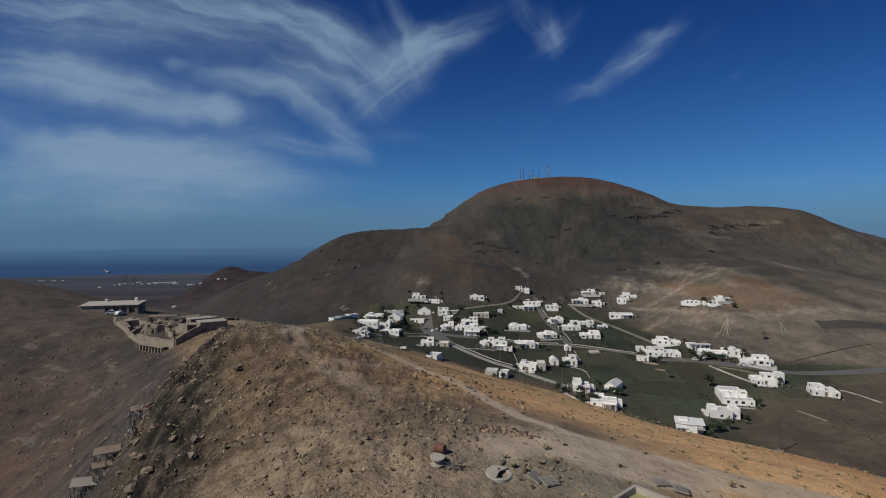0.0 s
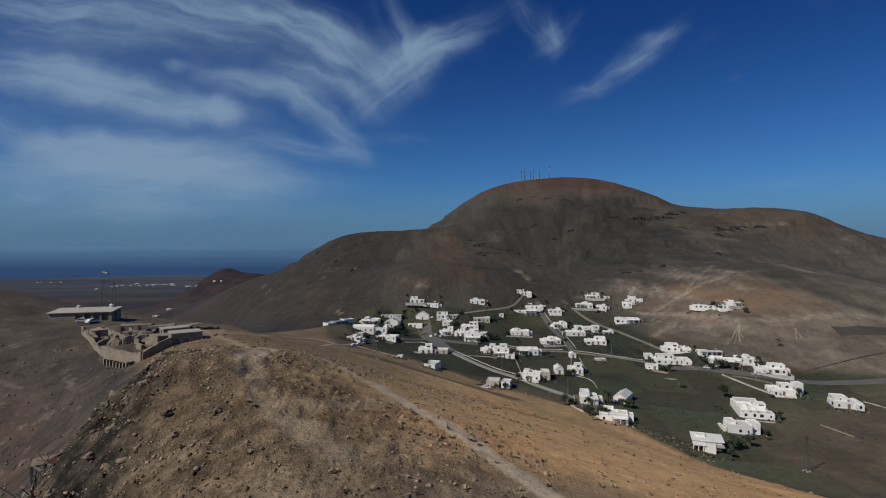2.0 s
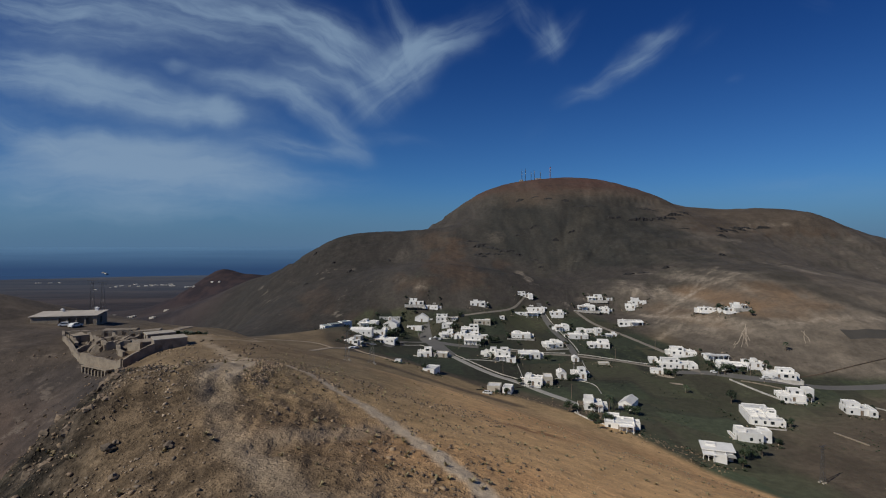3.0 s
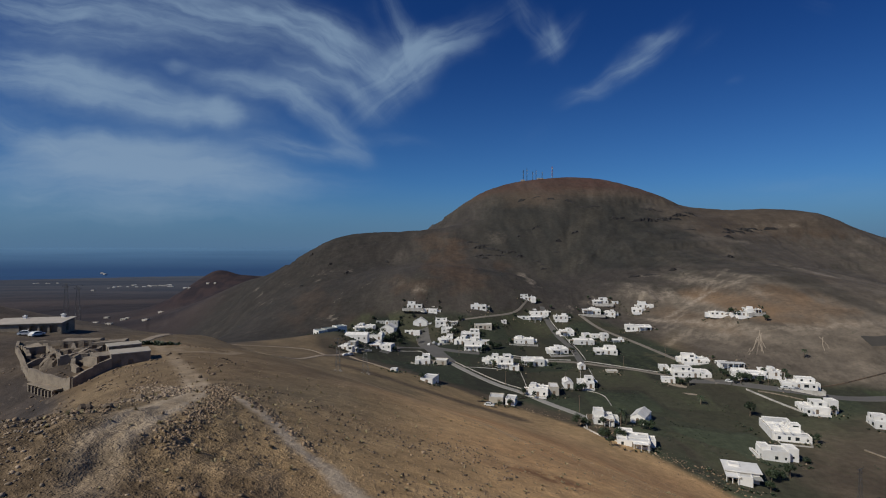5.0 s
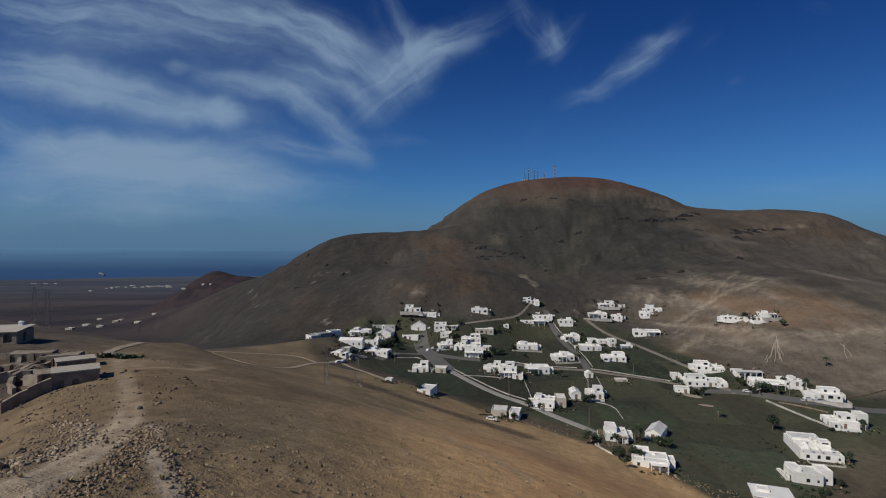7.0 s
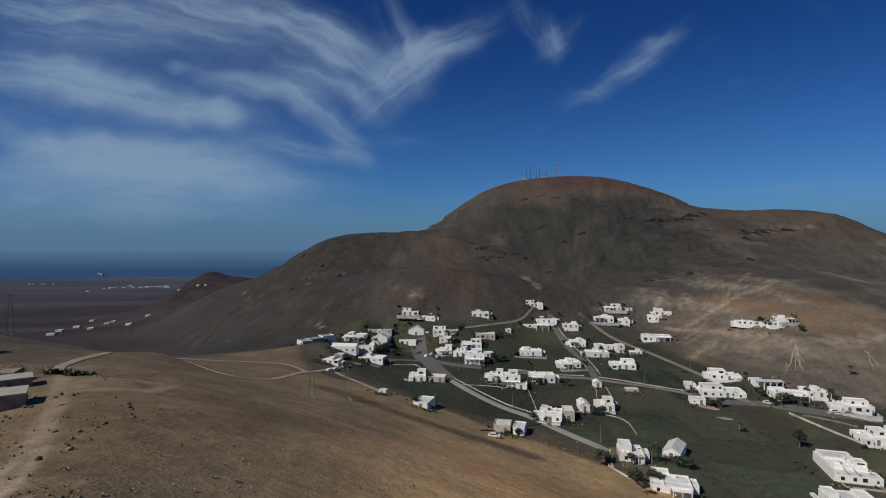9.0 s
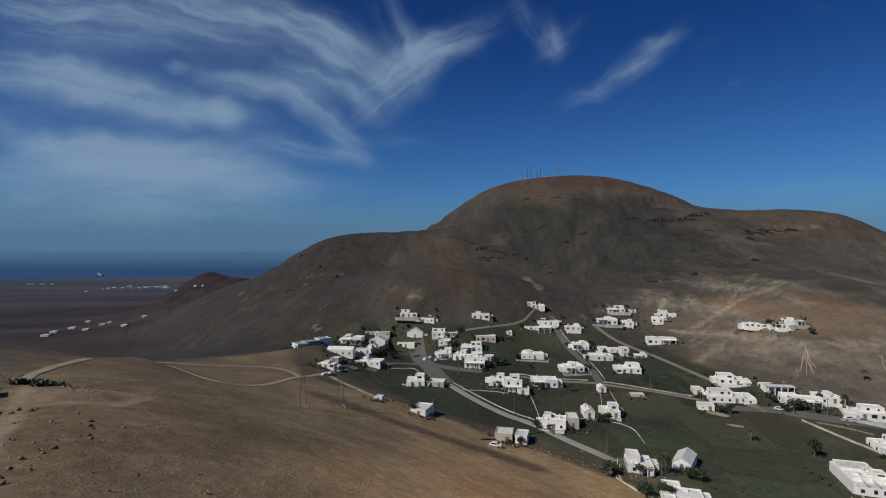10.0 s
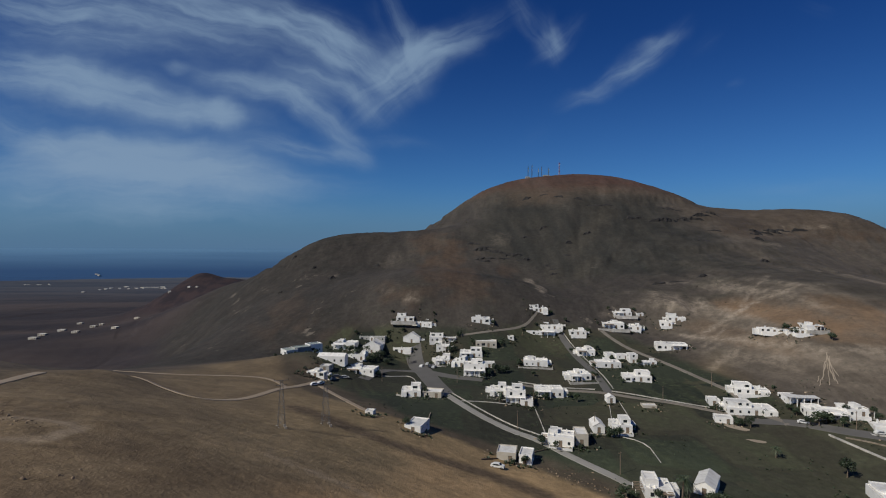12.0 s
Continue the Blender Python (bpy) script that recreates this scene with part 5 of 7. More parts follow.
house("two", 18.0, 363.8, 10.8, 6.1, 8, -4)
house("plain", 27.1, 379.6, 5.7, 2.8, 6, 0)
house("beige", 27.5, 408.3, 12.3, 3.9, 8, -4)
house("upper", -11.5, 325.6, 8.3, 4.8, 8, 0)
house("beige", -2.6, 325.9, 8.3, 3.0, 7, -10)
house("kiosk", -22.8, 277.2, 2.9, 1.7, 3, -10)
house("plain", -7.8, 271.3, 5.7, 2.9, 9, -18)
house("upper", 64.3, 442.1, 11.8, 3.8, 8, 0)
house("plain", 71.0, 432.6, 14.0, 3.7, 8, -4)
house("plain", 63.4, 429.2, 17.9, 3.3, 7, -4)
house("plain", 86.5, 428.6, 10.6, 3.3, 7, -4)
house("plain", 43.5, 419.5, 3.6, 2.4, 4, 0)
house("plain", 52.3, 384.2, 13.0, 3.6, 8, -8)
house("plain", 71.1, 362.4, 10.4, 3.7, 8, 0)
house("plain", 85.1, 404.1, 9.9, 4.2, 8, -8)
house("plain", 91.0, 381.1, 12.8, 3.6, 8, -4)
house("plain", 97.5, 397.9, 5.2, 3.0, 6, 0)
house("plain", 103.2, 395.5, 6.7, 2.2, 6, 0)
house("tower", 106.9, 388.4, 4.4, 4.7, 6, 0)
house("upper", 98.1, 358.5, 13.3, 3.7, 8, -8)
house("plain", 114.0, 384.7, 7.9, 1.8, 3, -4)
house("upper", 123.8, 456.1, 12.2, 3.5, 7, -4)
house("plain", 135.5, 455.7, 4.4, 2.2, 5, 0)
house("plain", 111.7, 438.2, 13.4, 4.2, 8, -10)
house("plain", 125.8, 439.4, 8.4, 3.4, 7, -14)
house("upper", 155.6, 445.9, 11.1, 4.7, 7, -10)
house("plain", 148.5, 445.0, 7.6, 4.2, 6, -14)
house("plain", 134.4, 403.3, 16.7, 4.2, 8, -10)
house("gable", 60.8, 296.9, 4.3, 3.7, 8, -4)
house("upper", 70.0, 298.2, 7.5, 4.0, 8, -6)
house("plain", 51.3, 341.3, 12.6, 4.4, 8, -2)
house("upper", 26.6, 332.2, 7.3, 4.3, 8, -8)
house("two", 33.2, 323.9, 8.3, 5.3, 8, -6)
house("plain", 37.5, 321.2, 5.3, 3.2, 6, -6)
house("gable", 77.1, 333.5, 3.7, 1.8, 4, 0)
house("beige", 92.1, 328.0, 6.0, 1.2, 4, -4)
house("plain", 43.3, 282.9, 9.0, 4.0, 8, -14)
house("beige", 51.1, 284.3, 4.3, 4.8, 8, -6)
house("beige", 22.3, 266.7, 6.1, 3.7, 7, -12)
house("plain", 28.3, 266.3, 4.2, 3.7, 7, -16)
house("upper", 62.5, 245.8, 7.6, 5.1, 8, -10)
house("gable", 77.0, 250.0, 5.6, 3.5, 11, -34)
house("plain", 65.9, 223.4, 10.9, 3.0, 9, -16)
house("upper", 132.2, 320.6, 18.7, 4.1, 9, -10)
house("plain", 121.9, 331.2, 4.5, 3.3, 6, -10)
house("plain", 116.5, 313.4, 6.6, 2.8, 5, -16)
house("upper", 142.3, 338.1, 14.3, 3.4, 8, -14)
house("canopy", 154.4, 321.6, 11.1, 3.2, 8, -8)
house("plain", 155.9, 308.9, 14.5, 3.6, 8, -14)
house("plain", 167.0, 308.4, 7.8, 3.3, 8, -8)
house("upper", 174.1, 298.3, 15.5, 4.0, 8, -18)
house("upper", 163.3, 270.7, 10.5, 5.2, 9, -12)
house("tower", 171.6, 271.9, 3.6, 5.7, 5, -8)
house("plain", 199.4, 378.8, 8.5, 2.8, 7, -8)
house("plain", 192.5, 378.0, 9.2, 2.8, 7, -10)
house("plain", 184.1, 388.4, 14.6, 2.2, 6, -12)
house("upper", 182.3, 254.7, 11.1, 5.0, 8, -16)
house("big", 133.7, 241.7, 12.4, 3.5, 19, -17)
house("big2", 117.7, 224.0, 12.1, 4.5, 7, -12)
house("villa", 93.8, 204.5, 10.4, 4.0, 11, -20)
house("beige", -474.9, 711.9, 10.7, 2.6, 5, -8)
house("beige", -482.2, 735.6, 9.7, 2.6, 5, -8)
house("beige", -486.3, 773.7, 9.5, 2.6, 5, -8)
house("beige", -554.5, 907.2, 7.5, 2.6, 5, 0)
house("beige", -448.7, 778.3, 7.2, 2.6, 5, 0)
house("beige", -441.9, 734.8, 7.5, 2.6, 5, 0)
house("beige", -389.2, 726.1, 8.1, 2.6, 5, -20)
house("beige", -444.8, 867.8, 7.2, 2.6, 5, -20)
house("beige", -501.3, 875.9, 5.4, 2.6, 5, 0)


# ---------- roads, yard walls ----------
def along(line, every=2.0):
    """Points spaced evenly along a polyline, with corners eased."""
    pts = [Vector(p) for p in line]
    for _ in range(2):
        eased = [pts[0]]
        for a, b in zip(pts, pts[1:]):
            eased += [a * 0.75 + b * 0.25, a * 0.25 + b * 0.75]
        pts = eased + [pts[-1]]
    out = [pts[0]]
    for a, b in zip(pts, pts[1:]):
        k = max(1, int((b - a).length / every))
        out += [a + (b - a) * (i + 1) / k for i in range(k)]
    return out


def ribbon(name, line, width, mat, label, category="road", lift=0.14):
    pts = along(line)
    bm = bmesh.new()
    prev = None
    for i, p in enumerate(pts):
        t = (pts[min(i + 1, len(pts) - 1)] - pts[max(i - 1, 0)]).normalized()
        s = Vector((-t.y, t.x))
        now = []
        for k, drop in ((-0.54, -0.45), (-0.5, 0.0), (-0.17, 0.04), (0.17, 0.04), (0.5, 0.0), (0.54, -0.45)):
            q = p + s * k * width
            now.append(bm.verts.new((q.x, q.y, high_at(q.x, q.y) + lift + drop)))
        if prev:
            for k in range(5):
                bm.faces.new((prev[k + 1], prev[k], now[k], now[k + 1]))
        prev = now
    bmesh.ops.recalc_face_normals(bm, faces=bm.faces[:])
    me = bpy.data.meshes.new(name)
    bm.to_mesh(me)
    bm.free()
    me.materials.append(mat)
    return tagged(new(name, me), label, category, kind="structure")


ribbon("road_main", [(74.6, 440), (76, 428), (78.8, 415.4), (80.7, 379.5), (80.3, 353.9), (79.5, 345)], 3.8, ASPHALT, "grey asphalt village street running uphill")
ribbon("road_east", [(102, 436.5), (109.4, 419), (117.9, 397.3), (126.4, 375.9), (131.8, 359.4), (136, 345.4)], 2.6, DIRTROAD, "pale earth road along the foot of the mountain")
ribbon("road_front", [(2.7, 334), (12.7, 310.8), (25.2, 295.5), (37.2, 287.2), (45.9, 273.4), (53.7, 261.4), (57.5, 254)], 3.4, PALEROAD, "pale concrete road along the village edge")
ribbon("road_square", [(-15.6, 416), (-12.5, 396.7), (-8, 375), (-3.2, 355), (3, 333)], 9.0, ASPHALT, "dark asphalt village square between white houses")
ribbon("road_west", [(-36, 352), (-31, 372), (-24, 385), (-11, 377), (5.2, 361.4), (21.7, 358.2)], 5.5, ASPHALT, "dark asphalt street through the village")
ribbon("road_middle", [(39, 355.8), (73.8, 347.3), (79.5, 344.7), (89, 339.5), (104.4, 334.6), (118, 326.5), (128, 319)], 2.4, DIRTROAD, "narrow pale lane between the fields")
ribbon("road_valley", [(128, 316), (142.9, 312), (151.6, 303.1), (163.5, 296), (183.5, 293), (210, 288), (260, 282)], 5.0, ASPHALT, "grey asphalt valley road past white houses")
ribbon("road_lane", [(6.1, 415.6), (26, 420), (47, 429), (58, 435.4), (66, 445)], 1.2, DIRTROAD, "narrow earth lane below the mountain")
ribbon("road_link", [(136, 345), (135.7, 326.4), (140.7, 310)], 3.2, DIRTROAD, "short earth road joining the valley road")


def yard_wall(line, high, thick=0.22, mat=YARDWHITE, label="low white limewashed yard wall", lift=0.0):
    """A wall that follows the ground, in lengths of its own."""
    high *= 0.5
    pts = along(line, 2.5)
    a = pts[0]
    root = thing("yard_wall", pose(a.x, a.y, high_at(a.x, a.y)), label, "wall", "yard walls")
    inv = root.matrix_world.inverted()
    for p, q in zip(pts, pts[1:]):
        if (q - p).length < 0.05:
            continue
        bm = bmesh.new()
        s = Vector((-(q - p).y, (q - p).x)).normalized() * thick / 2
        low = min(high_at(p.x, p.y), high_at(q.x, q.y)) - 0.5
        v = []
        for z in (0, 1):
            for c, side in ((p, -1), (q, -1), (q, 1), (p, 1)):
                w = c + s * side
                v.append(bm.verts.new(inv @ Vector((w.x, w.y, high_at(c.x, c.y) + high if z else low))))
        for f in ((3, 2, 1, 0), (4, 5, 6, 7), (0, 1, 5, 4), (1, 2, 6, 5), (2, 3, 7, 6), (3, 0, 4, 7)):
            bm.faces.new([v[i] for i in f])
        part("wall_length", bm, mat, root)
    return root


yard_wall([(148.6, 299.1), (152.7, 287.7), (157.4, 276), (159.4, 270.2)], 1.3, 0.5)
yard_wall([(152.8, 296.3), (160, 291.5), (167.6, 286)], 1.0, 0.3, STONE, "low dark stone field wall")
yard_wall([(39.4, 359.2), (57, 354.5), (74.5, 350)], 0.9)
yard_wall([(81.5, 347.3), (101.3, 337.8), (118.9, 329.4)], 0.8)
yard_wall([(78, 430), (81.8, 415), (83.6, 397), (83.7, 364), (83.2, 350)], 1.0)
yard_wall([(6.2, 334), (14.5, 316.5), (26, 300.5), (38.5, 291)], 0.8)
yard_wall([(57.2, 296.4), (75.7, 291.8), (73.4, 271.2)], 0.5)
yard_wall([(53.2, 240.8), (56.3, 231), (61.2, 226.7)], 1.1)
yard_wall([(40.5, 327.3), (40.4, 308), (39.9, 293)], 0.9)
yard_wall([(172.7, 308), (171, 302), (181.8, 297.5)], 0.9)
yard_wall([(-33.3, 360.4), (-20, 364), (-13.5, 365), (-9, 346)], 0.8)
yard_wall([(75.9, 333), (72, 318), (68.4, 304.6)], 0.6)
yard_wall([(81, 335), (80, 325), (78.9, 316)], 0.6)
yard_wall([(55.6, 247.9), (54.2, 239)], 1.1)
yard_wall([(184, 270), (196, 266), (200, 258), (202, 246)], 0.9)
yard_wall([(-18, 327), (-11, 324.5)], 1.0)
yard_wall([(10, 322), (22, 322.5), (31, 321)], 0.6)
yard_wall([(-2.5, 300), (-3.2, 288), (-5, 280)], 0.9, 0.3, STONE, "low dark stone field wall")
yard_wall([(14, 262), (18, 266), (27, 273), (38, 280)], 0.8, 0.4, DARKRUBBLE, "low dark stone field wall")
yard_wall([(155.6, 235), (158, 228.4), (160.2, 222.8)], 0.8, 0.6, STONE, "low ruined dry stone wall in a field")
yard_wall([(184, 303), (200, 305), (222, 308), (250, 312)], 1.0, 0.5, DARKRUBBLE, "low dark stone field wall")


def wavering(line, sway, seed):
    """A polyline with small side steps."""
    rng = random.Random(seed)
    return [(p.x + rng.gauss(0, sway), p.y + rng.gauss(0, sway)) for p in along(line, 2.5)]


for i, (line, w) in enumerate((([(175, 339), (181, 347), (187, 354), (191.5, 359)], 0.4), ([(179, 337), (184, 347), (189.5, 356)], 0.5), ([(183, 340), (186, 349), (190, 356)], 0.3), ([(172, 338), (176, 343)], 0.3), ([(170, 334), (177, 342), (185, 351)], 0.35), ([(173.5, 333), (180, 342), (187, 353)], 0.3), ([(178, 334), (183, 343), (189, 355)], 0.3), ([(210, 331), (213, 337), (217, 342)], 0.35), ([(213.5, 332), (215, 337), (215.5, 343)], 0.3))):
    ribbon("gully", wavering(line, 0.18, 50 + i), w, SCREE, "pale eroded gully on the tan slope", "gully", 0.08)
ribbon("track_west", [(-120, 287), (-105.1, 274.4), (-82.8, 259.6), (-70.5, 252.6), (-64.5, 260.4), (-60.9, 277.8), (-59.3, 305.5), (-55.4, 334.3), (-44.8, 349.8)], 2.4, TRACKDUST, "pale dirt track winding to the village", "track", 0.16)
ribbon("track_loop", [(-123.9, 301.5), (-103.7, 302.7), (-85.1, 314.7), (-72.6, 321.6), (-64.9, 316.7), (-59.3, 305.5)], 2.0, TRACKDUST, "pale dirt track winding round a hollow", "track", 0.16)
ribbon("track_south", [(-55, 333), (-50.2, 328.4), (-30, 290), (-19.7, 276)], 2.4, TRACKDUST, "pale dirt track below the village", "track", 0.16)
ribbon("track_pass", [(-88, 195), (-90.7, 199.5), (-94.7, 208.5), (-96.5, 215), (-100, 227), (-102, 236)], 2.2, TRACKDUST, "pale dirt track over the pass", "track", 0.16)
ribbon("field_dark", [(236, 335), (252, 334), (275, 332), (320, 330)], 9.0, DARKSOIL, "dark tilled field on the tan slope", "field", 0.1)
for x, y, w, d, turn in ((119, 309.5, 12, 4.5, -40), (120.2, 296.5, 7, 3.0, -20)):
    bm = bmesh.new()
    n = 10
    ring = [bm.verts.new((w / 2 * math.cos(k * 0.6283) * (0.8 + 0.2 * (k % 3)), d / 2 * math.sin(k * 0.6283) * (0.85 + 0.15 * (k % 2)), 0)) for k in range(n)]
    bm.faces.new(ring)
    for vert in bm.verts:
        p = pose(x, y, 0, 0, 0, turn) @ vert.co
        vert.co = (p.x, p.y, high_at(p.x, p.y) + 0.12)
    me = bpy.data.meshes.new("bare_patch")
    bm.to_mesh(me)
    bm.free()
    me.materials.append(SCREE)
    tagged(new("bare_patch", me), "pale bare earth patch in a green field", "ground", kind="structure")


# ---------- the ruined fort and the barn on the western spur ----------
def wall_run(root, pts, high, thick, mat, rng, name="wall_length", ragged=0.0, low=1.2):
    """Lengths of thick wall between world points (x, y), under a thing; the top may be broken."""
    inv = root.matrix_world.inverted()
    for (ax, ay), (bx, by) in zip(pts, pts[1:]):
        a, b = Vector((ax, ay)), Vector((bx, by))
        n = max(1, int((b - a).length / 1.3))
        s = Vector((-(b - a).y, (b - a).x)).normalized() * thick / 2
        bm = bmesh.new()
        rows = []
        for k in range(n + 1):
            c = a + (b - a) * k / n
            g = high_at(c.x, c.y)
            top = g + high - ragged * rng.random()
            j = 0.06 + 0.10 * ragged
            rows.append([bm.verts.new(inv @ Vector((c.x + s.x * q + rng.uniform(-j, j), c.y + s.y * q + rng.uniform(-j, j), z))) for q, z in ((-1, g - low), (1, g - low), (0.85, top), (-0.85, top + rng.uniform(-0.1, 0.1)))])
        for p, q in zip(rows, rows[1:]):
            for k in range(4):
                bm.faces.new((p[k], p[(k + 1) % 4], q[(k + 1) % 4], q[k]))
        bm.faces.new(rows[0][::-1])
        bm.faces.new(rows[-1])
        bmesh.ops.recalc_face_normals(bm, faces=bm.faces[:])
        part(name, bm, mat, root)


def fort():
    rng = random.Random(4)
    root = thing("ruined_fort", pose(-92, 168, high_at(-92, 168)), "ruined tan masonry enclosure with thick broken walls", "ruin")
    inv = root.matrix_world.inverted()
    wall_run(root, [(-75.5, 146.5), (-91.1, 155.6)], 2.7, 0.8, STONE, rng, "outer_wall", 0.12, 3.0)
    wall_run(root, [(-91.1, 155.6), (-108, 173), (-112.7, 179.5)], 1.6, 0.7, STONE, rng, "outer_wall", 0.3)
    wall_run(root, [(-112.7, 179.5), (-100.4, 183.3), (-88.8, 184.7)], 1.7, 0.7, STONE, rng, "outer_wall", 0.4)
    wall_run(root, [(-75.5, 146.5), (-73.5, 150), (-71.6, 153)], 2.4, 0.8, STONE, rng, "outer_wall", 0.15, 2.4)
    # lean-to with a row of pillars below the long wall
    d = Vector((-91.1 + 75.5, 155.6 - 146.5)).normalized()
    out = Vector((-d.y, d.x)) * 1.0
    out = -out if out.y > 0 else out
    for k in range(8):
        c = Vector((-78.3, 147.6)) + d * (1.45 * k) + out * 1.5
        g = high_at(c.x, c.y)
        bm = bmesh.new()
        v = box(bm, -0.22, 0.22, -0.3, 0.3, -1.4, 1.3)
        bm.transform(inv @ Matrix.Translation((c.x, c.y, g)) @ Matrix.Rotation(math.atan2(d.y, d.x), 4, "Z"))
        part("pillar", bm, STONE, root)
    bm = bmesh.new()
    c = Vector((-78.3, 147.6)) + d * 5.2 + out * 0.8
    box(bm, -5.6, 5.6, -0.95, 0.9, 1.28, 1.5)
    bm.transform(inv @ Matrix.Translation((c.x, c.y, high_at(c.x, c.y))) @ Matrix.Rotation(math.atan2(d.y, d.x), 4, "Z"))
    part("lean_to_roof", bm, STONE, root)
    # roofed blocks at the rear
    for x, y, w, dd, h, turn, flat in ((-71.5, 153.0, 7.4, 5.8, 3.3, 35, CONCRETE), (-90.2, 173.6, 8.0, 5.0, 2.4, 20, STONE), (-81.5, 168.0, 7.0, 5.0, 2.2, 40, CONCRETE), (-79.5, 158.8, 7.5, 5.5, 2.4, 38, STONE), (-101, 178.5, 9.0, 4.6, 2.2, 18, STONE), (-108.5, 174.5, 6.5, 4.0, 1.9, -40, STONE)):
        sub = new("range")
        sub.parent = root
        sub.matrix_world = pose(x, y, high_at(x, y) - 0.3, 0, 0, turn)
        bm = bmesh.new()
        holes = [(k * 2.3 + 0.8, k * 2.3 + 1.8, 0.0, 2.0) for k in range(int(w / 2.6))]
        facade(bm, (0, 0, 0), (1, 0, 0), w, -1.6, h, holes, 0.5)
        facade(bm, (w, 0, 0), (0, 1, 0), dd, -1.6, h, [(1.0, 1.9, 0.0, 2.0)], 0.4)
        facade(bm, (w, dd, 0), (-1, 0, 0), w, -1.6, h, [])
        facade(bm, (0, dd, 0), (0, -1, 0), dd, -1.6, h, [(dd * 0.4, dd * 0.4 + 0.9, 0.9, 1.9)], 0.4)
        bm.transform(inv @ sub.matrix_world)
        part("range_wall", bm, STONE, root)
        bm = bmesh.new()
        if flat is STONE:
            for v in box(bm, 0.1, w - 0.1, 0.1, dd - 0.1, h - 0.6, h + 0.05):
                v.co.z += rng.uniform(-0.5, 0.25)
        else:
            box(bm, -0.15, w + 0.15, -0.15, dd + 0.15, h, h + 0.22)
        bm.transform(inv @ sub.matrix_world)
        part("range_roof", bm, flat, root)
        bpy.data.objects.remove(sub)
    # the eroded earth mound that fills the yard
    bm = bmesh.new()
    n, rows = 34, []
    for j in range(n + 1):
        row = []
        for i in range(n + 1):
            u, v = i / n * 2 - 1, j / n * 2 - 1
            x, y = -90.5 + 6.0 * u - 4.5 * v, 168 + 3.0 * u + 6.0 * v
            lump = noise.noise(Vector((x / 3.1, y / 3.1, 2.0))) + 0.5 * noise.noise(Vector((x / 1.2, y / 1.2, 5.0)))
            rim = max(0.0, 1 - max(abs(u), abs(v)) ** 4)
            cut = 1.1 if lump > -0.05 else 0.25
            row.append(bm.verts.new(inv @ Vector((x, y, high_at(x, y) - 0.4 + rim * (0.5 + 1.5 * cut + 0.5 * lump)))))
        rows.append(row)
    for p, q in zip(rows, rows[1:]):
        for i in range(n):
            bm.faces.new((p[i], p[i + 1], q[i + 1], q[i]))
    part("earth_mound", bm, MUD, root, "eroded brown earth mound with sheer sides")
    # broken inner walls and mounds of fallen masonry
    for pts, h, r in (([(-102.3, 175.1), (-93.6, 167.4), (-88.8, 161.6)], 2.3, 1.0), ([(-93.6, 167.4), (-97.5, 161.6)], 2.0, 1.3), ([(-88.8, 161.6), (-83.5, 165.4)], 2.3, 1.1), ([(-86.9, 173.2), (-88.8, 161.6)], 2.2, 1.4),
                      ([(-83.0, 157.7), (-86.9, 163.5)], 1.9, 1.3), ([(-96.5, 177.0), (-91.7, 170.3)], 2.2, 1.2), ([(-100.4, 167.4), (-104.2, 171.2)], 1.5, 0.9), ([(-77.5, 158), (-82.0, 160.2)], 2.4, 0.8), ([(-80.6, 155.8), (-83.0, 157.7)], 1.5, 0.9)):
        wall_run(root, pts, h, 0.9, STONE, rng, "inner_wall", r)
    return root


fort()


PALESHEET = material("weathered_roof_sheet", (0.46, 0.41, 0.35), (0.33, 0.29, 0.24), patch=0.3, grain=6)


def barn():
    rng = random.Random(9)
    root = thing("barn", pose(-137.5, 198.6, high_at(-129, 203) - 0.4, 0, 0, 14), "long low barn with pale sheet roof and open front", "barn")
    w, d, h = 19.5, 9.5, 3.0
    bm = bmesh.new()
    facade(bm, (0, 0, 0), (1, 0, 0), w, -1.5, h, [(8.2 + k * 2.7, 10.3 + k * 2.7, 0.0, 2.3) for k in range(4)], 1.2)
    facade(bm, (w, 0, 0), (0, 1, 0), d, -1.5, h, [(3, 5, 0.0, 2.3)], 0.6)
    facade(bm, (w, d, 0), (-1, 0, 0), w, -1.5, h, [])
    facade(bm, (0, d, 0), (0, -1, 0), d, -1.5, h, [])
    part("wall", bm, STONE, root)
    for k in range(13):
        bm = bmesh.new()
        x0 = -0.4 + k * (w + 0.8) / 13
        v = [bm.verts.new(p) for p in ((x0, -0.5, h), (x0 + 1.53, -0.5, h), (x0 + 1.53, d + 0.5, h + 0.7), (x0, d + 0.5, h + 0.7), (x0, -0.5, h + 0.14), (x0 + 1.5, -0.5, h + 0.14 + 0.02 * (k % 2)), (x0 + 1.5, d + 0.5, h + 0.84 + 0.02 * (k % 2)), (x0, d + 0.5, h + 0.84))]
        for f in ((3, 2, 1, 0), (4, 5, 6, 7), (0, 1, 5, 4), (1, 2, 6, 5), (2, 3, 7, 6), (3, 0, 4, 7)):
            bm.faces.new([v[i] for i in f])
        part("roof_sheet", bm, PALESHEET, root)
    chimney(root, 6.0, d - 1, h + 0.7, 0.8, 0.7)
    chimney(root, 16.5, d - 0.6, h + 0.7, 0.9, 0.9)


barn()



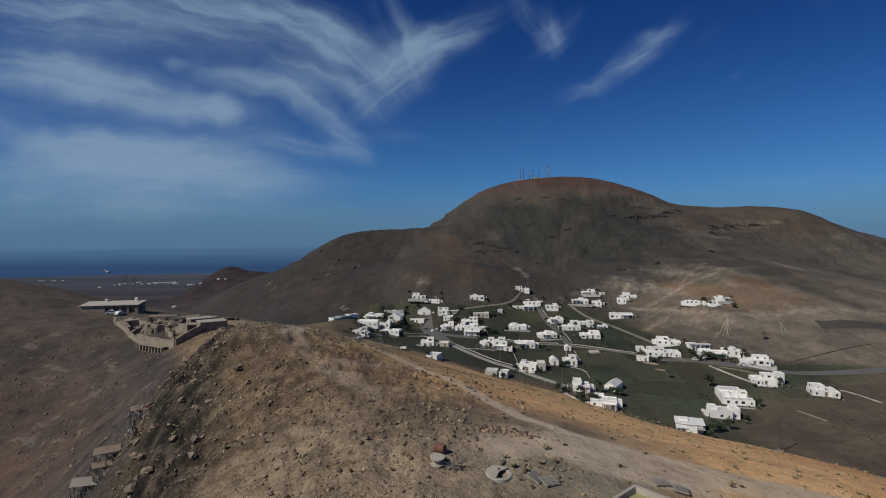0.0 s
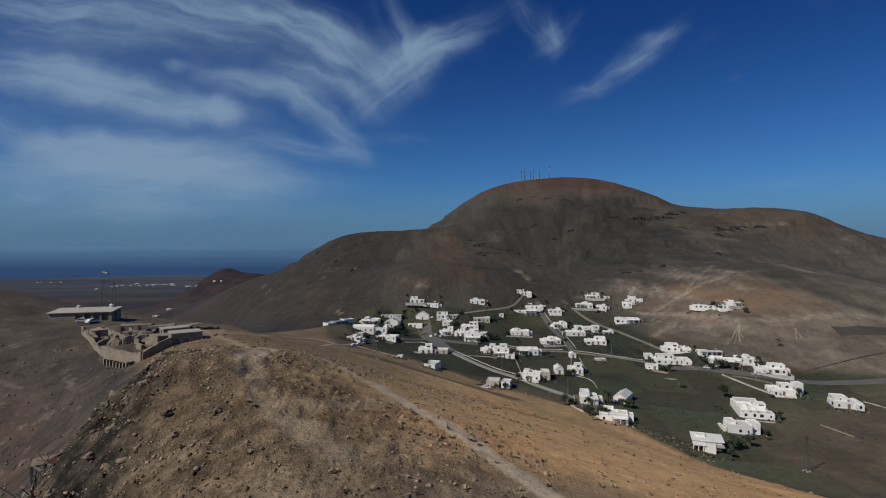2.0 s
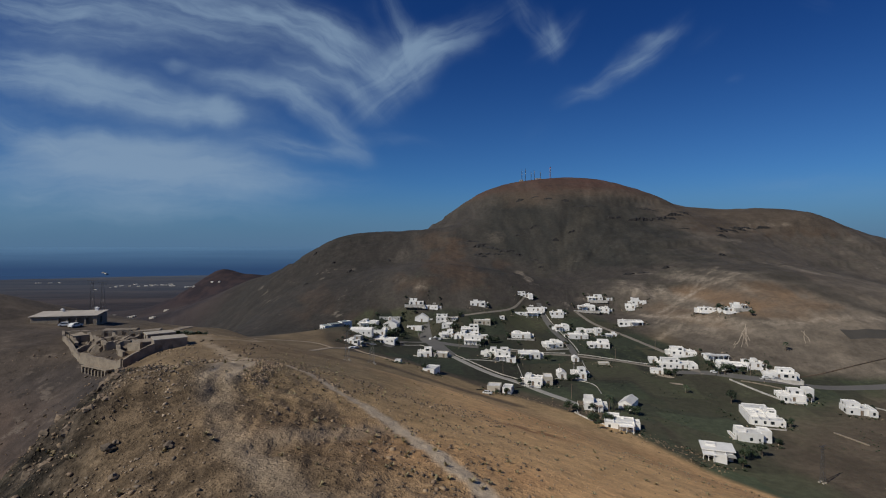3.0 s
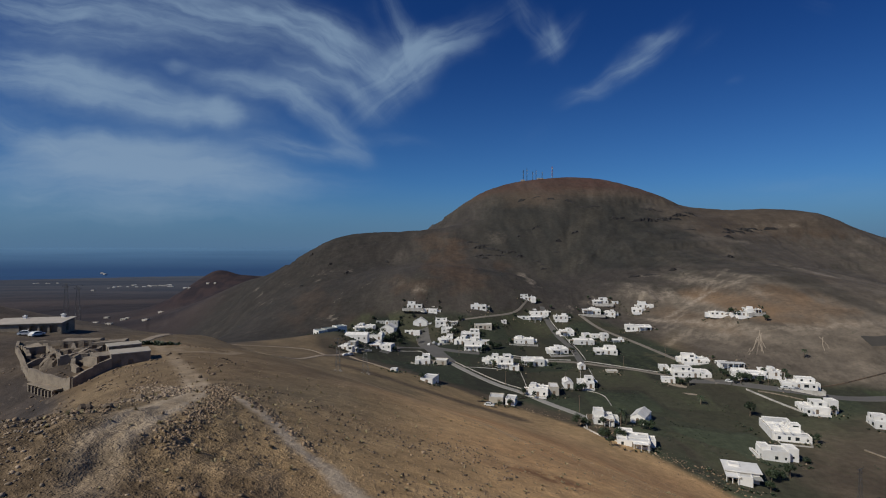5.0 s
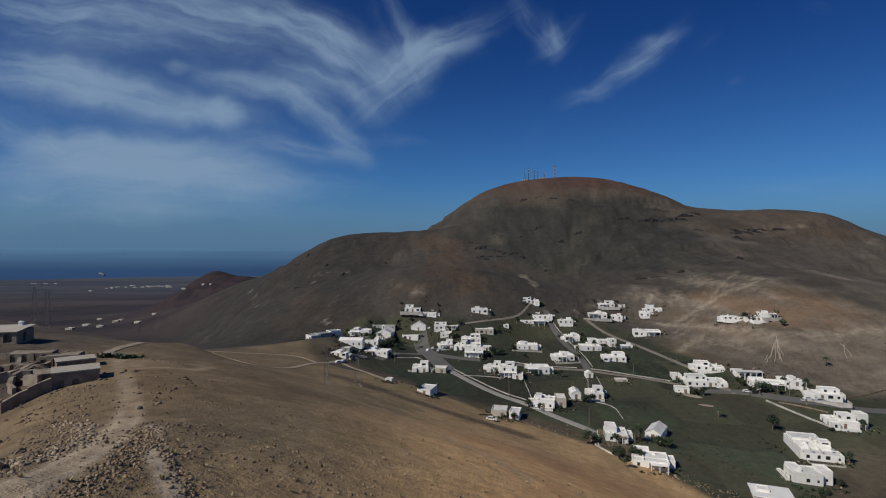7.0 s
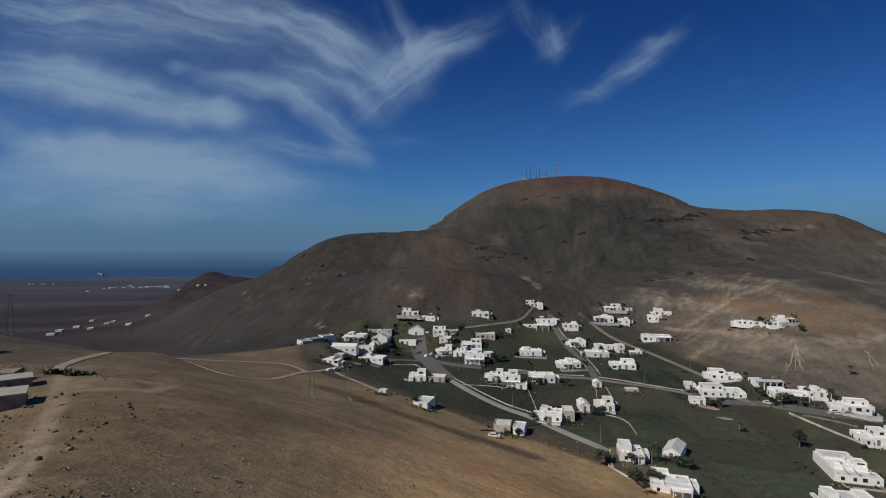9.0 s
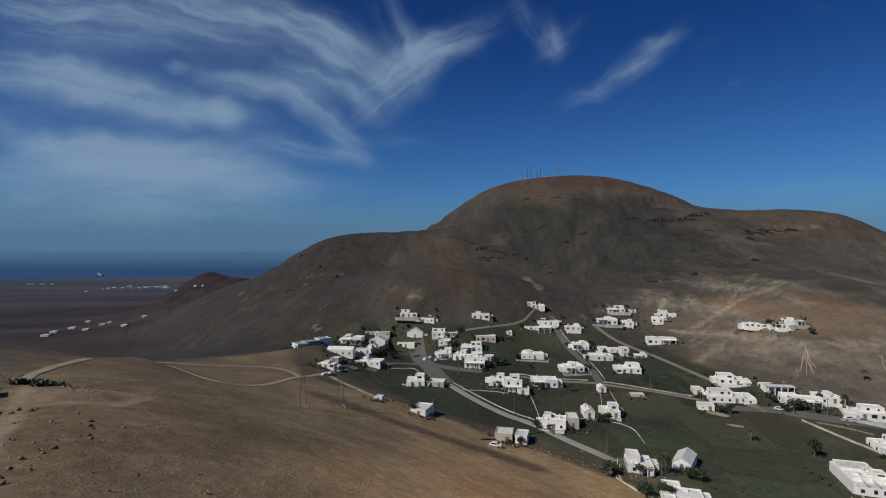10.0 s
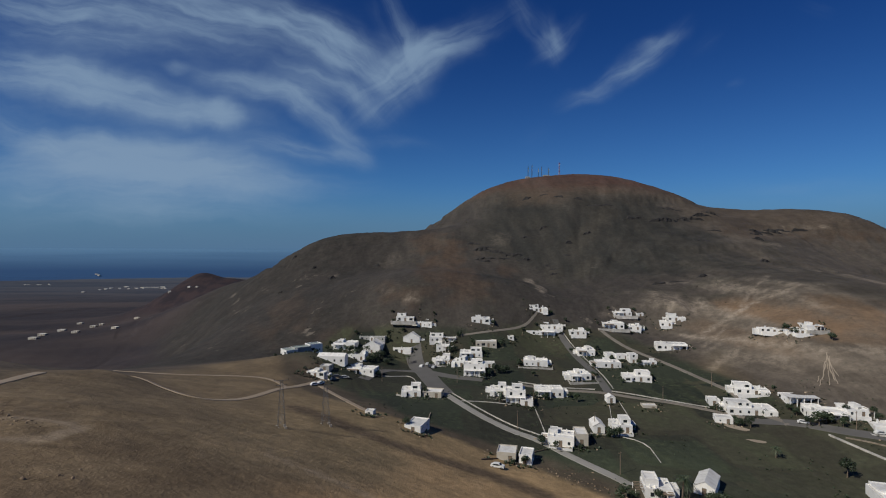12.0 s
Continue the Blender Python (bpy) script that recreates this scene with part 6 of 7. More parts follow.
# ---------- vehicles ----------
def car(x, y, turn, paint, label):
    root = thing("car", pose(x, y, high_at(x, y) + 0.02, 0, 0, turn), label, "car", "parked cars")
    bm = bmesh.new()
    prof = [(-2.1, 0.35), (-2.1, 0.85), (-1.75, 0.95), (-1.2, 1.42), (0.5, 1.45), (1.2, 0.98), (2.0, 0.85), (2.1, 0.55), (2.1, 0.35)]
    rows = []
    for yy, k in ((-0.82, 0.0), (-0.85, 0.0), (0.85, 0.0), (0.82, 0.0)):
        rows.append([bm.verts.new((px, yy * (0.86 if pz > 1.2 else 1.0), pz)) for px, pz in prof])
    for p, q in zip(rows, rows[1:]):
        for i in range(len(prof)):
            j = (i + 1) % len(prof)
            bm.faces.new((p[i], p[j], q[j], q[i]))
    bm.faces.new(rows[0])
    bm.faces.new(rows[-1][::-1])
    bmesh.ops.recalc_face_normals(bm, faces=bm.faces[:])
    body = part("body", bm, paint, root)
    for s in (-1, 1):
        bm = bmesh.new()
        v = [bm.verts.new((px, s * yy, pz)) for px, yy, pz in ((-1.5, 0.855, 0.95), (0.95, 0.855, 0.97), (0.4, 0.755, 1.36), (-1.1, 0.755, 1.36))]
        bm.faces.new(v if s < 0 else v[::-1])
        part("side_window", bm, GLASS, body)
        for wx in (-1.3, 1.3):
            bm = bmesh.new()
            bar(bm, (wx, s * 0.66, 0.31), (wx, s * 0.87, 0.31), 0.31, 14)
            wheel = part("wheel", bm, TYRE, root)
            bm = bmesh.new()
            bar(bm, (wx, s * 0.86, 0.31), (wx, s * 0.885, 0.31), 0.19, 10)
            part("rim", bm, STEEL, wheel)
    bm = bmesh.new()
    quad(bm, (0.56, -0.7, 1.42), (0.56, 0.7, 1.42), (1.17, 0.78, 1.02), (1.17, -0.78, 1.02))
    bm.transform(Matrix.Translation((0.02, 0, 0.02)))
    part("windscreen", bm, GLASS, body)
    return root


DARKPAINT = material("dark_car_paint", (0.05, 0.055, 0.07), rough=0.3)
SILVER = material("silver_car_paint", (0.42, 0.43, 0.44), rough=0.35)
for x, y, turn, paint, label in ((-124.6, 197.2, 20, WHITEPAINT, "white hatchback parked in front of the barn"), (-121.6, 197.4, 75, WHITEPAINT, "white hatchback parked in front of the barn"),
                                 (-53.4, 327.8, 40, WHITEPAINT, "white car parked beside the dirt track"), (-52.0, 332.2, 60, WHITEPAINT, "white car parked beside the dirt track"),
                                 (18.7, 257.8, -20, WHITEPAINT, "white car parked below a beige house"), (-6.2, 394, 70, SILVER, "silver car parked on the village square"),
                                 (-4.5, 386, 80, DARKPAINT, "dark car parked on the village square"), (-9.5, 391, 75, WHITEPAINT, "white car parked on the village square"), (-2.5, 381, 70, SILVER, "silver car parked on the village square"),
                                 (-52.2, 344.3, 10, DARKPAINT, "dark car parked below the school wall"), (-47.5, 346.4, 10, DARKPAINT, "dark car parked below the school wall"), (-44.0, 347.6, 15, SILVER, "silver car parked below the school wall"),
                                 (146, 309.5, -30, WHITEPAINT, "white car parked beside the valley road"), (166.8, 297.4, -10, WHITEPAINT, "white car parked on the valley road"), (171.6, 296.6, -8, SILVER, "silver car parked on the valley road")):
    car(x, y, turn, paint, label)


# ---------- poles, pylons and masts ----------
def pylon(x, y, high, foot, label):
    root = thing("pylon", pose(x, y, high_at(x, y), 0, 0, 25), label, "pylon", "lattice pylons")

    def at(c, f):
        s = foot * (1 - 0.72 * f) / 2
        return Vector((c[0] * s, c[1] * s, f * high))

    corners = ((-1, -1), (1, -1), (1, 1), (-1, 1))
    for c in corners:
        bm = bmesh.new()
        bar(bm, at(c, 0) + Vector((0, 0, -0.4)), at(c, 1), 0.05, 4, 0.035)
        part("leg", bm, STEEL, root)
        bm = bmesh.new()
        p = at(c, 0)
        box(bm, p.x - 0.3, p.x + 0.3, p.y - 0.3, p.y + 0.3, -0.6, 0.35)
        part("footing", bm, CONCRETE, root)
    n = 7
    for k in range(n):
        for i in range(4):
            a, b = corners[i], corners[(i + 1) % 4]
            for p, q in ((at(a, k / n), at(b, (k + 1) / n)), (at(b, k / n), at(a, (k + 1) / n)), (at(a, (k + 1) / n), at(b, (k + 1) / n))):
                bm = bmesh.new()
                bar(bm, p, q, 0.02, 4)
                part("brace", bm, STEEL, root)
    for z, s in ((high - 0.1, 1.7), (high - 1.3, 1.3)):
        bm = bmesh.new()
        bar(bm, (-s, 0, z), (s, 0, z), 0.07, 4)
        arm = part("cross_arm", bm, STEEL, root)
        for e in (-s, s):
            bm = bmesh.new()
            bar(bm, (e, 0, z), (e, 0, z + 0.45), 0.06, 6, 0.04)
            part("insulator", bm, GLASS, arm)


pylon(-38.8, 232.8, 12.0, 1.9, "grey steel lattice power pylon on the hillside")
pylon(-31.4, 250.0, 11.6, 2.4, "grey steel lattice power pylon on the hillside")
pylon(121.2, 193.6, 12.0, 1.3, "thin steel lattice pole standing in a field")
pylon(-159, 262, 17.0, 2.4, "grey steel lattice pylon beyond the barn")
pylon(-155.5, 264, 17.0, 2.4, "grey steel lattice pylon beyond the barn")


def utility_pole(x, y, high):
    root = thing("utility_pole", pose(x, y, high_at(x, y), 0, 0, 30), "slim weathered timber utility pole", "pole", "utility poles")
    bm = bmesh.new()
    bar(bm, (0, 0, -0.6), (0, 0, high), 0.13, 8, 0.08)
    part("shaft", bm, WOOD, root)
    bm = bmesh.new()
    box(bm, -0.7, 0.7, -0.06, 0.06, high - 0.5, high - 0.38)
    part("cross_arm", bm, WOOD, root)


for x, y in ((9.0, 352), (40.6, 322), (101, 336), (119, 324), (131, 352), (57, 262), (160.5, 301), (60, 300), (-27, 352), (30, 296)):
    utility_pole(x, y, 7.0)


def mast(x, y, high, banded, label):
    root = thing("radio_mast", pose(x, y, high_at(x, y)), label, "mast", "summit masts")
    r = 0.75 if banded else 0.42
    n = 7 if banded else 4
    for k in range(n):
        bm = bmesh.new()
        z0, z1 = k * high / n - (1.0 if k == 0 else 0), (k + 1) * high / n
        for a in range(3):
            p = Vector((r * math.cos(a * 2.0944), r * math.sin(a * 2.0944), 0))
            q = Vector((r * math.cos((a + 1) * 2.0944), r * math.sin((a + 1) * 2.0944), 0))
            bar(bm, p + Vector((0, 0, z0)), p + Vector((0, 0, z1)), 0.22 if banded else 0.16, 5)
            bar(bm, p + Vector((0, 0, z0)), q + Vector((0, 0, z1)), 0.1, 4)
            bar(bm, p + Vector((0, 0, z1)), q + Vector((0, 0, z1)), 0.1, 4)
        part("section", bm, (REDPAINT if k % 2 == 0 else GREYWALL) if banded else STEEL, root)
    for z in (high * 0.62, high * 0.85):
        bm = bmesh.new()
        bar(bm, (0.5, -0.9, z), (0.5, -1.2, z), 0.45, 12, 0.3)
        part("dish", bm, WHITEPAINT, root)
    bm = bmesh.new()
    bar(bm, (0, 0, high), (0, 0, high + 2.5), 0.06, 5)
    part("aerial", bm, STEEL, root)


mast(167.5, 852, 19.0, True, "red and pale grey banded lattice radio mast on the summit")
for x, high in ((123, 17.0), (128.5, 19.0), (137.5, 13.0), (142.5, 15.0), (152, 12.0)):
    mast(x, 852, high, False, "slim grey lattice radio mast on the summit")
for x, w, h in ((122.0, 6.0, 3.2), (146.5, 5.0, 3.0), (151.5, 3.0, 2.4)):
    root = thing("equipment_hut", pose(x, 848, high_at(x, 848)), "small grey equipment hut at the mast foot", "hut", "summit huts")
    block(root, 0, 0, w, 4.0, 0, h * 0.8, GREYWALL, random.Random(3), door=True)


# ---------- plants ----------
def leaf_cloud(bm, lumps, count, size, rng):
    """Many small leaves on the shells of several lumps."""
    for _ in range(count):
        cx, cy, cz, r = rng.choice(lumps)
        d = Vector((rng.gauss(0, 1), rng.gauss(0, 1), rng.gauss(0, 0.8))).normalized()
        p = Vector((cx, cy, cz)) + d * r * (0.55 + 0.5 * rng.random())
        n = (d + Vector((rng.gauss(0, 0.5), rng.gauss(0, 0.5), rng.gauss(0, 0.5)))).normalized()
        a = n.orthogonal().normalized() * size * rng.uniform(0.6, 1.3)
        b = n.cross(a).normalized() * size * rng.uniform(0.5, 1.0)
        bm.faces.new([bm.verts.new(p + v) for v in (-a, -b * 0.6 + a * 0.1, a, b * 0.6)])


def make_tree(seed, high, spread):
    rng = random.Random(seed)
    root = thing("tree", pose(0, 0, 0), "dark green bushy broadleaf tree by a white house", "tree", "village trees")
    bm = bmesh.new()
    bar(bm, (0, 0, -0.4), (0.1, 0, high * 0.45), 0.16, 7, 0.1)
    lumps = []
    for k in range(6):
        a = k * 1.05 + rng.random()
        e = Vector((math.cos(a) * spread * 0.55, math.sin(a) * spread * 0.55, high * rng.uniform(0.5, 0.8)))
        bar(bm, (0.1, 0, high * 0.4), e, 0.07, 5, 0.03)
        lumps.append((e.x, e.y, e.z, spread * rng.uniform(0.35, 0.55)))
    lumps.append((0, 0, high * 0.8, spread * 0.6))
    part("trunk", bm, BARK, root)
    bm = bmesh.new()
    leaf_cloud(bm, lumps, 700, 0.25 * spread / 1.8, rng)
    part("crown", bm, LEAF, root)
    return root


def make_palm(seed, high):
    rng = random.Random(seed)
    root = thing("palm_tree", pose(0, 0, 0), "tall palm with drooping grey-green fronds", "palm", "village palms")
    bm = bmesh.new()
    prev = Vector((0, 0, -0.4))
    for k in range(6):
        nxt = Vector((0.05 * k * k * 0.2, 0, high * (k + 1) / 6))
        bar(bm, prev, nxt, 0.24 - 0.015 * k, 8, 0.2 - 0.012 * k)
        prev = nxt
    part("trunk", bm, BARK, root)
    bm = bmesh.new()
    for k in range(26):
        a, up = k * 2.399, rng.uniform(-0.25, 1.1)
        length = rng.uniform(2.0, 2.7)
        way = Vector((math.cos(a), math.sin(a), 0))
        side = Vector((-way.y, way.x, 0))
        pts = []
        for i in range(8):
            f = i / 7
            pts.append(prev + way * length * f * math.cos(up * 0.6) + Vector((0, 0, length * (math.sin(up) * f - 0.75 * f * f))))
        for i in range(7):
            w0, w1 = 0.5 * math.sin(0.3 + 2.6 * i / 7), 0.5 * math.sin(0.3 + 2.6 * (i + 1) / 7)
            for s in (-1, 1):
                for u in (0.0, 0.5):
                    p, q = pts[i].lerp(pts[i + 1], u), pts[i].lerp(pts[i + 1], u + 0.38)
                    tip = (p + q) / 2 + side * s * (w0 + w1) * 0.55 + way * 0.22 + Vector((0, 0, -0.22))
                    bm.faces.new([bm.verts.new(v) for v in (p, q, tip)])
    part("fronds", bm, PALMLEAF, root)
    return root


TREES = [make_tree(11, 3.6, 1.8), make_tree(12, 4.4, 1.6), make_tree(13, 3.0, 2.1)]
PALMS = [make_palm(21, 5.0), make_palm(22, 3.8)]
used = {}


def plant(kind, x, y, size=1.0, turn=0.0, label=""):
    z = high_at(x, y)
    m = pose(x, y, z, 0, 0, turn)
    if kind not in used:
        used[kind] = True
        kind.matrix_world = m
        ob = kind
    else:
        ob = copy_thing(kind, m)
    ob.scale = (size, size, size)
    if label:
        tagged(ob, label)
    return ob


for i, (x, y, s) in enumerate(((-50.2, 402, 1.3), (-45.2, 398, 1.2), (-38, 397, 1.1), (-33, 404, 1.4), (-35.5, 400, 1.3), (-29.5, 398, 1.2), (-56, 398, 1.0), (149.7, 305.7, 1.5), (153.5, 307.2, 1.4), (146.8, 307, 1.1), (134, 271, 1.5), (48.6, 337, 0.9),
                               (44, 337.5, 0.8), (62.3, 335.5, 1.0), (64.5, 293, 1.1), (67.5, 294, 1.0), (28.9, 370, 1.3), (32.5, 371.5, 1.2), (35.2, 373, 1.0), (50.5, 241.5, 1.2), (57.8, 229.5, 1.2), (63.2, 231, 1.1), (64.8, 229.5, 0.9), (137, 320, 0.8),
                               (36.8, 283.5, 0.9), (41, 280, 0.8), (79.4, 244, 1.2), (76.5, 244.5, 1.0), (187.3, 384, 1.3), (189.3, 380, 1.2), (200, 367, 1.1), (5.9, 404, 1.1), (9, 405, 1.0), (104.9, 209, 1.1), (113.2, 212.5, 1.2), (109, 211, 0.9),
                               (48.6, 369, 0.7), (3.2, 413, 0.9), (14, 376, 0.9), (22, 359.5, 0.9), (125, 309.5, 1.1), (121.5, 311, 1.0), (-1, 411, 0.8), (61.5, 244, 0.9), (54.5, 244.5, 0.8), (-10, 274, 0.8), (157, 303, 1.0), (24, 264, 0.6))):
    plant(TREES[i % 3], x, y, s, i * 67.0)
rng = random.Random(5)
for i, (x, y, w, d) in enumerate(HOMES):
    if y < 460 and w > 6 and x > -80 and not (x > 145 and y > 330):
        for k in range(rng.choice((1, 2, 2, 3))):
            side = rng.choice((-1, 1))
            plant(TREES[(i + k) % 3], x + side * (w * 0.5 + rng.uniform(1.2, 3.5)), y + rng.uniform(-2.5, d), rng.uniform(0.45, 0.95), i * 31.0)
plant(PALMS[0], 69.0, 246.0, 1.25, 0, "large palm with drooping fronds beside a white house")
for i, (x, y, s) in enumerate(((118.3, 283.0, 0.9), (-41.5, 400.5, 1.2), (-36.8, 399, 1.1), (-17.7, 401, 1.0), (-52.5, 400, 1.1), (71.5, 247.5, 0.9), (-47.8, 396, 1.0), (196, 327, 0.9), (72, 302, 0.8), (26, 322, 0.9))):
    plant(PALMS[(i + 1) % 2], x, y, s, 40.0 * i)


bm = bmesh.new()
bmesh.ops.create_icosphere(bm, subdivisions=1, radius=1.0)
ICO_V, ICO_F = np.array([tuple(v.co) for v in bm.verts]), np.array([[v.index for v in f.verts] for f in bm.faces])
bm.free()


def scatter(name, count, spots, make, mat, label, category, seed):
    """One object of many small pieces strewn on the ground."""
    rng = random.Random(seed)
    at = np.array([xy for xy in (spots(rng) for _ in range(count)) if xy])
    v, f = make(np.random.default_rng(seed), len(at))
    v[:, :, :2] += at[:, None]
    v[:, :, 2] += surface(at[:, 0], at[:, 1])[:, None]
    f = f[None] + (np.arange(len(at)) * v.shape[1])[:, None, None]
    f = f.reshape(-1, f.shape[-1])
    me = bpy.data.meshes.new(name)
    me.vertices.add(v.size // 3)
    me.vertices.foreach_set("co", v.ravel())
    me.loops.add(f.size)
    me.loops.foreach_set("vertex_index", f.ravel())
    me.polygons.add(len(f))
    me.polygons.foreach_set("loop_start", np.arange(len(f)) * f.shape[1])
    me.polygons.foreach_set("loop_total", np.full(len(f), f.shape[1]))
    me.update()
    me.materials.append(mat)
    return tagged(new(name, me), label, category, kind="stuff")


def pebble(size, flat=0.6):
    def make(rng, n):
        s = size * (0.4 + rng.random(n) ** 3 * 1.6)
        wide = np.stack([s * rng.uniform(0.7, 1.3, n), s * rng.uniform(0.7, 1.3, n), s * flat * rng.uniform(0.6, 1.2, n)], -1)
        v = ICO_V[None] * wide[:, None] * rng.uniform(0.5, 1.25, (n, len(ICO_V), 1))
        a = rng.random(n)[:, None] * 6.28
        x, y = v[..., 0] * np.cos(a) - v[..., 1] * np.sin(a), v[..., 0] * np.sin(a) + v[..., 1] * np.cos(a)
        return np.stack([x, y, v[..., 2] + wide[:, 2:] * 0.25], -1), ICO_F
    return make


def tuft(size):
    def make(rng, n):
        s = size * rng.uniform(0.5, 1.3, (n, 1))
        a, e = rng.random((n, 9)) * 6.28, rng.uniform(0.2, 1.2, (n, 9))
        r = np.stack([np.cos(a) * np.cos(e), np.sin(a) * np.cos(e), np.sin(e)], -1) * s[..., None]
        w = np.stack([-np.sin(a), np.cos(a), a * 0], -1) * s[..., None] * 0.28
        v = np.stack([r * 0.15 - w, r * 0.15 + w, r + w * 0.5, r * 0.95 - w * 0.6], 2)
        return v.reshape(n, 36, 3), np.arange(36).reshape(9, 4)
    return make


def by_line(line, spread):
    pts = along(line, 0.5)

    def pick(rng):
        p = rng.choice(pts)
        return p.x + rng.gauss(0, spread), p.y + rng.gauss(0, spread)
    return pick


def on_bank(rng):
    x, y = rng.uniform(-46, 8), rng.uniform(36, 118)
    d = np.interp(y, CREST_Y, CREST_X) - x
    lumps = speckle(np.array([x / 5]), np.array([y / 5]), 79)[0]
    keep = 0.75 if -9 < d < 10 else (0.6 if y < 62 else 0.28)
    return (x, y) if rng.random() < keep and lumps > rng.uniform(0.15, 0.75) else None


def on_shoulder(rng):
    """The pale stones that lie thick on the west shoulder."""
    y = rng.uniform(56, 104)
    x = np.interp(y, CREST_Y, CREST_X) + rng.gauss(3.5, 3.0)
    return (x, y) if speckle(np.array([x / 4]), np.array([y / 4]), 80)[0] > 0.5 else None


def off_track(pick):
    """The same spots, but for those on the beaten tracks."""
    def chosen(rng):
        xy = pick(rng)
        if xy is None:
            return None
        for ax, ay, bx, by, half in bits:
            dx, dy = bx - ax, by - ay
            f = min(1.0, max(0.0, ((xy[0] - ax) * dx + (xy[1] - ay) * dy) / (dx * dx + dy * dy)))
            if math.hypot(xy[0] - ax - f * dx, xy[1] - ay - f * dy) < half + 0.2:
                return None
        return xy

    bits = [(*p, *q, half) for half, line in TRACKS[:3] for p, q in zip(line, line[1:])]
    return chosen


def on_slope(rng):
    x, y = rng.uniform(-135, -40), rng.uniform(60, 165)
    return (x, y) if rng.random() < 0.8 else None


def on_hill(rng):
    y = 40 + 110 * rng.random() ** 1.4
    x = rng.uniform(-45, 60)
    return (x, y) if x < np.interp(y, EDGE_Y, EDGE_X) - 4 or y < 120 else None


def in_fields(rng):
    x, y = rng.uniform(-60, 190), rng.uniform(205, 430)
    if x < np.interp(y, EDGE_Y, EDGE_X) + 2 or y > np.interp(x, [-60, 0, 60, 120, 190], [380, 400, 420, 400, 320]):
        return None
    return (x, y) if speckle(np.array([x / 14]), np.array([y / 14]), 77)[0] > 0.55 else None


def on_mountain(rng):
    x, y = rng.uniform(-140, 330), rng.uniform(430, 760)
    return (x, y) if speckle(np.array([x / 40]), np.array([y / 40]), 78)[0] > 0.5 else None


scatter("stones", 24000, off_track(on_bank), pebble(0.12, 0.85), LOOSEDARK, "loose brown stones strewn over the rocky bank", "stones", 1)
scatter("stones", 6000, off_track(on_bank), pebble(0.14, 0.8), LOOSESTONE, "larger tan stones strewn over the rocky bank", "stones", 21)
scatter("stones", 2200, off_track(on_shoulder), pebble(0.11, 0.85), PALESTONE, "pale stones thick on the west shoulder", "stones", 22)
scatter("stones", 2200, on_slope, pebble(0.24, 0.8), LOOSEDARK, "loose grey-brown stones on the steep slope", "stones", 2)
scatter("stones", 7000, off_track(on_hill), pebble(0.085), LOOSESTONE, "small stones strewn over the bare hill", "stones", 3)
scatter("stones", 2000, by_line([(-19.9, 76), (-20.5, 81), (-21.4, 86), (-22.6, 91), (-24.8, 98), (-27.6, 105), (-30.0, 110.5)], 0.75), pebble(0.10, 0.9), LOOSESTONE, "bank of brown stones along the dirt track", "stones", 4)
scatter("stones", 600, by_line([(-31.5, 113), (-29.5, 108), (-26.2, 103.5)], 1.1), pebble(0.12, 0.9), LOOSESTONE, "heap of brown stones at the bend of the track", "stones", 23)
scatter("stones", 1300, by_line([(-29.5, 88), (-30.6, 93), (-32.2, 99.4), (-34.6, 108), (-41, 117), (-50, 126)], 1.0), pebble(0.14, 0.8), PALESTONE, "line of pale stones beside the dirt track", "stones", 5)
scatter("stones", 500, by_line([(-47, 120), (-55, 134), (-60, 142), (-66, 148)], 3.0), pebble(0.14, 0.8), LOOSESTONE, "stones on the knoll beside the fort", "stones", 24)
scatter("stones", 500, by_line([(-24.6, 103.3), (-20.4, 97), (-16, 91), (-12, 86)], 0.5), pebble(0.14), LOOSESTONE, "small stones along the footpath", "stones", 25)
scatter("stones", 300, by_line([(-2, 48.5), (3, 48), (6, 47.5)], 0.5), pebble(0.15), LOOSESTONE, "small stones beside the well", "stones", 6)
scatter("stones", 700, by_line([(60, 232), (78, 215), (100, 190), (40, 262), (20, 262)], 3.0), pebble(0.25), LOOSESTONE, "rubble along the village edge", "stones", 7)
scatter("stones", 400, by_line([(-100, 196), (-88, 198), (-72, 186), (-62, 180)], 1.8), pebble(0.2), LOOSESTONE, "stones along the old terrace edge", "stones", 8)
scatter("scrub", 700, on_hill, tuft(0.3), DRY, "dry yellowish scrub tufts on the hill", "scrub", 11)
scatter("scrub", 500, on_bank, tuft(0.35), DRY, "dry yellowish scrub tufts on the bank", "scrub", 12)
scatter("field_plants", 5200, in_fields, tuft(0.4), LEAF, "low green plants growing in the valley fields", "plants", 13)
scatter("mountain_scrub", 1800, on_mountain, tuft(0.5), LEAF, "dark low scrub on the mountain side", "scrub", 14)
scatter("bush", 60, by_line([(-86, 190), (-79, 188.7), (-75, 186)], 0.9), tuft(1.1), LEAF, "dark green bushes beside the dirt track", "bush", 15)


def by_homes(rng):
    x, y, w, d = rng.choice([q for q in HOMES if q[0] > -90 and q[1] < 460])
    side = rng.choice((-1, 1))
    if rng.random() < 0.5:
        return x + side * (w * 0.5 + rng.uniform(0.8, 4.0)), y + rng.uniform(-4, d + 1)
    return x + rng.uniform(-0.7, 0.7) * w, y - rng.uniform(1.2, 5.0)


scatter("garden_bushes", 1500, by_homes, tuft(0.75), LEAF, "low dark green garden bushes round the white houses", "bushes", 16)
scatter("yard_rubble", 1100, by_homes, pebble(0.3, 0.8), PALESTONE, "pale stones and building rubble in the house yards", "rubble", 17)


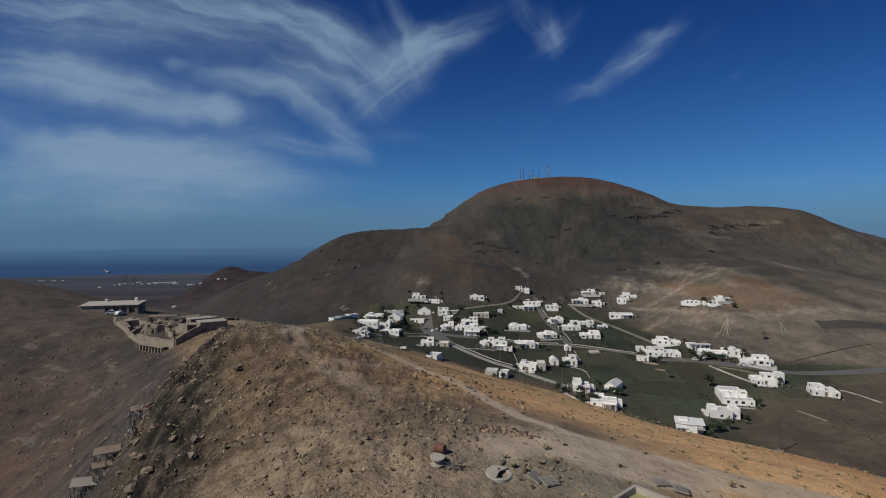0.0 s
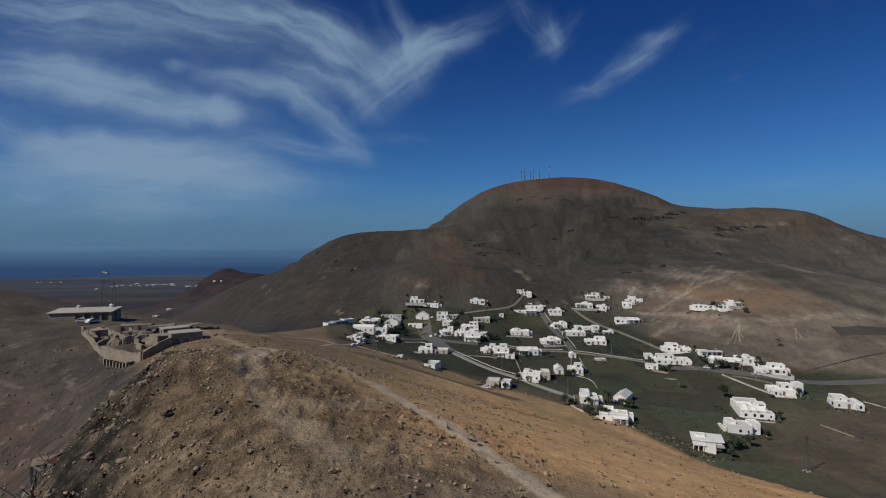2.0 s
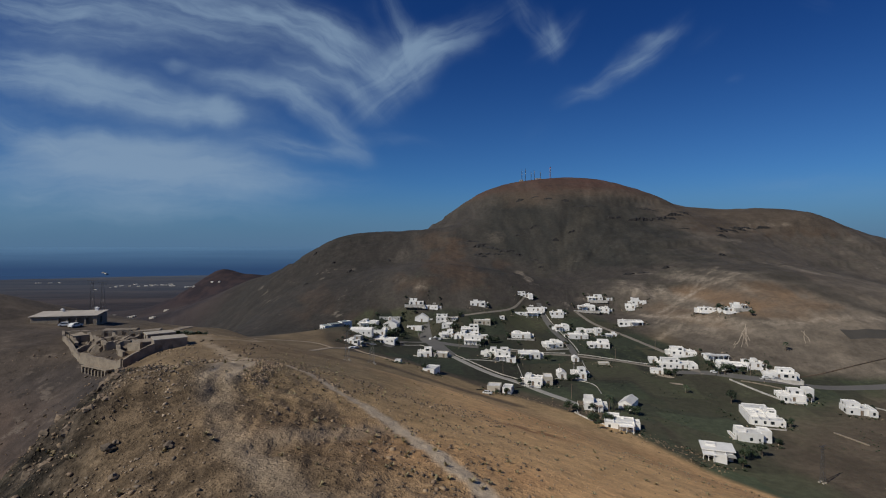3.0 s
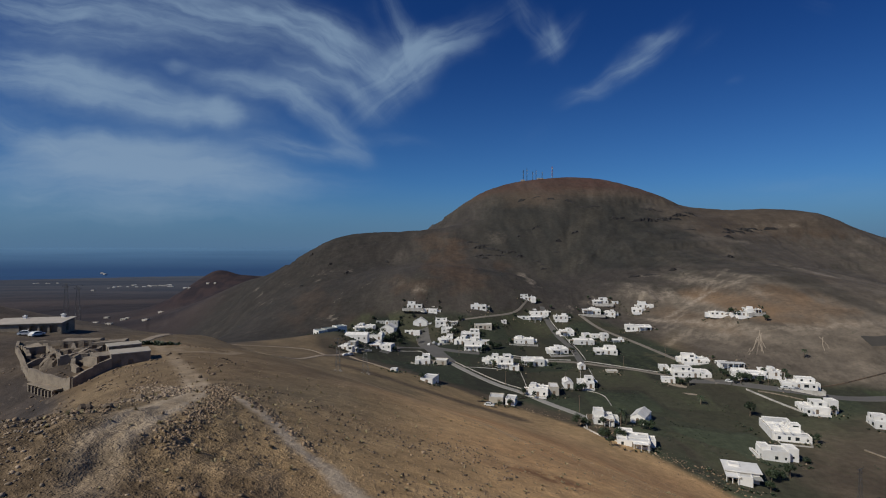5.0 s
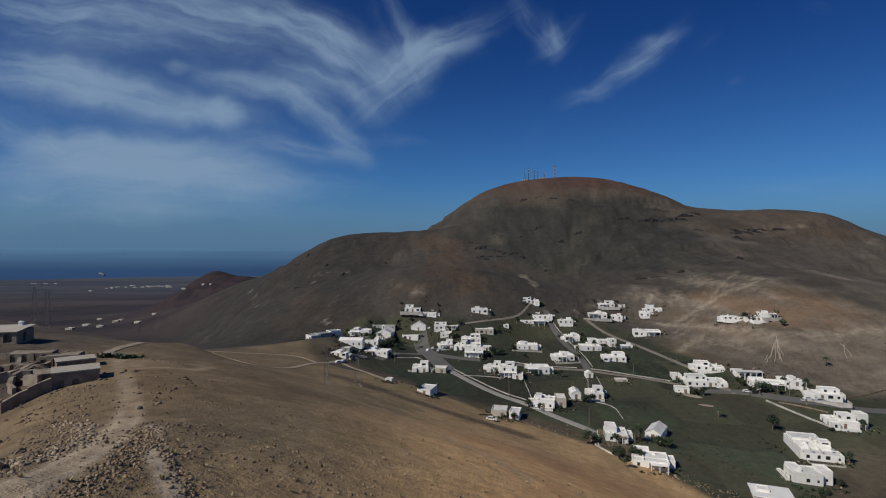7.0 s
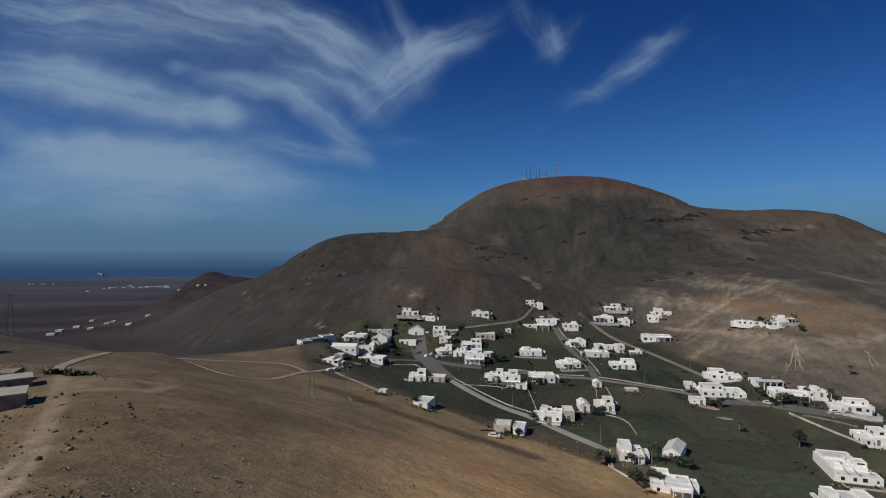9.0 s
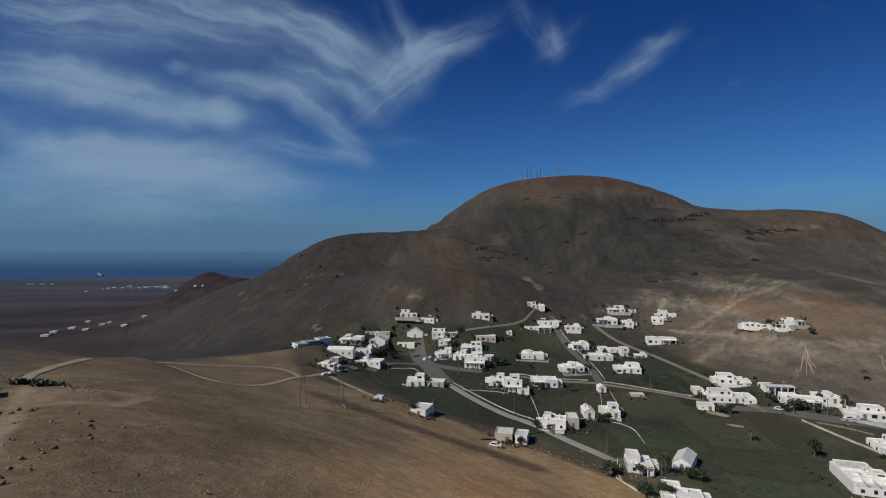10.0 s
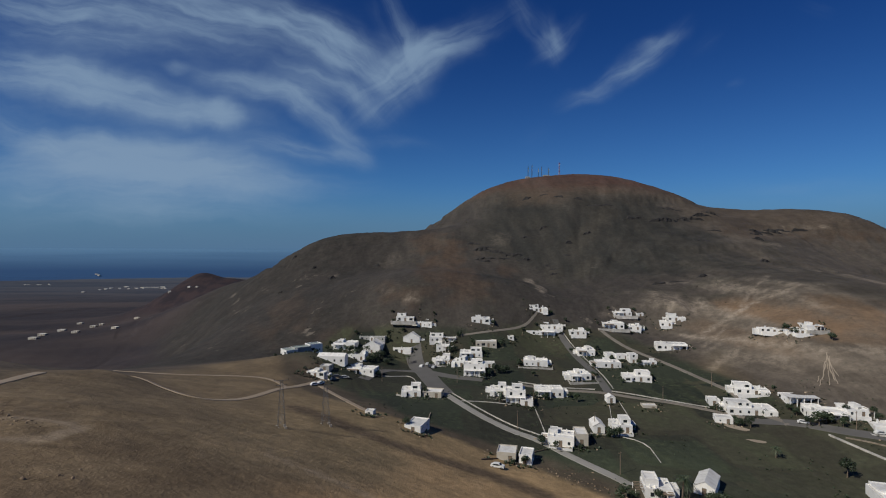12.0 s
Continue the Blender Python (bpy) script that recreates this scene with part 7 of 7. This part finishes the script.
# boulders that stand out on the bank, one by one
def boulder(x, y, s, seed):
    rng = random.Random(seed)
    bm = bmesh.new()
    bmesh.ops.create_icosphere(bm, subdivisions=2, radius=1.0)
    ax = Vector((rng.uniform(0.8, 1.3), rng.uniform(0.7, 1.1), rng.uniform(0.55, 0.8)))
    for v in bm.verts:
        k = 1 + 0.55 * noise.noise(v.co * 1.6 + Vector((seed * 3.1, 0, 0))) + 0.3 * noise.noise(v.co * 3.3 + Vector((0, seed * 1.7, 0)))
        v.co = Vector((v.co.x * ax.x, v.co.y * ax.y, v.co.z * ax.z)) * k * s
    me = bpy.data.meshes.new("boulder")
    bm.to_mesh(me)
    bm.free()
    me.materials.append(BANKROCK)
    ob = new("boulder", me)
    ob.matrix_world = pose(x, y, high_at(x, y) + 0.15 * s, 0, 0, seed * 41)
    return tagged(ob, "rough brown boulder lying on the stony bank", "boulder", "boulders on the bank")


rng = random.Random(77)
for k in range(190):
    y = rng.uniform(40, 112)
    boulder(np.interp(y, CREST_Y, CREST_X) - rng.gauss(2.5, 3.6), y, rng.uniform(0.22, 0.62), k)
for k in range(24):
    boulder(rng.gauss(-5, 5), rng.gauss(47, 3), rng.uniform(0.14, 0.34), 200 + k)


# ledges of dark rock on the mountain, their shadow in the colour as well
DARKROCK = material("dark_basalt_with_shade", (0.026, 0.023, 0.021), (0.014, 0.012, 0.011), patch=0.2, grain=1.0, bump=0.6, depth=0.5)


def ledge(x, y, length, seed):
    """One broken step of rock that follows the slope: a foot, an uneven face and a ragged top."""
    rng = random.Random(seed)
    bm = bmesh.new()
    tall = 1.0
    n = max(5, int(length / 1.9))
    bow, prev = rng.uniform(-0.25, 0.25), None
    for k in range(n + 1):
        f = k / n
        u = (f - 0.5) * length * 1.2
        fade = min(1.0, 3.0 * f, 3.0 * (1 - f)) ** 0.7
        v = bow * u + rng.uniform(-0.9, 0.9)
        tall = min(1.7, max(0.25, tall + rng.gauss(0, 0.45)))
        high = fade * tall * (1.2 + 0.05 * length)
        deep = 0.8 + fade * rng.uniform(1.6, 2.6)
        now = []
        for off, up in ((-0.9, -0.8), (-0.5 * rng.random(), high * rng.uniform(0.25, 0.6)), (rng.uniform(-0.2, 0.3), high), (deep * 0.5, high * rng.uniform(0.7, 1.1)), (deep, -0.5)):
            px_, py_ = u + rng.uniform(-0.7, 0.7), v + off
            now.append(bm.verts.new((px_, py_, high_at(x + px_, y + py_) - high_at(x, y) + up)))
        if prev:
            for i in range(4):
                bm.faces.new((prev[i], now[i], now[i + 1], prev[i + 1]))
        else:
            bm.faces.new(now)
        prev = now
    bm.faces.new(prev[::-1])
    me = bpy.data.meshes.new("rock_ledge")
    bm.to_mesh(me)
    bm.free()
    me.materials.append(DARKROCK)
    ob = new("rock_ledge", me)
    ob.matrix_world = pose(x, y, high_at(x, y))
    return tagged(ob, "dark jagged basalt ledge on the mountain side", "rock", "rock ledges")


for k, (x, y, l) in enumerate(((33.7, 631, 12), (45, 622, 12), (37, 594, 10), (56, 610, 14), (79, 595, 12), (96, 583, 7), (104, 742, 9), (122, 735, 10), (139, 724, 9), (160, 716, 9), (-150, 640, 5), (-120, 600, 5), (-95, 560, 6), (-140, 560, 5), (-60, 600, 5), (39.7, 614.8, 14), (52, 611, 16), (68.8, 604.3, 16), (60, 598, 10), (40.8, 588.8, 12), (47, 596, 10), (101.3, 575.6, 6), (100, 566, 6), (108.5, 657, 9), (87.6, 638.7, 9), (127, 623, 7), (176, 702, 18), (190, 703, 14), (206, 675, 10), (215, 676, 8),
                               (233, 670, 16), (247, 674, 20), (262, 681, 24), (279, 687, 24), (298, 703, 22), (316, 718, 18), (258, 709, 14), (270, 712, 16), (287, 653, 12), (230, 635, 14), (253, 612, 14), (346, 679, 14), (362, 693, 18), (382, 708, 18), (404, 722, 20), (428, 729, 20),
                               (319.5, 631, 10), (277, 550, 8), (169, 507, 10), (184, 509, 10), (204, 510, 8), (330, 655, 10), (150, 640, 8), (120, 600, 6))):
    ledge(x, y, l, 300 + k)


# ---------- odds and ends on the ridge top ----------
def well():
    root = thing("well", pose(2.4, 39.6, high_at(2.4, 39.6), 4, 3, 0), "round concrete well cap with a dark open side", "well")
    bm = bmesh.new()
    n = 28
    rings = [[bm.verts.new((r * math.cos(k * 6.28319 / n), r * math.sin(k * 6.28319 / n), z)) for k in range(n)] for r, z in ((0.98, -0.5), (0.98, 0.2), (0.93, 0.25), (0.74, 0.25), (0.72, 0.18), (0.72, -0.9))]
    for p, q in zip(rings, rings[1:]):
        for k in range(n):
            bm.faces.new((p[k], p[(k + 1) % n], q[(k + 1) % n], q[k]))
    part("ring", bm, CONCRETE, root)
    # black disc: the dark of the pit put into its colour
    bm = bmesh.new()
    bar(bm, (0, 0, -0.9), (0, 0, -0.85), 0.7, 24)
    part("pit_floor", bm, TYRE, root)
    bm = bmesh.new()
    for k in range(n):
        a0, a1 = 0.7 + k * 3.7 / n, 0.7 + (k + 1) * 3.7 / n
        for z, flip in ((0.28, False), (0.36, True)):
            pts = [(0, 0, z), (0.92 * math.cos(a0), 0.92 * math.sin(a0), z), (0.92 * math.cos(a1), 0.92 * math.sin(a1), z)]
            quad(bm, *(pts if flip else pts[::-1]))
        quad(bm, (0.92 * math.cos(a0), 0.92 * math.sin(a0), 0.28), (0.92 * math.cos(a1), 0.92 * math.sin(a1), 0.28), (0.92 * math.cos(a1), 0.92 * math.sin(a1), 0.36), (0.92 * math.cos(a0), 0.92 * math.sin(a0), 0.36))
    part("lid", bm, CONCRETE, root, "split pale concrete lid")
    bm = bmesh.new()
    bar(bm, (0.0, 0.3, 0.36), (0.0, 0.3, 0.44), 0.09, 8)
    part("lid_ring", bm, RUST, root)


well()


def drum(x, y, z, tilt, mat, label):
    root = thing("cable_drum", pose(x, y, high_at(x, y) + z, tilt, 0, 20), label, "drum")
    for h0, h1, r, nm in ((0.0, 0.1, 0.55, "flange"), (0.1, 0.5, 0.3, "core"), (0.5, 0.6, 0.55, "flange")):
        bm = bmesh.new()
        bar(bm, (0, 0, h0), (0, 0, h1), r, 20)
        part(nm, bm, mat, root)


drum(-2.1, 40.8, 0.0, 8, CONCRETE, "pale round cable drum lying beside dead branches")
root = thing("iron_boiler", pose(-1.9, 42.2, high_at(-1.9, 42.2) + 0.3, 88, 0, 60), "rusty iron barrel lying on the stony ground", "barrel")
bm = bmesh.new()
bar(bm, (0, 0, -0.45), (0, 0, 0.45), 0.33, 18)
part("shell", bm, RUST, root)
for z in (-0.2, 0.2):
    bm = bmesh.new()
    bar(bm, (0, 0, z - 0.03), (0, 0, z + 0.03), 0.35, 18)
    part("hoop", bm, RUST, root)


def branches():
    rng = random.Random(5)
    root = thing("dead_branches", pose(-0.8, 40.6, high_at(-0.8, 40.6)), "heap of bare dead branches on dry ground", "branches")
    for k in range(34):
        bm = bmesh.new()
        a, e = rng.random() * 6.28, rng.uniform(0.05, 0.6)
        p = Vector((rng.uniform(-0.7, 0.7), rng.uniform(-0.5, 0.5), 0.1))
        for i in range(3):
            q = p + Vector((math.cos(a) * math.cos(e), math.sin(a) * math.cos(e), math.sin(e))) * rng.uniform(0.3, 0.55)
            bar(bm, p, q, 0.035 - 0.009 * i, 5, 0.027 - 0.009 * i)
            p, a, e = q, a + rng.uniform(-0.7, 0.7), e + rng.uniform(-0.3, 0.3)
        part("branch", bm, GREYWOOD if k % 3 else WOOD, root)


branches()


def pallet(x, y, turn, tilt):
    root = thing("pallet", pose(x, y, high_at(x, y) + 0.12, tilt, 5, turn), "weathered timber pallet lying on bare ground", "pallet", "pallets")
    for k in range(6):
        bm = bmesh.new()
        box(bm, -0.6, 0.6, -0.42 + k * 0.17, -0.31 + k * 0.17, 0.10, 0.125)
        part("board", bm, GREYWOOD, root)
    for k in (-1, 0, 1):
        bm = bmesh.new()
        box(bm, k * 0.52 - 0.05, k * 0.52 + 0.05, -0.43, 0.65, 0.0, 0.10)
        part("bearer", bm, GREYWOOD, root)


pallet(5.9, 38.4, 25, 12)
pallet(5.0, 38.9, 60, 25)
pallet(14.6, 40.6, 10, 3)
pallet(15.9, 39.9, 70, 8)


def cistern():
    """A low walled tank cut into the ground beside the track."""
    z = high_at(11.6, 36.4)
    root = thing("cistern", pose(11.3, 35.4, z, 0, 0, 42), "low walled cistern with yellow-green floor", "cistern")
    for x0, x1, y0, y1 in ((-2.6, 2.6, -2.0, -1.75), (-2.6, 2.6, 1.75, 2.0), (-2.6, -2.35, -1.75, 1.75), (2.35, 2.6, -1.75, 1.75)):
        bm = bmesh.new()
        box(bm, x0, x1, y0, y1, -0.8, 0.55)
        part("wall", bm, CONCRETE, root)
    bm = bmesh.new()
    box(bm, -2.35, 2.35, -1.75, 1.75, -0.5, 0.12)
    part("floor", bm, YELLOW, root)


cistern()


def plank(root, a, b, w, t, mat, name="plank"):
    bm = bmesh.new()
    a, b = Vector(a), Vector(b)
    box(bm, -w / 2, w / 2, -t / 2, t / 2, 0, (b - a).length)
    bm.transform(Matrix.Translation(a) @ (b - a).to_track_quat("Z", "Y").to_matrix().to_4x4())
    part(name, bm, mat, root)


def shack(x, y, turn, w, d, h, seed, label):
    """A makeshift shelter of posts, boards and a sloping sheet."""
    rng = random.Random(seed)
    z = high_at(x, y)
    root = thing("shack", pose(x, y, z, 0, 0, turn), label, "shack", "makeshift shacks")
    for px_ in (-w / 2, 0, w / 2):
        for py_ in (0, d):
            plank(root, (px_, py_, -1.8), (px_ + rng.uniform(-0.15, 0.15), py_, h + (0.3 if py_ else 0)), 0.12, 0.12, GREYWOOD, "post")
    bm = bmesh.new()
    v = box(bm, -w / 2 - 0.1, w / 2 + 0.1, -0.2, d + 0.1, h, h + 0.08)
    for q in v:
        q.co.z += 0.09 * q.co.y + rng.uniform(-0.16, 0.12)
    part("roof_sheet", bm, WOOD if seed % 2 else GREYWOOD, root)
    for k in range(int(w / 0.35)):
        if rng.random() < 0.95:
            x0 = -w / 2 + k * 0.35
            plank(root, (x0, 0, -1.9), (x0 + rng.uniform(-0.2, 0.2), rng.uniform(-0.15, 0.1), h * rng.uniform(0.5, 1.0)), 0.2, 0.03, GREYWOOD if rng.random() < 0.6 else WOOD)
    for k in range(16):
        plank(root, (rng.uniform(-w / 2 - 0.3, w / 2 + 0.3), -0.3, -0.6), (rng.uniform(-w / 2, w / 2), rng.uniform(-1.0, 0.0), rng.uniform(0.2, h)), 0.1, 0.05, GREYWOOD)
    for k in range(int(d / 0.4)):
        plank(root, (w / 2, k * 0.4, -1.8), (w / 2, k * 0.4 + rng.uniform(-0.1, 0.1), h * rng.uniform(0.6, 1.0)), 0.22, 0.03, WOOD)


shack(-39.3, 66.8, 35, 1.9, 1.6, 1.5, 31, "makeshift board shack with pale sheet roof on the slope")
shack(-40.9, 62.6, 28, 2.6, 2.0, 1.3, 33, "makeshift grey timber shack with flat roof on the slope")
shack(-41.5, 59.4, 25, 2.4, 1.9, 1.2, 34, "collapsing grey timber shack propped on the slope")
shack(-40.2, 60.9, 40, 1.8, 1.6, 1.0, 37, "low grey board shelter wedged between shacks")


def scrap_heap(x, y, seed):
    """Broken boards and rods thrown together."""
    rng = random.Random(seed)
    root = thing("scrap_heap", pose(x, y, high_at(x, y), 0, 0, 30), "tangled heap of grey boards and posts", "timber", "scrap heaps")
    for k in range(26):
        p = Vector((rng.uniform(-1.4, 1.4), rng.uniform(-1.0, 1.0), rng.uniform(-0.8, 0.3)))
        plank(root, p, p + Vector((rng.uniform(-1.2, 1.2), rng.uniform(-0.8, 0.8), rng.uniform(0.1, 1.2))), rng.uniform(0.06, 0.22), rng.uniform(0.03, 0.07), GREYWOOD if rng.random() < 0.65 else WOOD)
    for k in range(3):
        bm = bmesh.new()
        v = box(bm, -0.5, 0.5, -0.35, 0.35, 0, 0.05)
        bm.transform(Matrix.Translation((rng.uniform(-1.2, 1.2), rng.uniform(-0.8, 0.8), rng.uniform(0.2, 0.8))) @ Euler((rng.uniform(-0.6, 0.6), rng.uniform(-0.6, 0.6), rng.random() * 3)).to_matrix().to_4x4())
        part("sheet", bm, CONCRETE if k else RUST, root)


for k, (x, y) in enumerate(((-38.6, 64.2), (-39.8, 60.5), (-40.4, 57.0), (-41.6, 64.8), (-37.6, 66.2))):
    scrap_heap(x, y, 40 + k)


# ---------- far off ----------
def far_house(x, y, w, h, d):
    root = thing("far_house", pose(x, y, high_at(x, y), 0, 0, (x * 7 + y * 3) % 40 - 20), "small white flat-roofed house far across the plain", "house", "houses on the plain")
    bm = bmesh.new()
    facade(bm, (-w / 2, 0, 0), (1, 0, 0), w, -3, h, [(w * (k + 0.3) / 3, w * (k + 0.6) / 3, 1.0, h * 0.7) for k in range(3)], 0.4)
    facade(bm, (w / 2, 0, 0), (0, 1, 0), d, -3, h, [])
    facade(bm, (w / 2, d, 0), (-1, 0, 0), w, -3, h, [])
    facade(bm, (-w / 2, d, 0), (0, -1, 0), d, -3, h, [])
    # beige on white houses: haze dims them through the wall colour
    part("wall", bm, BEIGE, root)
    bm = bmesh.new()
    box(bm, -w / 2, w / 2, 0, d, h, h + 0.5)
    part("roof", bm, ROOF, root)


rng = random.Random(15)
for x, y in ((-1574, 2385), (-1620, 2583), (-1655, 2686), (-1636, 2690), (-1600, 2660), (-1657, 2846), (-1640, 2840), (-1517, 2685), (-1500, 2690), (-1548, 2792), (-1516, 2792), (-1472, 2791), (-1477, 2846), (-1440, 2780), (-1393, 2736), (-1350, 2700), (-1261, 2575), (-1230, 2600), (-2292, 3013), (-2240, 3020), (-2190, 3030)):
    for _ in range(2):
        far_house(x + rng.uniform(-30, 30), y + rng.uniform(-20, 20), rng.uniform(7, 15), rng.uniform(2.4, 3.4), 7)
for x, y in ((-2613, 4080), (-2560, 4085), (-2590, 4070)):
    far_house(x, y, 20, 5, 14)
for x, y in ((-431, 935), (-396, 926), (-382, 922)):
    far_house(x, y, rng.uniform(3, 5), 1.8, 4)
